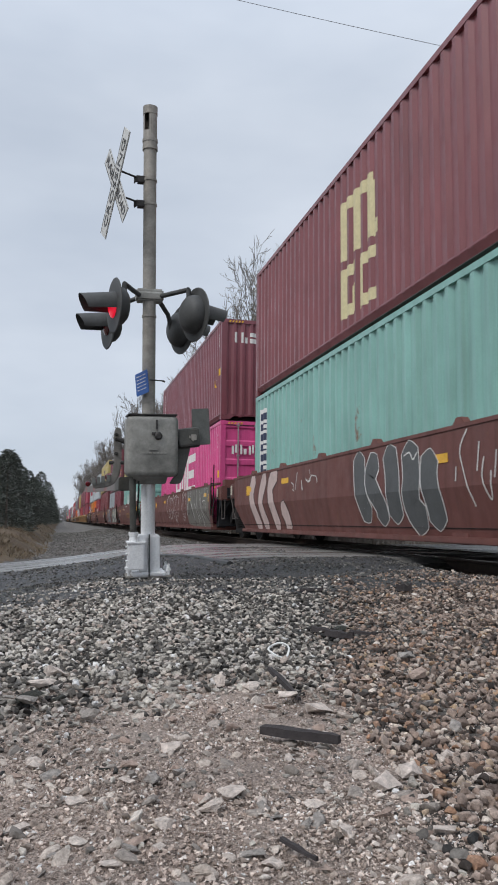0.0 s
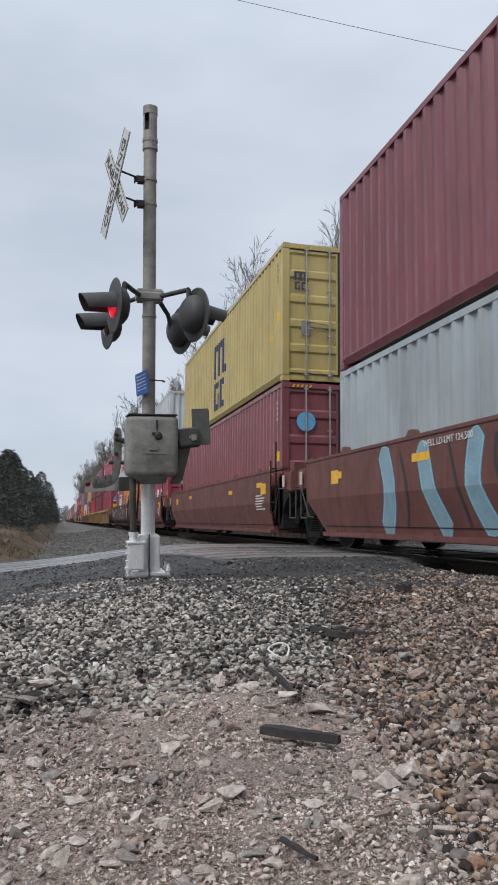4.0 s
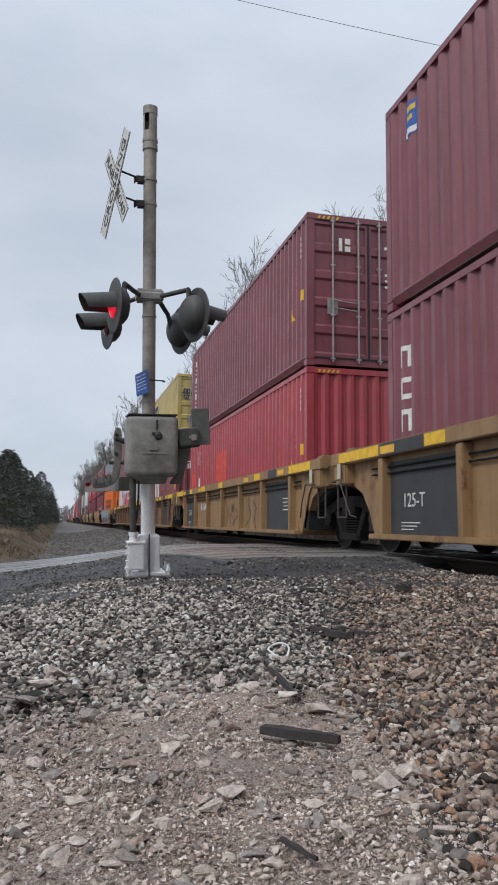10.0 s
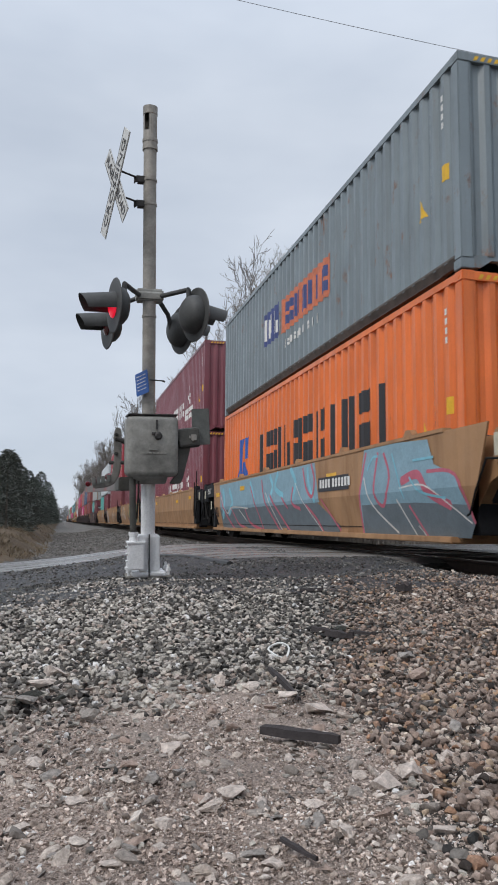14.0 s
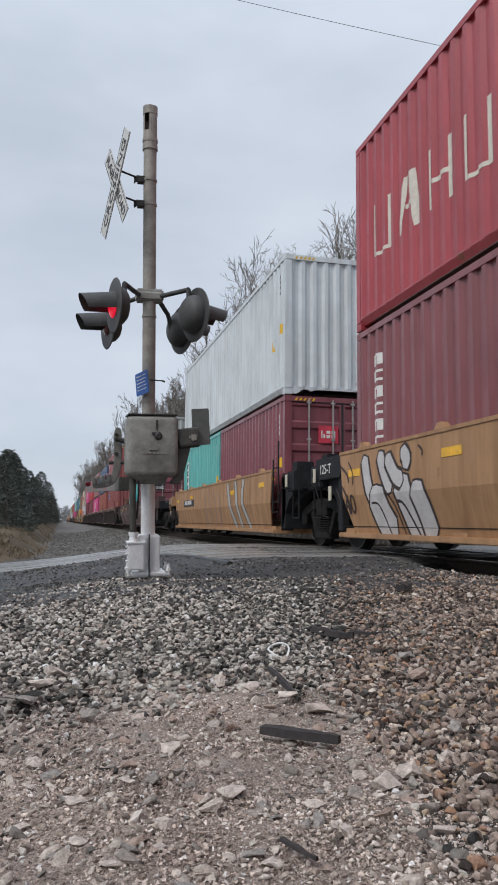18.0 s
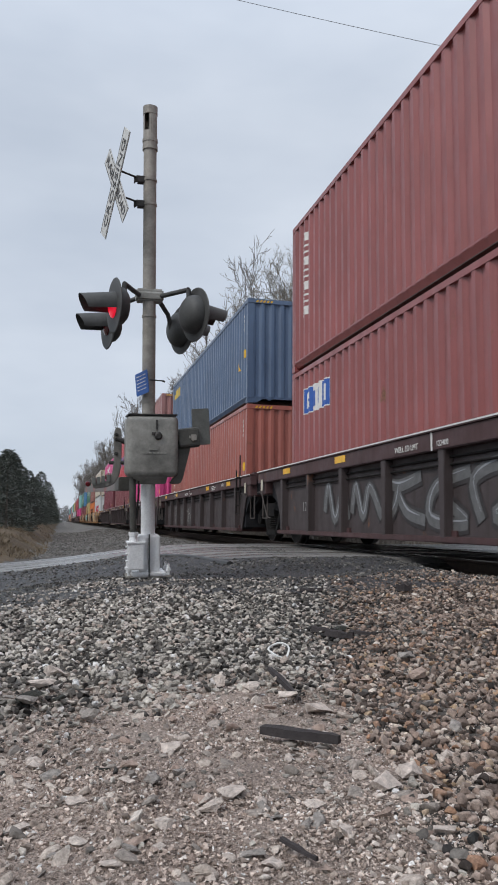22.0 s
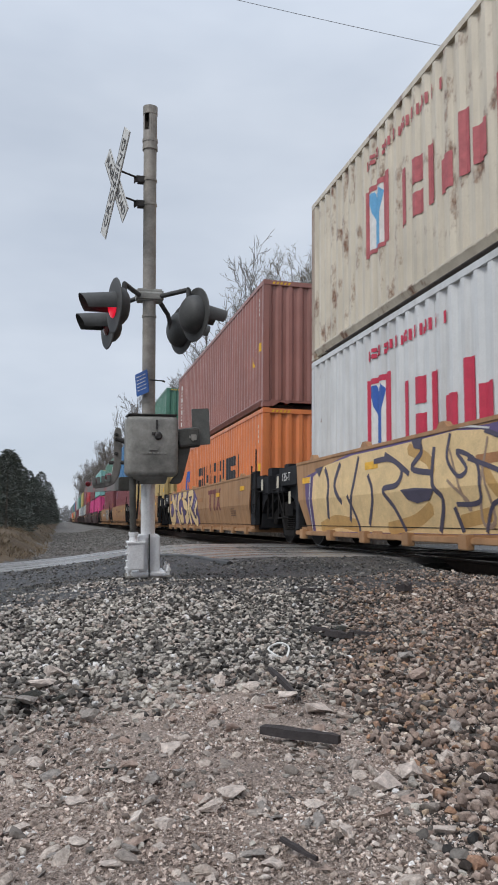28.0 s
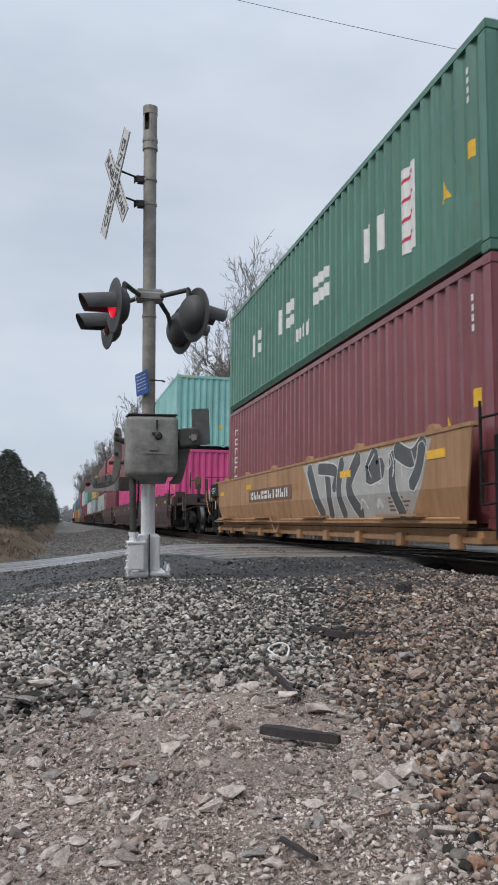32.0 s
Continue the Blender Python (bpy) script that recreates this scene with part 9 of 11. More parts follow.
spray(CARS[27], g_grey, 0.25, (1.16, 1.30), (1.41, 0.95), (1.73, 0.53), edge=g_white, rim=0.02)
spray(CARS[27], g_grey, 0.22, (1.95, 1.30), (2.09, 0.93), (2.10, 0.53), edge=g_white, rim=0.02)
spray(CARS[27], g_grey, 0.18, (1.64, 1.27), (2.38, 1.18), (2.31, 0.92), edge=g_white, rim=0.02)
spray(CARS[27], g_grey, 0.21, (2.65, 1.32), (2.52, 0.91), (2.65, 0.52), edge=g_white, rim=0.02)
spray(CARS[27], g_grey, 0.23, (3.28, 1.32), (2.91, 0.94), (3.28, 0.52), edge=g_white, rim=0.02)
spray(CARS[27], g_grey, 0.28, (3.86, 1.31), (3.63, 1.07), (4.07, 1.13), edge=g_white, rim=0.02)
spray(CARS[27], g_grey, 0.20, (4.38, 1.26), (4.37, 0.88), (4.56, 0.51), edge=g_white, rim=0.02)
spray(CARS[27], g_grey, 0.22, (4.48, 1.32), (4.90, 1.18), (5.21, 1.33), edge=g_white, rim=0.02)
spray(CARS[27], g_grey, 0.18, (5.17, 1.30), (5.08, 1.06), (4.89, 0.86), edge=g_white, rim=0.02)
spray(CARS[27], g_white, 0.04, (3.28, 0.60), (3.40, 0.74), (3.54, 0.60))
spray(CARS[27], g_white, 0.07, (3.85, 0.61), (3.94, 0.71), (4.01, 0.61))
spray(CARS[15], spray_bright_silver, 0.22, (-5.31, 1.26), (-5.22, 0.98), (-5.10, 0.74), edge=spray_dark_brown, rim=0.05)
spray(CARS[15], spray_bright_silver, 0.21, (-4.80, 1.28), (-4.69, 1.07), (-4.53, 0.86), edge=spray_dark_brown, rim=0.05)
spray(CARS[15], spray_bright_silver, 0.19, (-4.14, 1.28), (-4.04, 1.20), (-4.09, 1.13), edge=spray_dark_brown, rim=0.05)
spray(CARS[15], spray_bright_silver, 0.52, (-4.97, 0.76), (-4.83, 0.50), (-4.66, 0.30), edge=spray_dark_brown, rim=0.05)
spray(CARS[15], spray_bright_silver, 0.41, (-4.21, 0.90), (-4.07, 0.60), (-3.93, 0.31), edge=spray_dark_brown, rim=0.05)
spray(CARS[15], spray_bright_silver, 0.20, (-4.57, 1.23), (-4.36, 1.01), (-4.20, 0.95), edge=spray_dark_brown, rim=0.05)
spray(CARS[15], spray_bright_silver, 0.33, (-3.82, 0.82), (-3.69, 0.57), (-3.61, 0.32), edge=spray_dark_brown, rim=0.05)
spray(CARS[15], spray_dark_brown, 0.03, (-5.13, 0.68), (-4.89, 0.64), (-4.67, 0.25))
spray(CARS[15], spray_dark_brown, 0.04, (-4.37, 0.69), (-4.17, 0.64), (-3.89, 0.27))
spray(CARS[15], spray_dark_brown, 0.03, (-4.70, 0.87), (-4.43, 0.63), (-4.26, 0.25))
spray(CARS[15], spray_dark_brown, 0.04, (-6.20, 1.24), (-5.95, 1.11), (-5.89, 0.99))
spray(CARS[15], spray_dark_brown, 0.03, (-5.89, 1.28), (-5.73, 1.11), (-5.74, 0.95))
spray(CARS[15], spray_dark_brown, 0.04, (-6.37, 0.92), (-6.24, 0.76), (-6.30, 0.61))
spray(CARS[15], spray_dark_brown, 0.04, (-6.13, 0.94), (-5.92, 0.73), (-5.90, 0.54))
spray(CARS[15], spray_dark_brown, 0.03, (-3.73, 1.32), (-3.63, 1.25), (-3.64, 1.19))
spray(CARS[16], spray_dull_white, 0.18, (2.27, 1.32), (2.54, 0.78), (2.92, 0.29), edge=g_black, rim=0.03)
spray(CARS[16], spray_dull_white, 0.18, (3.12, 1.34), (3.25, 0.83), (3.49, 0.30), edge=g_black, rim=0.03)
spray(CARS[16], spray_dull_white, 0.17, (3.89, 1.35), (3.80, 0.87), (4.27, 0.31), edge=g_black, rim=0.03)
spray(CARS[16], spray_dusty_mauve, 0.08, (-0.88, 1.27), (-0.57, 0.78), (-0.88, 0.26))
spray(CARS[16], spray_dusty_mauve, 0.08, (-0.20, 1.24), (0.09, 0.76), (-0.20, 0.26))
spray(CARS[16], spray_dusty_mauve, 0.08, (0.51, 1.22), (0.78, 0.75), (0.50, 0.27))
spray(CARS[16], spray_dusty_mauve, 0.08, (1.11, 1.19), (1.36, 0.74), (1.10, 0.28))
patch(CARS[14], g_dkgreen, (0.00, 1.38), (2.78, 1.39), (3.05, 0.34), (2.28, 0.27), (0.88, 0.27), (0.37, 0.65))
patch(CARS[14], g_dkgreen, (2.78, 1.39), (3.65, 1.38), (3.60, 0.25), (2.95, 0.28))
patch(CARS[14], spray_muddy_purple, (-0.85, 1.03), (-0.01, 0.84), (0.54, 0.30), (-0.63, 0.59))
patch(CARS[14], spray_black_green, (1.28, 0.80), (2.97, 0.76), (3.62, 0.59), (3.60, 0.25), (1.19, 0.26))
spray(CARS[14], g_lime, 0.05, (-0.10, 1.39), (0.56, 1.28), (1.30, 1.32), (1.59, 1.42))
spray(CARS[14], g_lime, 0.05, (-0.00, 1.14), (0.63, 0.61), (1.11, 0.25))
spray(CARS[14], g_lime, 0.05, (0.60, 1.17), (0.89, 0.84), (1.61, 0.88), (1.51, 1.04))
spray(CARS[14], g_lime, 0.04, (1.59, 1.26), (1.44, 1.05), (1.85, 0.78), (2.00, 1.16))
spray(CARS[14], g_lime, 0.04, (1.91, 1.42), (2.16, 1.31), (2.44, 1.42))
spray(CARS[14], g_lime, 0.04, (2.78, 1.40), (2.72, 1.24), (2.49, 1.21), (2.43, 0.98), (2.65, 0.75))
spray(CARS[14], g_lime, 0.04, (3.03, 1.13), (2.76, 0.93), (2.96, 0.65), (3.24, 0.26))
spray(CARS[14], g_lime, 0.04, (3.21, 1.09), (3.12, 0.81), (3.36, 0.80), (3.23, 1.08))
spray(CARS[14], g_lime, 0.04, (3.61, 1.36), (3.58, 1.11), (3.63, 0.93))
spray(CARS[14], g_lime, 0.04, (3.18, 0.55), (3.62, 0.56))
spray(CARS[14], g_lime, 0.04, (3.21, 0.49), (3.60, 0.30))
spray(CARS[14], g_lime, 0.05, (1.20, 0.62), (1.35, 0.41), (1.23, 0.25))
spray(CARS[14], g_lime, 0.04, (1.71, 0.60), (2.16, 0.30))
spray(CARS[14], g_lime, 0.04, (1.98, 0.71), (2.64, 0.55), (3.00, 0.27))
spray(CARS[14], g_lime, 0.05, (-0.52, 0.94), (-0.36, 0.70))
spray(CARS[14], g_lime, 0.04, (-0.01, 0.99), (-0.11, 0.64))
# greyer lower half: the shade below the side's fold put into the paint colour
patch(CARS[12], spray_fold_shade, (-5.43, 0.75), (2.10, 0.74), (2.95, 0.37), (2.94, 0.25), (-5.42, 0.25))
patch(CARS[12], spray_pale_sky, (-5.45, 1.36), (-1.07, 1.37), (-1.07, 0.74), (-5.33, 0.72))
patch(CARS[12], spray_pale_sky, (-1.07, 1.37), (2.01, 1.39), (2.20, 0.74), (-1.07, 0.74))
spray(CARS[12], g_sky, 0.16, (-5.05, 1.21), (-4.85, 0.89), (-5.23, 0.54))
spray(CARS[12], g_sky, 0.14, (-4.32, 1.20), (-3.97, 0.87), (-4.49, 0.63))
spray(CARS[12], g_sky, 0.11, (-0.66, 1.32), (-0.47, 1.09), (-0.77, 0.85))
spray(CARS[12], g_sky, 0.11, (-0.10, 1.35), (-0.29, 1.08), (0.23, 0.91))
spray(CARS[12], g_sky, 0.11, (0.71, 1.37), (1.00, 1.10), (0.77, 0.82))
spray(CARS[12], g_sky, 0.09, (1.66, 1.34), (1.71, 1.07), (1.99, 0.75))
spray(CARS[12], g_sky, 0.11, (-2.23, 1.28), (-1.86, 0.89))
spray(CARS[12], g_pinkish, 0.07, (-5.34, 1.17), (-4.85, 0.64), (-4.13, 0.25))
spray(CARS[12], g_pinkish, 0.06, (-4.14, 0.77), (-3.64, 0.39), (-3.04, 0.30))
spray(CARS[12], g_pinkish, 0.07, (-2.76, 0.70), (-2.49, 0.40), (-1.51, 0.25))
spray(CARS[12], g_pinkish, 0.05, (-2.23, 1.19), (-1.74, 0.68), (-1.46, 0.25))
spray(CARS[12], g_pinkish, 0.06, (-1.28, 1.29), (-1.07, 0.86), (-0.30, 0.26))
spray(CARS[12], g_pinkish, 0.06, (-0.67, 0.95), (-0.12, 0.58), (0.38, 0.25))
spray(CARS[12], g_pinkish, 0.05, (0.15, 0.88), (0.46, 0.67))
spray(CARS[12], g_pinkish, 0.06, (0.85, 1.04), (0.77, 0.76), (1.19, 0.65))
spray(CARS[12], g_pinkish, 0.06, (1.41, 1.34), (1.58, 1.00), (1.88, 0.84), (2.00, 1.11), (1.84, 1.38))
spray(CARS[12], g_pinkish, 0.05, (1.51, 0.71), (1.92, 0.50), (2.18, 0.25))
spray(CARS[12], g_pinkish, 0.04, (2.31, 0.79), (2.69, 0.49), (2.94, 0.30))
spray(CARS[12], g_white, 0.03, (-5.24, 1.06), (-4.66, 0.64), (-3.97, 0.77), (-2.49, 0.72))
spray(CARS[12], g_white, 0.03, (-0.97, 1.01), (-0.48, 0.58), (-0.12, 0.27))
spray(CARS[12], g_white, 0.02, (1.00, 1.10), (1.39, 0.77), (2.13, 0.28))
spray(CARS[12], g_white, 0.03, (-3.34, 0.71), (-2.76, 0.44))
spray(CARS[3], spray_pale_sky, 0.27, (-3.99, 1.30), (-3.83, 0.80), (-4.08, 0.34), edge=g_sky, rim=0.03)
spray(CARS[3], spray_pale_sky, 0.24, (-2.94, 1.28), (-2.79, 0.78), (-2.54, 0.35), edge=g_sky, rim=0.03)
spray(CARS[3], spray_pale_sky, 0.24, (-1.78, 1.31), (-1.87, 0.82), (-1.65, 0.38), edge=g_sky, rim=0.03)
spray(CARS[3], spray_pale_sky, 0.23, (-0.96, 1.32), (-1.15, 0.85), (-0.75, 0.44), edge=g_sky, rim=0.03)
spray(CARS[3], g_black, 0.06, (-3.53, 1.28), (-3.35, 0.79), (-3.48, 0.37))
spray(CARS[3], g_black, 0.05, (-2.34, 1.28), (-2.13, 0.66), (-2.04, 0.38))
spray(CARS[3], g_black, 0.05, (-1.42, 1.29), (-1.45, 0.97), (-1.19, 0.44))
patch(CARS[3], spray_pale_green, (1.70, 1.32), (5.85, 1.28), (5.99, 0.39), (0.85, 0.30))
patch(CARS[3], g_grey, (1.22, 0.93), (1.96, 1.39), (2.69, 1.37), (2.33, 0.89))
patch(CARS[3], g_grey, (1.57, 0.85), (2.33, 1.01), (1.96, 0.33), (1.00, 0.31))
patch(CARS[3], g_grey, (2.33, 0.89), (3.12, 0.74), (3.01, 0.55), (2.21, 0.68))
patch(CARS[3], g_grey, (3.12, 1.36), (3.72, 1.38), (4.15, 0.34), (3.84, 0.33))
patch(CARS[3], g_grey, (3.42, 0.85), (4.08, 0.93), (3.71, 0.33), (3.01, 0.32))
patch(CARS[3], g_grey, (4.18, 1.39), (4.75, 1.39), (5.03, 0.72), (4.66, 0.70))
patch(CARS[3], g_grey, (4.43, 1.35), (4.66, 0.90), (5.37, 0.35), (4.87, 0.35))
patch(CARS[3], g_grey, (4.82, 1.28), (5.12, 1.23), (5.59, 1.01), (4.81, 0.73))
patch(CARS[3], g_grey, (5.18, 0.75), (5.59, 1.07), (5.38, 0.68), (5.17, 0.63))
patch(CARS[3], g_grey, (5.10, 0.69), (5.51, 0.65), (5.90, 0.30), (5.37, 0.35))
spray(CARS[3], g_white, 0.04, (3.02, 1.31), (3.12, 0.86), (2.90, 0.32))
spray(CARS[3], g_white, 0.03, (4.09, 1.38), (4.16, 0.82), (4.80, 0.34))
spray(CARS[3], g_white, 0.03, (3.53, 1.36), (3.67, 1.20), (3.91, 1.40))
spray(CARS[3], g_white, 0.03, (5.10, 0.69), (5.30, 0.35))
spray(CARS[3], g_white, 0.03, (4.43, 1.37), (4.66, 0.93), (5.04, 0.88))
spray(CARS[3], spray_dull_white, 0.15, (5.05, 1.33), (5.39, 1.17), (5.66, 1.24))
spray(CARS[3], spray_dull_white, 0.10, (5.82, 0.53), (5.99, 0.41))
spray(CARS[0], spray_pale_pink, 0.35, (-5.24, 1.35), (-5.47, 0.95), (-5.01, 0.30), edge=spray_dark_brown, rim=0.03)
spray(CARS[0], spray_pale_pink, 0.33, (-4.39, 1.32), (-4.73, 0.83), (-4.46, 0.31), edge=spray_dark_brown, rim=0.03)
spray(CARS[0], spray_pale_pink, 0.35, (-3.58, 1.36), (-4.00, 1.06), (-3.67, 0.34), edge=spray_dark_brown, rim=0.03)
spray(CARS[0], spray_pale_pink, 0.36, (-3.19, 0.69), (-3.03, 0.52), (-2.98, 0.31), edge=spray_dark_brown, rim=0.03)
spray(CARS[1], g_white, 0.03, (-2.33, 1.23), (-1.65, 1.37), (-1.53, 0.88), (-1.89, 0.56), (-2.33, 0.91), (-2.14, 1.22))
spray(CARS[1], g_white, 0.03, (-1.47, 1.26), (-1.03, 1.24), (-1.09, 0.67), (-1.48, 0.52), (-1.65, 0.88))
spray(CARS[1], g_white, 0.03, (-0.98, 1.13), (-0.67, 1.41), (-0.57, 1.10), (-0.68, 0.59), (-0.98, 0.82))
spray(CARS[1], g_white, 0.03, (-0.47, 1.26), (0.07, 1.31), (-0.29, 0.83), (-0.03, 0.30))
spray(CARS[1], g_white, 0.02, (0.07, 1.27), (0.49, 1.24), (0.52, 0.84), (0.23, 0.58), (-0.07, 0.82), (-0.16, 0.44), (-0.48, 0.58))
spray(CARS[1], g_white, 0.02, (1.18, 0.78), (1.43, 1.31), (1.66, 1.35), (1.48, 0.86), (1.66, 0.51), (1.37, 0.50), (1.48, 0.77))
spray(CARS[1], g_white, 0.02, (1.75, 1.34), (1.98, 1.26), (2.10, 1.36), (1.90, 0.61), (1.66, 0.56))
spray_faded_tan = plain("spray_faded_tan", (0.255, 0.185, 0.155), 0.65, 0, 0.2, 5)
spray_slate_ink = plain("spray_slate_ink", (0.075, 0.065, 0.10), 0.6, 0, 0.15, 5)
spray_worn_brown = plain("spray_worn_brown", (0.20, 0.105, 0.07), 0.6, 0, 0.2, 5)
patch(CARS[10], g_black, (-3.76, 1.14), (-2.47, 1.09), (-2.36, 0.89), (-2.38, 0.63), (-2.28, 0.51), (-2.31, 0.25), (-3.68, 0.25), (-4.11, 0.44), (-4.21, 0.82), (-3.76, 0.83))
spray(CARS[10], g_white, 0.03, (-4.21, 0.82), (-4.21, 0.52), (-3.82, 0.33), (-3.65, 0.44))
spray(CARS[10], g_white, 0.03, (-3.81, 1.14), (-3.76, 0.81), (-3.67, 0.73))
spray(CARS[10], g_white, 0.03, (-3.62, 1.13), (-3.53, 0.84))
spray(CARS[10], g_white, 0.03, (-3.35, 1.15), (-3.31, 0.83))
spray(CARS[10], g_white, 0.02, (-3.05, 1.13), (-3.10, 0.80))
spray(CARS[10], g_white, 0.02, (-2.61, 1.10), (-2.77, 0.94), (-2.43, 0.97))
spray(CARS[10], g_white, 0.02, (-2.74, 0.81), (-2.80, 0.57), (-2.75, 0.44), (-2.83, 0.25))
spray(CARS[10], g_white, 0.02, (-2.55, 0.82), (-2.74, 0.82))
spray(CARS[10], g_white, 0.02, (-2.68, 0.62), (-2.48, 0.66), (-2.34, 0.57), (-2.30, 0.44))
spray(CARS[10], g_white, 0.03, (-3.68, 0.25), (-3.63, 0.51), (-3.49, 0.62), (-3.32, 0.48), (-3.28, 0.27))
spray(CARS[10], g_white, 0.03, (-3.36, 0.71), (-3.19, 0.72), (-3.06, 0.63))
spray(CARS[10], g_white, 0.02, (-2.36, 0.92), (-2.30, 0.76), (-2.43, 0.63))
spray(CARS[10], g_white, 0.02, (-2.25, 0.95), (-2.33, 0.89), (-2.26, 0.80), (-2.20, 0.88), (-2.25, 0.95))
patch(CARS[10], g_white, (-3.65, 0.60), (-3.52, 0.71), (-3.32, 0.70), (-3.39, 0.60), (-3.52, 0.62))
patch(CARS[10], g_black, (-1.78, 1.09), (-1.60, 1.10), (-1.47, 0.79), (-1.38, 0.96), (-1.35, 1.06), (-1.06, 1.04), (-0.94, 0.74), (-1.15, 0.69), (-0.94, 0.52), (-0.93, 0.25), (-1.51, 0.25), (-1.75, 0.29), (-1.87, 0.47), (-1.82, 0.77))
spray(CARS[10], g_white, 0.02, (-1.59, 1.15), (-1.78, 1.07), (-1.85, 0.87), (-1.82, 0.77), (-1.90, 0.56), (-1.84, 0.35), (-1.62, 0.30))
spray(CARS[10], g_white, 0.02, (-1.60, 1.10), (-1.54, 0.94), (-1.48, 0.77))
spray(CARS[10], g_white, 0.02, (-1.39, 1.06), (-1.29, 0.87), (-1.22, 1.03), (-1.06, 1.04), (-0.94, 0.74))
spray(CARS[10], g_white, 0.02, (-1.23, 0.68), (-1.10, 0.66), (-0.95, 0.54), (-0.93, 0.25))
spray(CARS[10], g_white, 0.02, (-1.44, 0.59), (-1.27, 0.50), (-1.28, 0.25))
spray(CARS[10], g_white, 0.02, (-1.82, 0.86), (-1.89, 0.78), (-1.76, 0.77), (-1.70, 0.70))
spray(CARS[10], g_white, 0.02, (-1.62, 0.30), (-1.57, 0.41), (-1.65, 0.35))
spray(CARS[10], g_white, 0.01, (-1.13, 0.57), (-1.18, 0.44), (-1.08, 0.44), (-1.21, 0.36), (-1.08, 0.31), (-1.06, 0.25))
patch(CARS[10], g_white, (-1.58, 0.58), (-1.51, 0.68), (-1.36, 0.71), (-1.23, 0.67), (-1.29, 0.57), (-1.42, 0.60))
patch(CARS[10], g_black, (-0.85, 1.05), (-0.67, 1.13), (-0.55, 1.01), (-0.56, 0.88), (-0.66, 0.84), (-0.79, 0.91), (-0.87, 0.92))
patch(CARS[10], g_black, (-0.87, 0.74), (-0.66, 0.77), (-0.55, 0.62), (-0.62, 0.45), (-0.72, 0.42), (-0.83, 0.50))
spray(CARS[10], g_white, 0.02, (-0.89, 0.82), (-0.85, 1.05), (-0.68, 1.12), (-0.54, 1.00), (-0.57, 0.87), (-0.68, 0.84), (-0.79, 0.91), (-0.87, 0.90))
spray(CARS[10], g_white, 0.02, (-0.87, 0.74), (-0.66, 0.78), (-0.54, 0.62), (-0.61, 0.44), (-0.72, 0.41), (-0.84, 0.48), (-0.89, 0.63), (-0.87, 0.74))
patch(CARS[23], g_purple, (-5.78, 1.18), (-3.63, 1.42), (-1.41, 1.42), (-0.23, 1.38), (0.51, 1.39), (1.44, 1.39), (1.55, 1.15), (0.90, 1.10), (1.06, 0.78), (1.60, 0.78), (1.28, 0.44), (1.18, 0.33), (-5.65, 0.25))
patch(CARS[23], g_cream, (-5.51, 0.28), (-5.34, 1.16), (-4.81, 1.30), (-3.63, 1.37), (-2.36, 1.37), (-1.41, 1.38), (-0.79, 1.39), (-0.81, 0.31))
patch(CARS[23], g_cream, (-0.79, 1.39), (-0.28, 1.34), (0.46, 1.10), (0.58, 0.86), (0.89, 0.77), (1.09, 0.58), (1.21, 0.35), (-0.81, 0.31))
spray(CARS[23], spray_gold_shade, 0.19, (-5.16, 0.33), (-4.44, 0.44), (-3.62, 0.37))
spray(CARS[23], spray_gold_shade, 0.16, (-2.62, 0.35), (-1.87, 0.44), (-1.42, 0.59))
spray(CARS[23], spray_gold_shade, 0.14, (-1.87, 1.29), (-1.41, 1.14), (-1.31, 0.98))
spray(CARS[23], spray_gold_shade, 0.13, (-0.24, 0.93), (0.09, 0.64), (0.57, 0.73))
spray(CARS[23], spray_gold_shade, 0.14, (-0.80, 0.44), (-0.25, 0.51))
spray(CARS[23], spray_gold_shade, 0.11, (0.71, 0.76), (0.85, 0.50), (1.05, 0.38))
spray(CARS[23], spray_slate_ink, 0.09, (-4.77, 1.26), (-4.62, 0.98), (-4.79, 0.48))
spray(CARS[23], spray_slate_ink, 0.09, (-4.11, 1.29), (-4.36, 0.97), (-4.10, 0.71))
spray(CARS[23], spray_slate_ink, 0.07, (-3.41, 1.33), (-3.59, 0.99), (-3.90, 0.44))
spray(CARS[23], spray_slate_ink, 0.07, (-3.86, 0.81), (-3.62, 0.44), (-3.62, 0.28))
spray(CARS[23], spray_slate_ink, 0.07, (-3.10, 1.06), (-2.96, 0.79), (-3.24, 0.39))
spray(CARS[23], spray_slate_ink, 0.07, (-2.55, 1.29), (-2.08, 1.08), (-2.21, 0.89), (-2.62, 0.84), (-2.36, 0.61), (-2.15, 0.32))
spray(CARS[23], spray_slate_ink, 0.07, (-1.63, 1.37), (-1.55, 1.23), (-1.80, 1.06), (-1.33, 0.98))
spray(CARS[23], spray_slate_ink, 0.07, (-1.25, 1.26), (-1.31, 0.86), (-1.12, 0.67), (-1.31, 0.32))
spray(CARS[23], spray_slate_ink, 0.05, (-0.89, 1.37), (-0.97, 1.11), (-0.75, 0.91), (-0.58, 0.98), (-0.77, 1.17), (-0.40, 1.04), (-0.35, 0.79), (-0.42, 0.63), (-0.85, 0.62))
spray(CARS[23], spray_slate_ink, 0.05, (-0.55, 1.08), (0.10, 0.88), (0.22, 0.67), (-0.16, 0.61), (-0.38, 0.33))
spray(CARS[23], spray_slate_ink, 0.05, (-0.23, 1.33), (0.46, 1.10))
spray(CARS[23], spray_slate_ink, 0.05, (0.58, 0.82), (0.88, 0.50), (1.18, 0.34))
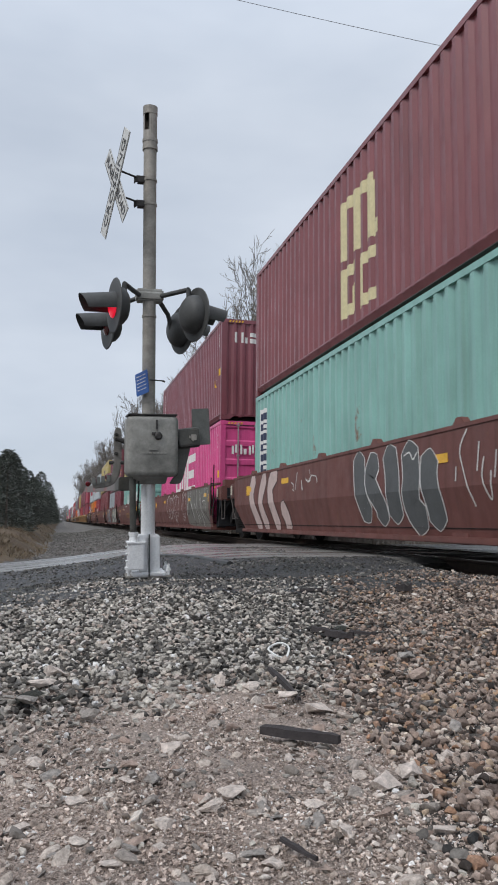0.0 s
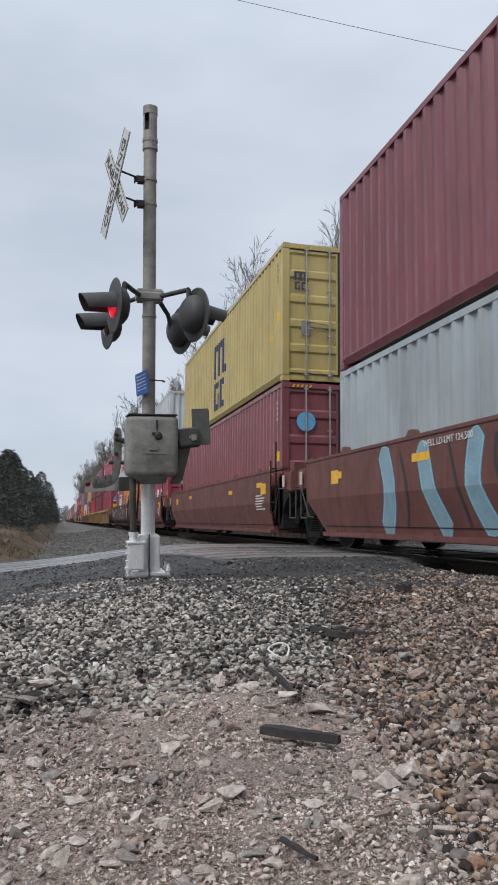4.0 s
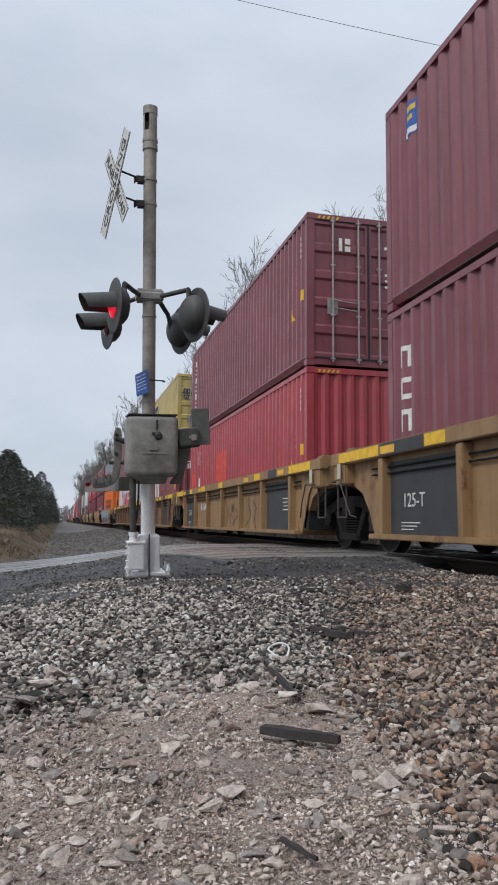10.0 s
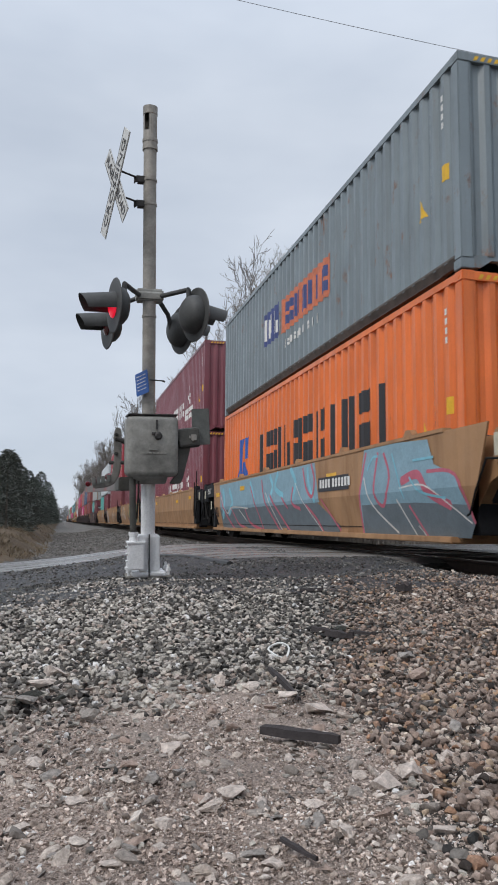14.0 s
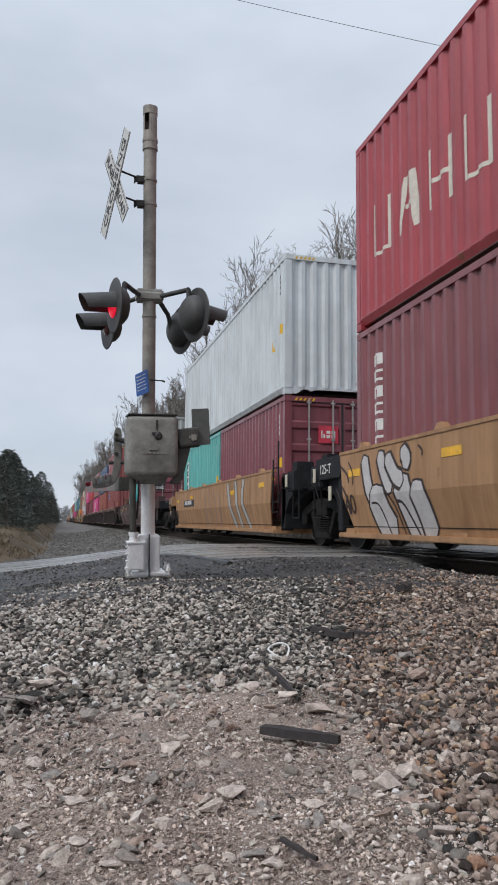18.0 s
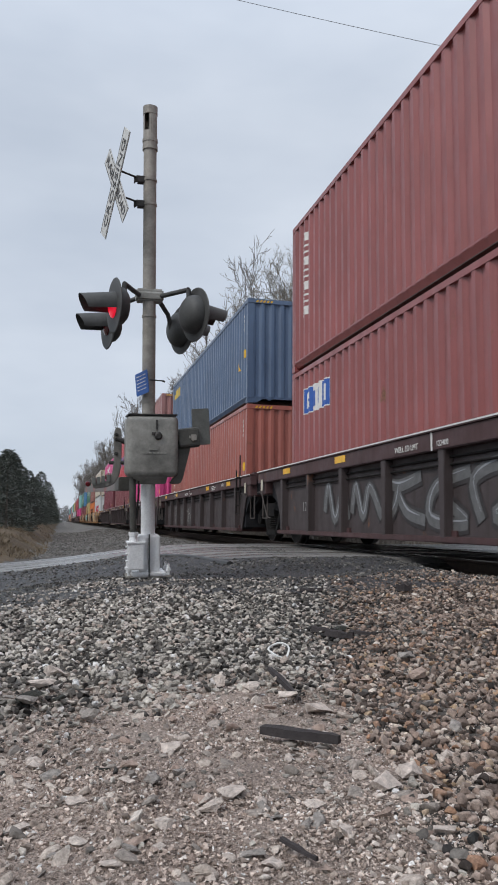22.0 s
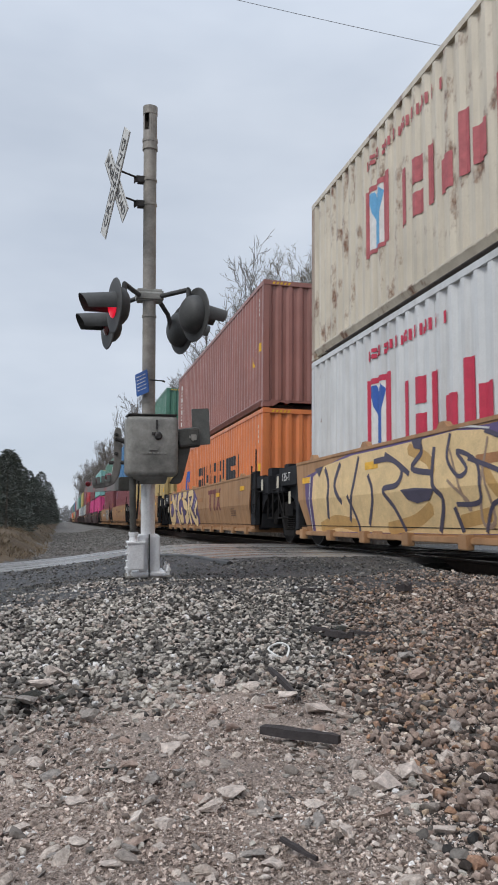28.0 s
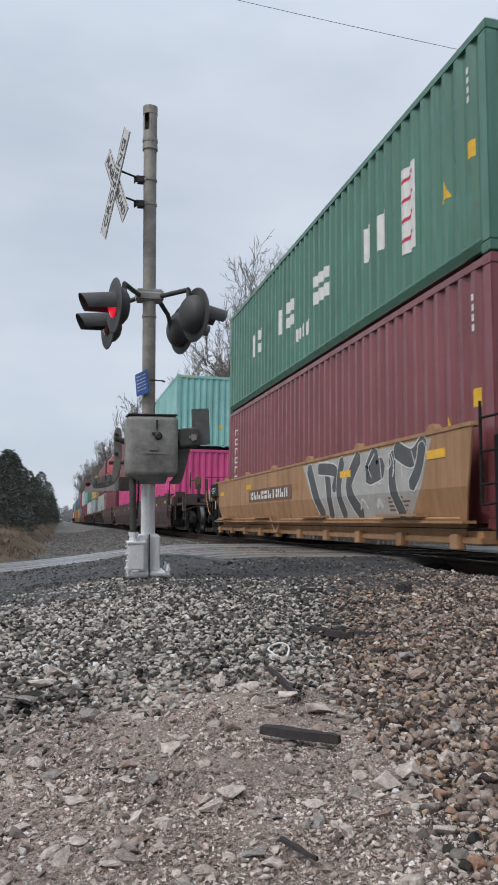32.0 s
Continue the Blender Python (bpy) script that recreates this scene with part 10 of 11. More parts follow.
spray(CARS[23], spray_slate_ink, 0.07, (-2.89, 1.22), (-2.36, 1.21), (-1.87, 1.00))
spray(CARS[23], spray_slate_ink, 0.05, (0.26, 0.90), (0.40, 0.70), (0.33, 0.35))
spray(CARS[23], spray_slate_ink, 0.07, (-0.90, 0.59), (-0.81, 0.33))
patch(CARS[23], spray_slate_ink, (-2.11, 0.82), (-1.73, 0.83), (-1.26, 0.80), (-1.42, 0.68), (-1.73, 0.65), (-1.96, 0.70))
patch(CARS[23], spray_slate_ink, (0.87, 0.47), (1.15, 0.48), (1.12, 0.40), (0.95, 0.42))
patch(CARS[23], spray_slate_ink, (-1.80, 1.40), (-1.52, 1.39), (-1.57, 1.26), (-1.73, 1.29))
patch(CARS[23], spray_slate_ink, (-5.22, 1.28), (-4.85, 1.30), (-5.03, 1.14))
spray(CARS[23], g_white, 0.01, (0.89, 0.78), (1.12, 0.58), (1.23, 0.34))
spray(CARS[23], g_white, 0.02, (-1.41, 1.43), (-0.64, 1.41), (-0.14, 1.34))
spray(CARS[23], g_white, 0.01, (1.06, 0.78), (1.15, 0.56), (1.26, 0.35))
spray(CARS[23], g_white, 0.01, (1.55, 1.22), (1.87, 1.15), (2.09, 1.12), (2.19, 1.25))
spray(CARS[23], g_white, 0.03, (-5.63, 0.28), (-5.45, 1.17))
patch(CARS[23], g_black, (0.59, 1.07), (2.85, 1.10), (2.84, 0.79), (0.67, 0.85))
spray(CARS[17], spray_faded_tan, 0.12, (-8.37, 1.01), (-7.98, 0.58), (-7.06, 0.25), (-5.27, 0.26))
spray(CARS[17], spray_faded_tan, 0.11, (-6.74, 1.01), (-5.80, 0.57), (-5.11, 0.27))
spray(CARS[17], spray_faded_tan, 0.10, (-4.53, 0.98), (-5.64, 0.77), (-4.81, 0.56), (-3.90, 0.25))
spray(CARS[17], spray_faded_tan, 0.11, (-3.93, 0.87), (-2.96, 0.43), (-2.70, 0.26))
spray(CARS[17], spray_faded_tan, 0.10, (-2.24, 0.95), (-1.77, 0.55), (-1.43, 0.27), (-1.08, 0.44), (-1.73, 0.71))
spray(CARS[17], spray_faded_tan, 0.09, (-1.13, 0.94), (-0.42, 0.28), (0.07, 0.36), (-0.15, 0.64), (-0.88, 0.80))
spray(CARS[17], spray_faded_tan, 0.11, (0.11, 0.93), (0.38, 0.29), (1.17, 0.28))
spray(CARS[17], spray_faded_tan, 0.10, (1.20, 0.89), (0.89, 0.62), (1.32, 0.30), (1.98, 0.30), (1.91, 0.52), (1.35, 0.84))
spray(CARS[17], spray_faded_tan, 0.09, (2.31, 1.13), (2.65, 0.68), (2.91, 0.32), (3.22, 0.44))
spray(CARS[17], spray_faded_tan, 0.09, (2.15, 0.43), (2.65, 0.30), (3.24, 0.35), (3.42, 0.80))
spray(CARS[17], spray_faded_tan, 0.13, (3.44, 0.80), (3.74, 0.44), (3.95, 0.33), (4.23, 0.31), (4.21, 0.51), (3.84, 0.79))
spray(CARS[17], spray_faded_tan, 0.08, (3.00, 1.14), (3.85, 1.14), (3.77, 0.99), (3.22, 0.87), (3.84, 0.84))
spray(CARS[17], spray_faded_tan, 0.09, (1.54, 1.11), (1.64, 0.92), (2.13, 0.81), (2.23, 1.03))
spray(CARS[17], spray_faded_tan, 0.04, (4.27, 1.15), (4.33, 0.97), (4.47, 0.77), (4.22, 0.74))
spray(CARS[17], spray_faded_tan, 0.04, (4.44, 0.84), (4.66, 1.09), (4.92, 0.83))
spray(CARS[17], spray_faded_tan, 0.04, (4.53, 0.95), (4.81, 0.95))
spray(CARS[17], spray_faded_tan, 0.04, (4.74, 1.11), (4.96, 0.90))
spray(CARS[17], spray_faded_tan, 0.04, (4.99, 1.13), (5.12, 0.86))
spray(CARS[17], spray_faded_tan, 0.04, (5.00, 1.11), (5.30, 0.87), (5.33, 1.16))
spray(CARS[17], spray_faded_tan, 0.04, (5.42, 1.09), (5.92, 1.13))
spray(CARS[17], spray_faded_tan, 0.04, (5.66, 1.11), (5.74, 0.87))
spray(CARS[17], spray_faded_tan, 0.03, (6.07, 1.11), (6.10, 0.85), (6.45, 0.85), (6.44, 1.10))
spray(CARS[17], spray_faded_tan, 0.07, (-2.13, 1.06), (-2.23, 0.78))
spray(CARS[17], spray_faded_tan, 0.07, (-1.78, 1.05), (-1.24, 0.95), (-1.66, 0.82))
spray(CARS[17], spray_worn_brown, 0.09, (5.11, 0.69), (5.25, 0.35), (5.57, 0.37))
spray(CARS[17], spray_worn_brown, 0.09, (5.14, 0.53), (5.49, 0.56))
spray(CARS[17], spray_worn_brown, 0.09, (5.11, 0.68), (5.44, 0.71))
spray(CARS[17], spray_worn_brown, 0.09, (5.46, 0.72), (5.91, 0.74))
spray(CARS[17], spray_worn_brown, 0.09, (5.67, 0.72), (5.77, 0.35))
spray(CARS[14], spray_dull_white, 0.03, (-5.30, 1.24), (-5.12, 1.36), (-4.82, 1.40), (-4.50, 1.34), (-4.32, 1.11), (-4.29, 0.79), (-4.44, 0.57), (-4.76, 0.53), (-5.00, 0.65), (-5.17, 0.93), (-5.30, 1.24))
spray(CARS[14], spray_dull_white, 0.03, (-4.87, 1.02), (-4.78, 1.25), (-4.58, 1.25), (-4.43, 1.09), (-4.47, 0.93))
spray(CARS[14], spray_dull_white, 0.03, (-5.08, 0.98), (-4.83, 1.01), (-4.61, 1.22))
spray(CARS[14], g_white, 0.05, (-4.55, 0.98), (-4.91, 0.84), (-4.82, 0.68), (-4.58, 0.60), (-4.47, 0.86), (-4.87, 0.84))
spray(CARS[14], g_white, 0.05, (-3.82, 1.28), (-4.03, 1.19), (-4.21, 1.11), (-3.98, 1.10), (-3.97, 0.90), (-4.20, 0.87))
spray(CARS[14], g_white, 0.05, (-3.50, 1.32), (-3.77, 1.29), (-3.84, 1.20), (-3.64, 1.30), (-3.34, 1.27), (-3.40, 1.17), (-3.69, 1.18))
spray(CARS[14], g_white, 0.05, (-3.69, 1.14), (-3.46, 1.14), (-3.51, 0.85), (-3.87, 0.84), (-3.70, 1.00), (-3.46, 1.02))
spray(CARS[14], g_white, 0.04, (-3.35, 1.15), (-3.16, 1.06), (-3.35, 0.90), (-3.01, 0.88))
spray(CARS[14], g_white, 0.04, (-3.46, 1.41), (-3.45, 1.28))
spray(CARS[14], g_white, 0.04, (-3.11, 1.40), (-3.08, 1.22), (-3.23, 1.22))
spray(CARS[14], g_white, 0.04, (-2.91, 1.40), (-2.88, 1.15), (-2.73, 1.00), (-2.44, 0.96))
spray(CARS[14], g_white, 0.03, (-2.47, 1.40), (-2.50, 1.27), (-2.38, 1.20))
spray(CARS[14], g_white, 0.04, (-3.35, 0.81), (-3.17, 0.83), (-3.12, 0.66), (-3.32, 0.61), (-3.35, 0.81))
spray(CARS[14], g_white, 0.04, (-2.88, 0.93), (-2.64, 0.70))
spray(CARS[14], g_white, 0.03, (-2.28, 1.10), (-2.11, 0.79))
spray(CARS[14], g_white, 0.05, (-3.01, 0.93), (-2.93, 0.81), (-2.61, 0.60), (-2.36, 0.54))
spray(CARS[14], g_white, 0.05, (-2.69, 0.97), (-2.45, 0.72), (-2.21, 0.55))
spray(CARS[14], g_white, 0.05, (-2.44, 1.03), (-2.35, 0.84), (-2.12, 0.66))
side_marks(CARS[23], word_bars(0.78, 0.86, 0.17, 9, 0.21, 0.34, 5), g_silver, "number_bars", "", -HW - 0.024)
side_marks(CARS[23], word_bars(2.35, 1.24, 0.09, 6, 0.10, 0.30, 6), g_brown, "writing_bars", "", -HW - 0.006)
spray_faded_gold = plain("spray_faded_gold", (0.185, 0.098, 0.052), 0.65, 0, 0.2, 5)
spray_dim_grey = plain("spray_dim_grey", (0.066, 0.064, 0.06), 0.65, 0, 0.2, 5)
spray_dull_mauve = plain("spray_dull_mauve", (0.17, 0.125, 0.125), 0.65, 0, 0.2, 5)
patch(CARS[6], spray_faded_gold, (1.05, 1.14), (1.55, 1.12), (1.44, 0.84), (0.93, 0.85))
patch(CARS[6], spray_faded_gold, (1.59, 1.13), (2.19, 1.11), (2.12, 0.84), (1.51, 0.85))
patch(CARS[6], spray_faded_gold, (2.31, 1.13), (2.77, 1.12), (2.68, 0.86), (2.21, 0.85))
patch(CARS[6], spray_faded_gold, (2.90, 1.12), (3.36, 1.12), (3.29, 0.98), (3.03, 0.84), (2.81, 0.84))
patch(CARS[6], spray_faded_gold, (0.85, 0.75), (2.35, 0.76), (3.33, 0.79), (3.30, 0.75), (2.35, 0.68), (0.80, 0.62))
spray(CARS[6], spray_dull_white, 0.02, (-2.27, 1.31), (-2.14, 1.17), (-2.00, 1.29), (-1.44, 1.30))
spray(CARS[6], spray_dull_white, 0.02, (-2.34, 1.09), (-2.41, 0.92), (-2.41, 0.61))
spray(CARS[6], spray_dull_white, 0.02, (-1.38, 1.35), (-1.26, 1.04))
spray(CARS[6], spray_dull_white, 0.02, (-1.09, 0.99), (-1.20, 0.80), (-1.03, 0.62), (-0.81, 0.86), (-0.92, 1.06), (-1.14, 0.96))
spray(CARS[6], spray_dull_white, 0.02, (-0.59, 1.31), (-0.55, 1.04), (-0.35, 0.59))
spray(CARS[6], spray_dull_white, 0.02, (-0.55, 1.02), (-0.05, 1.03), (0.04, 1.16))
spray(CARS[6], spray_dull_white, 0.02, (-0.10, 0.95), (-0.04, 0.66))
spray(CARS[6], spray_dull_white, 0.02, (0.09, 1.19), (0.18, 1.36))
spray(CARS[6], spray_dull_white, 0.02, (0.22, 0.93), (0.23, 0.71), (0.46, 0.71), (0.45, 0.92), (0.22, 0.93))
spray(CARS[6], spray_dull_white, 0.02, (0.52, 0.64), (0.73, 0.77), (0.65, 0.98), (0.89, 1.00), (1.00, 0.80), (1.04, 0.63))
spray(CARS[6], spray_dull_white, 0.02, (-1.87, 0.99), (-1.62, 0.73), (-1.56, 0.60))
spray(CARS[6], spray_dull_white, 0.02, (-0.65, 0.67), (-0.71, 0.52))
spray(CARS[6], spray_dull_white, 0.01, (2.20, 1.33), (2.34, 1.23), (2.31, 1.33))
spray(CARS[6], spray_dull_white, 0.01, (2.19, 1.18), (2.14, 1.04))
spray(CARS[6], spray_dull_white, 0.01, (2.43, 1.28), (2.56, 1.22), (2.59, 1.30))
spray(CARS[6], spray_dull_white, 0.01, (2.54, 1.32), (2.72, 1.15))
spray(CARS[6], spray_dull_white, 0.01, (2.86, 1.39), (2.98, 1.40), (3.07, 1.31), (2.95, 1.26), (2.86, 1.37))
spray(CARS[6], spray_dull_white, 0.01, (2.90, 1.26), (2.96, 1.01), (3.03, 0.80))
spray(CARS[6], spray_dull_white, 0.01, (3.29, 1.09), (3.26, 0.92))
spray(CARS[6], spray_dull_white, 0.03, (-5.88, 1.22), (-5.55, 1.36), (-5.23, 1.18))
spray(CARS[6], spray_dull_white, 0.03, (-5.65, 0.98), (-5.32, 0.70))
patch(CARS[7], g_black, (-4.56, 1.06), (-2.45, 1.13), (-0.07, 1.17), (1.08, 1.00), (1.64, 0.48), (1.70, 0.25), (-4.31, 0.25))
patch(CARS[7], g_silver, (-4.48, 1.02), (-3.63, 1.07), (-3.37, 0.44), (-3.80, 0.27))
patch(CARS[7], g_silver, (-3.30, 1.06), (-2.49, 1.10), (-2.32, 0.27), (-2.94, 0.25))
patch(CARS[7], g_silver, (-2.11, 1.02), (-1.71, 1.12), (-0.76, 0.93), (-0.65, 0.68), (-1.15, 0.49), (-1.06, 0.25), (-2.01, 0.25))
patch(CARS[7], g_silver, (-0.69, 1.03), (-0.04, 1.14), (-0.03, 0.39), (-0.42, 0.49))
patch(CARS[7], g_silver, (0.53, 0.88), (1.08, 0.96), (1.33, 0.69), (1.10, 0.60), (1.61, 0.44), (1.55, 0.33), (0.88, 0.31), (0.53, 0.25), (0.47, 0.53), (1.01, 0.65))
spray(CARS[7], g_black, 0.03, (0.81, 1.06), (1.40, 0.69), (1.70, 0.32))
spray(CARS[7], g_black, 0.03, (-1.73, 0.96), (-1.25, 0.92), (-1.53, 0.64))
spray(CARS[7], g_black, 0.03, (-0.23, 1.11), (0.01, 0.53))
patch(CARS[7], g_black, (2.48, 1.01), (4.02, 1.01), (4.01, 0.80), (2.50, 0.79))
patch(CARS[19], spray_dim_grey, (-3.91, 0.86), (-2.99, 0.93), (-2.92, 0.34), (-3.87, 0.33))
patch(CARS[19], spray_dim_grey, (-2.66, 0.88), (-2.00, 0.91), (-1.68, 0.41), (-1.81, 0.32), (-2.60, 0.31))
patch(CARS[19], spray_dim_grey, (-1.18, 0.87), (-0.64, 0.90), (-0.37, 0.34), (-1.14, 0.33))
spray(CARS[19], spray_dull_white, 0.02, (-4.02, 0.86), (-3.81, 0.93), (-3.92, 0.59), (-3.87, 0.33))
spray(CARS[19], spray_dull_white, 0.02, (-3.87, 0.44), (-3.26, 0.69), (-3.53, 0.68))
spray(CARS[19], spray_dull_white, 0.02, (-3.08, 0.93), (-3.25, 0.83), (-3.13, 0.58), (-3.22, 0.41))
spray(CARS[19], spray_dull_white, 0.02, (-2.67, 0.78), (-2.63, 0.58), (-2.56, 0.31))
spray(CARS[19], spray_dull_white, 0.02, (-2.17, 0.92), (-2.11, 0.73), (-2.04, 0.50))
spray(CARS[19], spray_dull_white, 0.02, (-2.06, 0.93), (-1.95, 0.57), (-2.04, 0.49))
spray(CARS[19], spray_dull_white, 0.02, (-1.83, 0.78), (-1.74, 0.56), (-1.68, 0.41))
spray(CARS[19], spray_dull_white, 0.02, (-1.74, 0.53), (-1.55, 0.61))
spray(CARS[19], spray_dull_white, 0.02, (-1.54, 0.77), (-1.18, 0.76), (-1.07, 0.70))
spray(CARS[19], spray_dull_white, 0.02, (-1.21, 0.64), (-1.22, 0.46), (-1.08, 0.47), (-1.08, 0.67), (-1.21, 0.64))
spray(CARS[19], spray_dull_white, 0.02, (-1.12, 0.87), (-1.04, 0.70), (-0.97, 0.44))
spray(CARS[19], spray_dull_white, 0.02, (-1.04, 0.70), (-0.83, 0.69))
spray(CARS[19], spray_dull_white, 0.02, (-0.74, 0.90), (-0.66, 0.47))
spray(CARS[19], spray_dull_white, 0.02, (-0.56, 0.92), (-0.45, 0.60), (-0.35, 0.32))
spray(CARS[19], spray_dull_white, 0.02, (-0.26, 0.65), (-0.20, 0.57))
spray(CARS[19], spray_dull_mauve, 0.05, (-0.84, 0.90), (-0.73, 0.55), (-0.66, 0.46))
side_marks(CARS[7], word_bars(2.56, 0.86, 0.13, 9, 0.13, 0.30, 5), ink_white, "number_bars", "", INSET - 0.022)
side_marks(CARS[7], [[(-4.4, 1.31), (-3.3, 1.31), (-3.4, 1.43), (-4.0, 1.43)], [(-1.25, 1.31), (-0.25, 1.31), (-0.2, 1.41), (-1.25, 1.43)], [(0.35, 1.31), (1.2, 1.31), (1.25, 1.45), (1.0, 1.45), (0.95, 1.36), (0.35, 1.36)]], g_white, "graffiti", "white spray paint on the top chord", -HW - 0.0065)
side_marks(CARS[7], [[(-3.2, 1.31), (-1.3, 1.31), (-1.4, 1.43), (-3.0, 1.43)], [(-0.1, 1.31), (0.3, 1.31), (0.3, 1.43), (-0.1, 1.42)]], g_brown, "graffiti", "dark spray paint on the top chord", -HW - 0.0055)
scrawl(CARS[19], -3.8, -3.0, 1.26, 1.40, g_white, 54, 6, 0.018)
data_bars(CARS[2], -6.06, 0.90, 6, 0.60, ink_white, 0.035)
scrawl(CARS[2], -2.7, -1.9, 1.0, 1.40, g_white, 4, 8)
patch(CARS[1], spray_warm_grey, (4.3, 1.42), (6.1, 1.40), (5.9, 0.30), (4.3, 0.29))
spray(CARS[1], spray_dark_brown, 0.10, (4.75, 1.40), (4.6, 0.95), (5.0, 0.32))
spray(CARS[1], spray_dark_brown, 0.10, (5.45, 1.38), (5.3, 0.90), (5.7, 0.34))
spray(CARS[1], g_white, 0.05, (4.85, 1.38), (4.72, 0.95), (5.1, 0.34))
spray(CARS[1], g_white, 0.05, (5.55, 1.36), (5.42, 0.90), (5.8, 0.36))
patch(CARS[1], spray_warm_grey, (2.32, 1.41), (4.18, 1.44), (4.15, 0.25), (3.58, 0.25), (2.34, 0.35))
patch(CARS[1], spray_warm_grey, (4.18, 1.44), (5.93, 1.42), (5.88, 0.25), (4.15, 0.25))
spray(CARS[1], spray_dark_brown, 0.05, (3.19, 1.42), (2.99, 1.02), (3.59, 0.43), (3.63, 0.25))
spray(CARS[1], spray_dark_brown, 0.04, (4.02, 1.43), (3.88, 0.97), (4.67, 0.43), (4.71, 0.25))
spray(CARS[1], spray_dark_brown, 0.04, (4.75, 1.41), (4.53, 1.01), (5.19, 0.43))
spray(CARS[1], spray_dark_brown, 0.04, (5.03, 1.24), (4.98, 0.98), (5.23, 0.89))
spray(CARS[1], spray_dark_brown, 0.05, (3.61, 1.24), (3.50, 0.99))
spray(CARS[1], spray_dark_brown, 0.04, (4.35, 1.02), (4.55, 0.81))
spray(CARS[1], spray_dark_brown, 0.07, (2.87, 1.03), (2.74, 0.70), (2.53, 0.66))
spray(CARS[1], spray_dark_brown, 0.05, (5.26, 0.73), (5.55, 0.60), (5.89, 0.43))
spray(CARS[1], spray_dark_brown, 0.05, (5.52, 0.77), (5.67, 0.60))
spray(CARS[1], g_white, 0.03, (2.75, 1.34), (2.60, 1.04), (2.32, 0.62))
spray(CARS[1], g_white, 0.03, (3.15, 1.42), (3.05, 1.11), (3.41, 0.82), (3.56, 0.43))
spray(CARS[1], g_white, 0.02, (4.08, 1.41), (4.17, 0.95), (4.46, 0.62), (4.63, 0.43))
spray(CARS[1], g_white, 0.02, (4.63, 1.41), (4.68, 1.00), (4.97, 0.54), (5.06, 0.25))
spray(CARS[1], g_white, 0.02, (4.92, 1.29), (4.83, 0.92), (5.26, 0.52))
spray(CARS[1], g_white, 0.02, (5.44, 1.44), (5.45, 1.20), (5.24, 1.14))
spray(CARS[1], g_white, 0.02, (5.07, 1.00), (5.40, 1.03), (5.57, 0.93), (5.55, 0.74))
spray(CARS[1], g_white, 0.02, (3.70, 0.98), (4.07, 0.79), (4.34, 0.35))
spray(CARS[1], g_white, 0.02, (5.74, 1.38), (5.89, 1.25), (5.81, 1.15))
spray(CARS[21], g_white, 0.03, (0.57, 0.90), (0.45, 0.71), (0.69, 0.52))
spray(CARS[21], g_white, 0.03, (0.83, 0.80), (0.73, 0.59), (0.99, 0.61), (0.89, 0.75))
spray(CARS[21], g_white, 0.03, (1.07, 0.69), (1.20, 0.58), (0.99, 0.50))
spray(CARS[21], g_white, 0.03, (0.45, 0.42), (0.83, 0.35), (1.19, 0.42))
spray(CARS[21], g_white, 0.03, (0.79, 0.49), (0.99, 0.39))
patch(CARS[12], spray_pale_sky, (3.88, 0.78), (4.07, 1.40), (5.05, 1.40), (5.88, 1.36), (6.02, 1.07), (6.47, 0.93), (6.73, 0.43), (6.59, 0.27), (3.83, 0.25))
# fold shade painted over the lower part of the front piece too
patch(CARS[12], spray_fold_shade, (3.91, 0.66), (5.50, 0.66), (6.67, 0.61), (6.73, 0.43), (6.59, 0.27), (3.83, 0.25))
spray(CARS[12], g_pinkish, 0.05, (3.80, 0.26), (3.88, 0.76), (4.14, 1.36))
spray(CARS[12], g_pinkish, 0.05, (4.53, 1.33), (4.38, 0.83), (4.62, 0.64), (4.86, 0.99), (4.70, 1.31))
spray(CARS[12], g_pinkish, 0.04, (5.85, 1.00), (6.47, 0.93), (6.73, 0.42))
spray(CARS[12], g_pinkish, 0.04, (5.34, 0.63), (5.68, 0.25))
spray(CARS[12], g_pinkish, 0.11, (5.21, 0.92), (5.62, 0.98), (5.86, 0.77), (6.31, 0.61))
spray(CARS[12], g_white, 0.02, (5.14, 0.84), (5.77, 0.85), (6.31, 0.61), (6.67, 0.42))
spray(CARS[12], g_white, 0.03, (5.03, 0.71), (5.42, 0.25))
spray(CARS[12], g_white, 0.02, (5.49, 0.39), (5.66, 0.25))
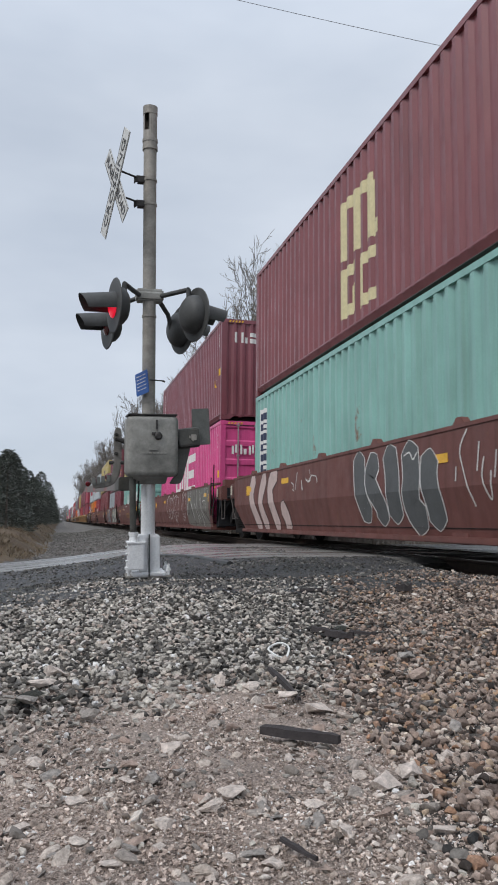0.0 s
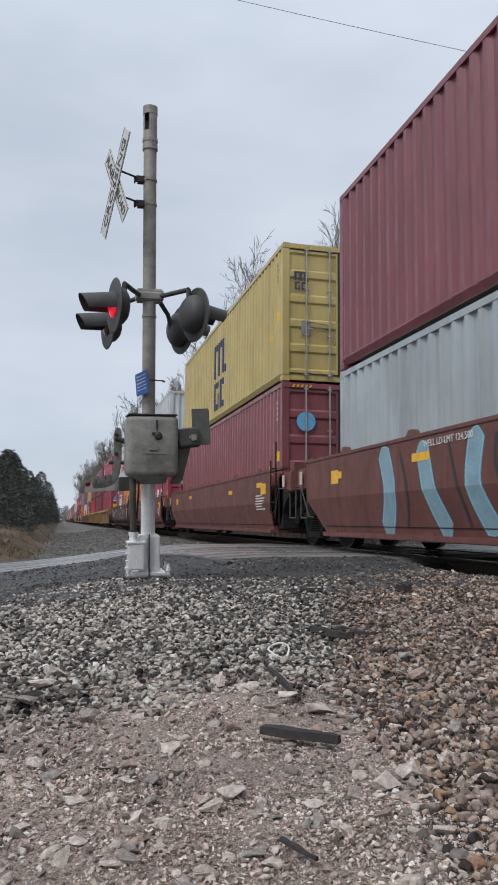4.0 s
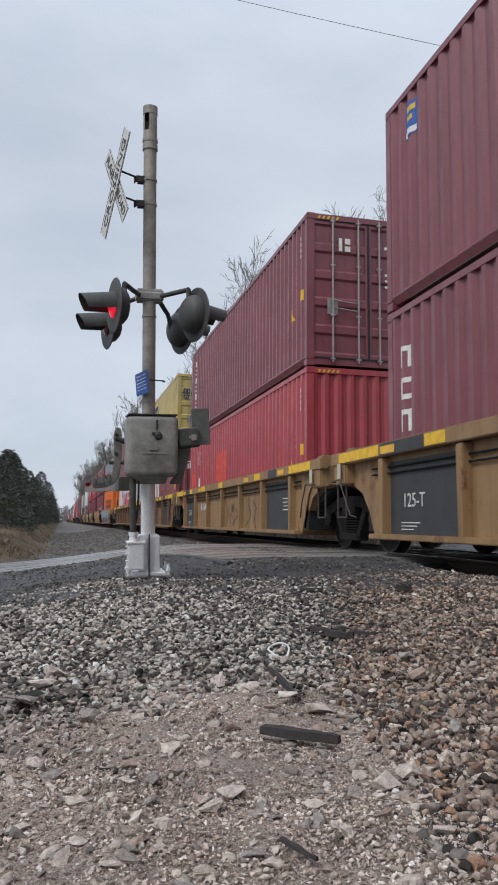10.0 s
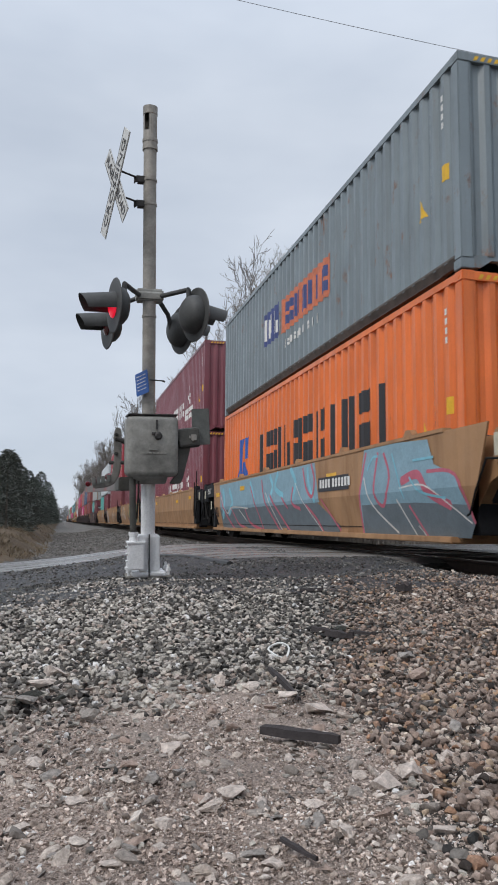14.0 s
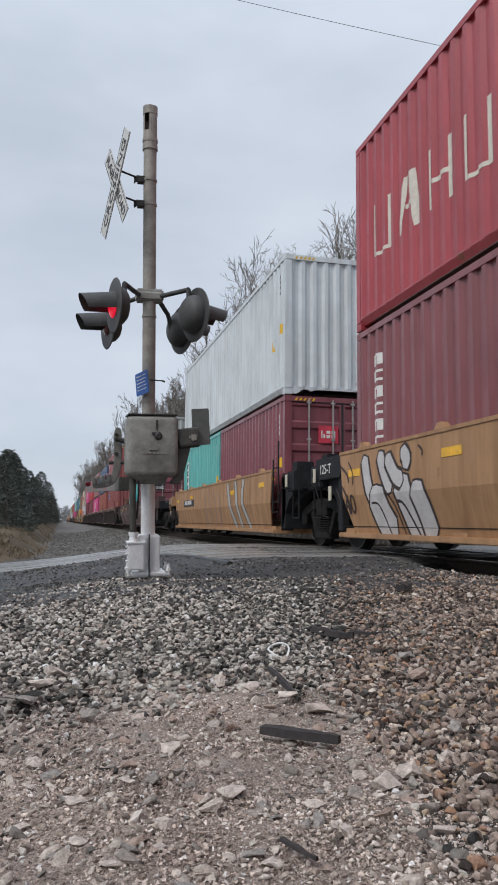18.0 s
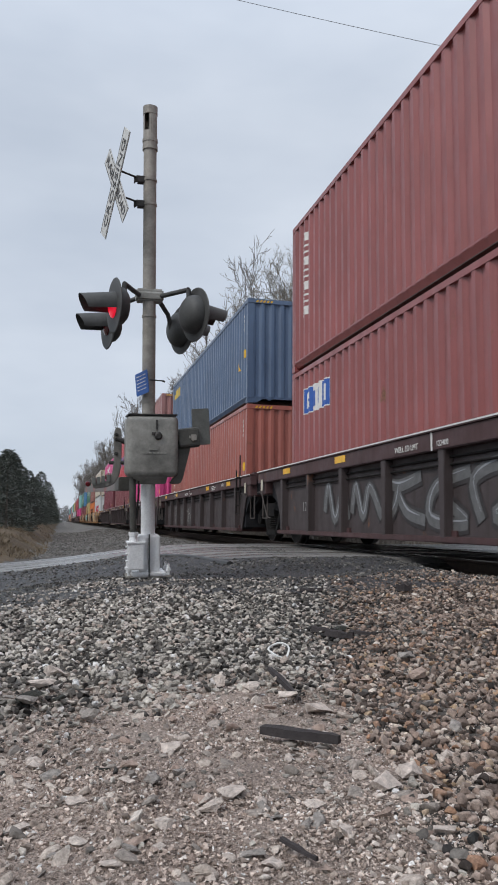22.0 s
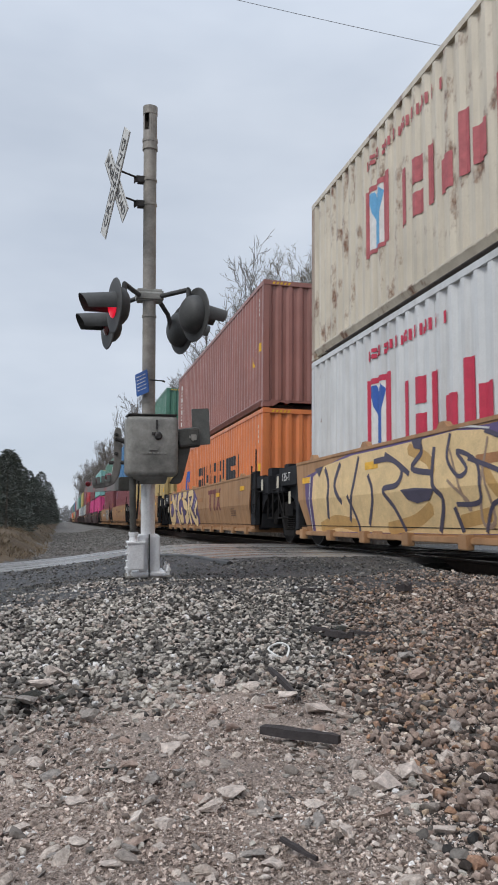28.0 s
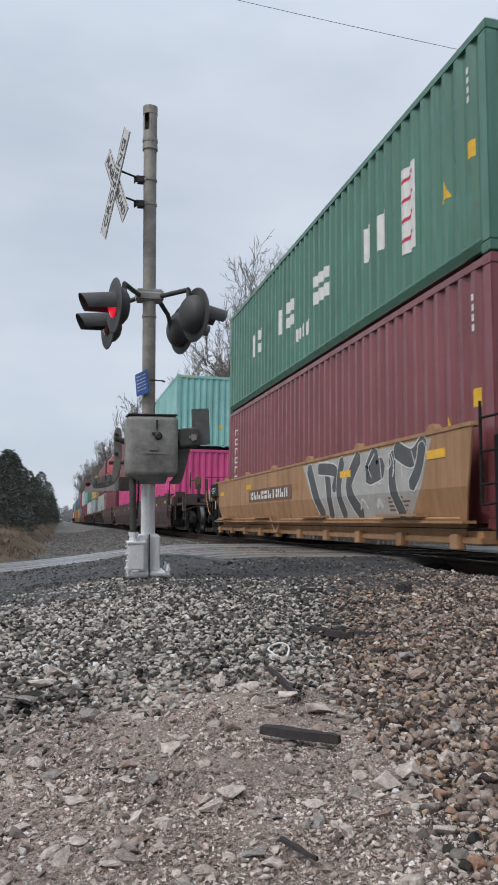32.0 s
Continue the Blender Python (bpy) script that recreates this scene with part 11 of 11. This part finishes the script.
spray(CARS[12], g_white, 0.03, (4.06, 1.03), (4.29, 0.65), (4.92, 0.30))
spray(CARS[12], g_sky, 0.03, (4.18, 1.12), (4.36, 1.27), (4.53, 1.28))
spray(CARS[12], g_sky, 0.03, (4.95, 1.28), (5.14, 0.93), (5.25, 0.71))
spray(CARS[12], g_sky, 0.03, (5.52, 1.15), (6.02, 1.15))
spray(CARS[12], g_sky, 0.03, (5.42, 0.96), (5.68, 0.78), (6.24, 0.69))
spray(CARS[0], g_grey, 0.38, (0.55, 1.29), (0.58, 0.85), (0.72, 0.53), edge=g_white, rim=0.02)
spray(CARS[0], g_grey, 0.34, (1.09, 1.23), (0.92, 0.98), (1.18, 0.65), (1.20, 0.48), edge=g_white, rim=0.02)
spray(CARS[0], g_grey, 0.38, (1.54, 1.29), (1.61, 0.98), (1.60, 0.52), edge=g_white, rim=0.02)
spray(CARS[0], g_grey, 0.42, (2.10, 1.27), (2.13, 0.96), (2.08, 0.63), (2.27, 0.44), edge=g_white, rim=0.02)
spray(CARS[0], g_grey, 0.38, (2.59, 1.14), (2.56, 0.93), (2.63, 0.62), (2.64, 0.45), edge=g_white, rim=0.02)
spray(CARS[0], g_white, 0.02, (3.40, 1.38), (3.25, 1.18), (3.34, 0.89), (3.47, 0.59))
spray(CARS[0], g_white, 0.02, (3.62, 1.23), (3.57, 0.94))
spray(CARS[0], g_white, 0.02, (3.70, 1.07), (3.66, 0.87), (3.78, 0.65), (3.82, 0.93))
spray(CARS[0], g_white, 0.02, (3.92, 1.12), (3.88, 0.86))
spray(CARS[0], g_white, 0.02, (3.17, 1.01), (3.15, 0.86))
spray(CARS[0], g_white, 0.02, (1.95, 1.22), (2.10, 1.25), (2.19, 1.16), (2.29, 1.24))
spray_all()


# ---- what moves ----
def motions():
    """The whole train rolls towards the camera at an even speed."""
    for ob, y, z in MOVING:
        walk(ob, [(0, pose(TRACK_X, y, z)), (16, pose(TRACK_X, y - 16 * SPEED, z)), (32, pose(TRACK_X, y - 32 * SPEED, z))])


motions()
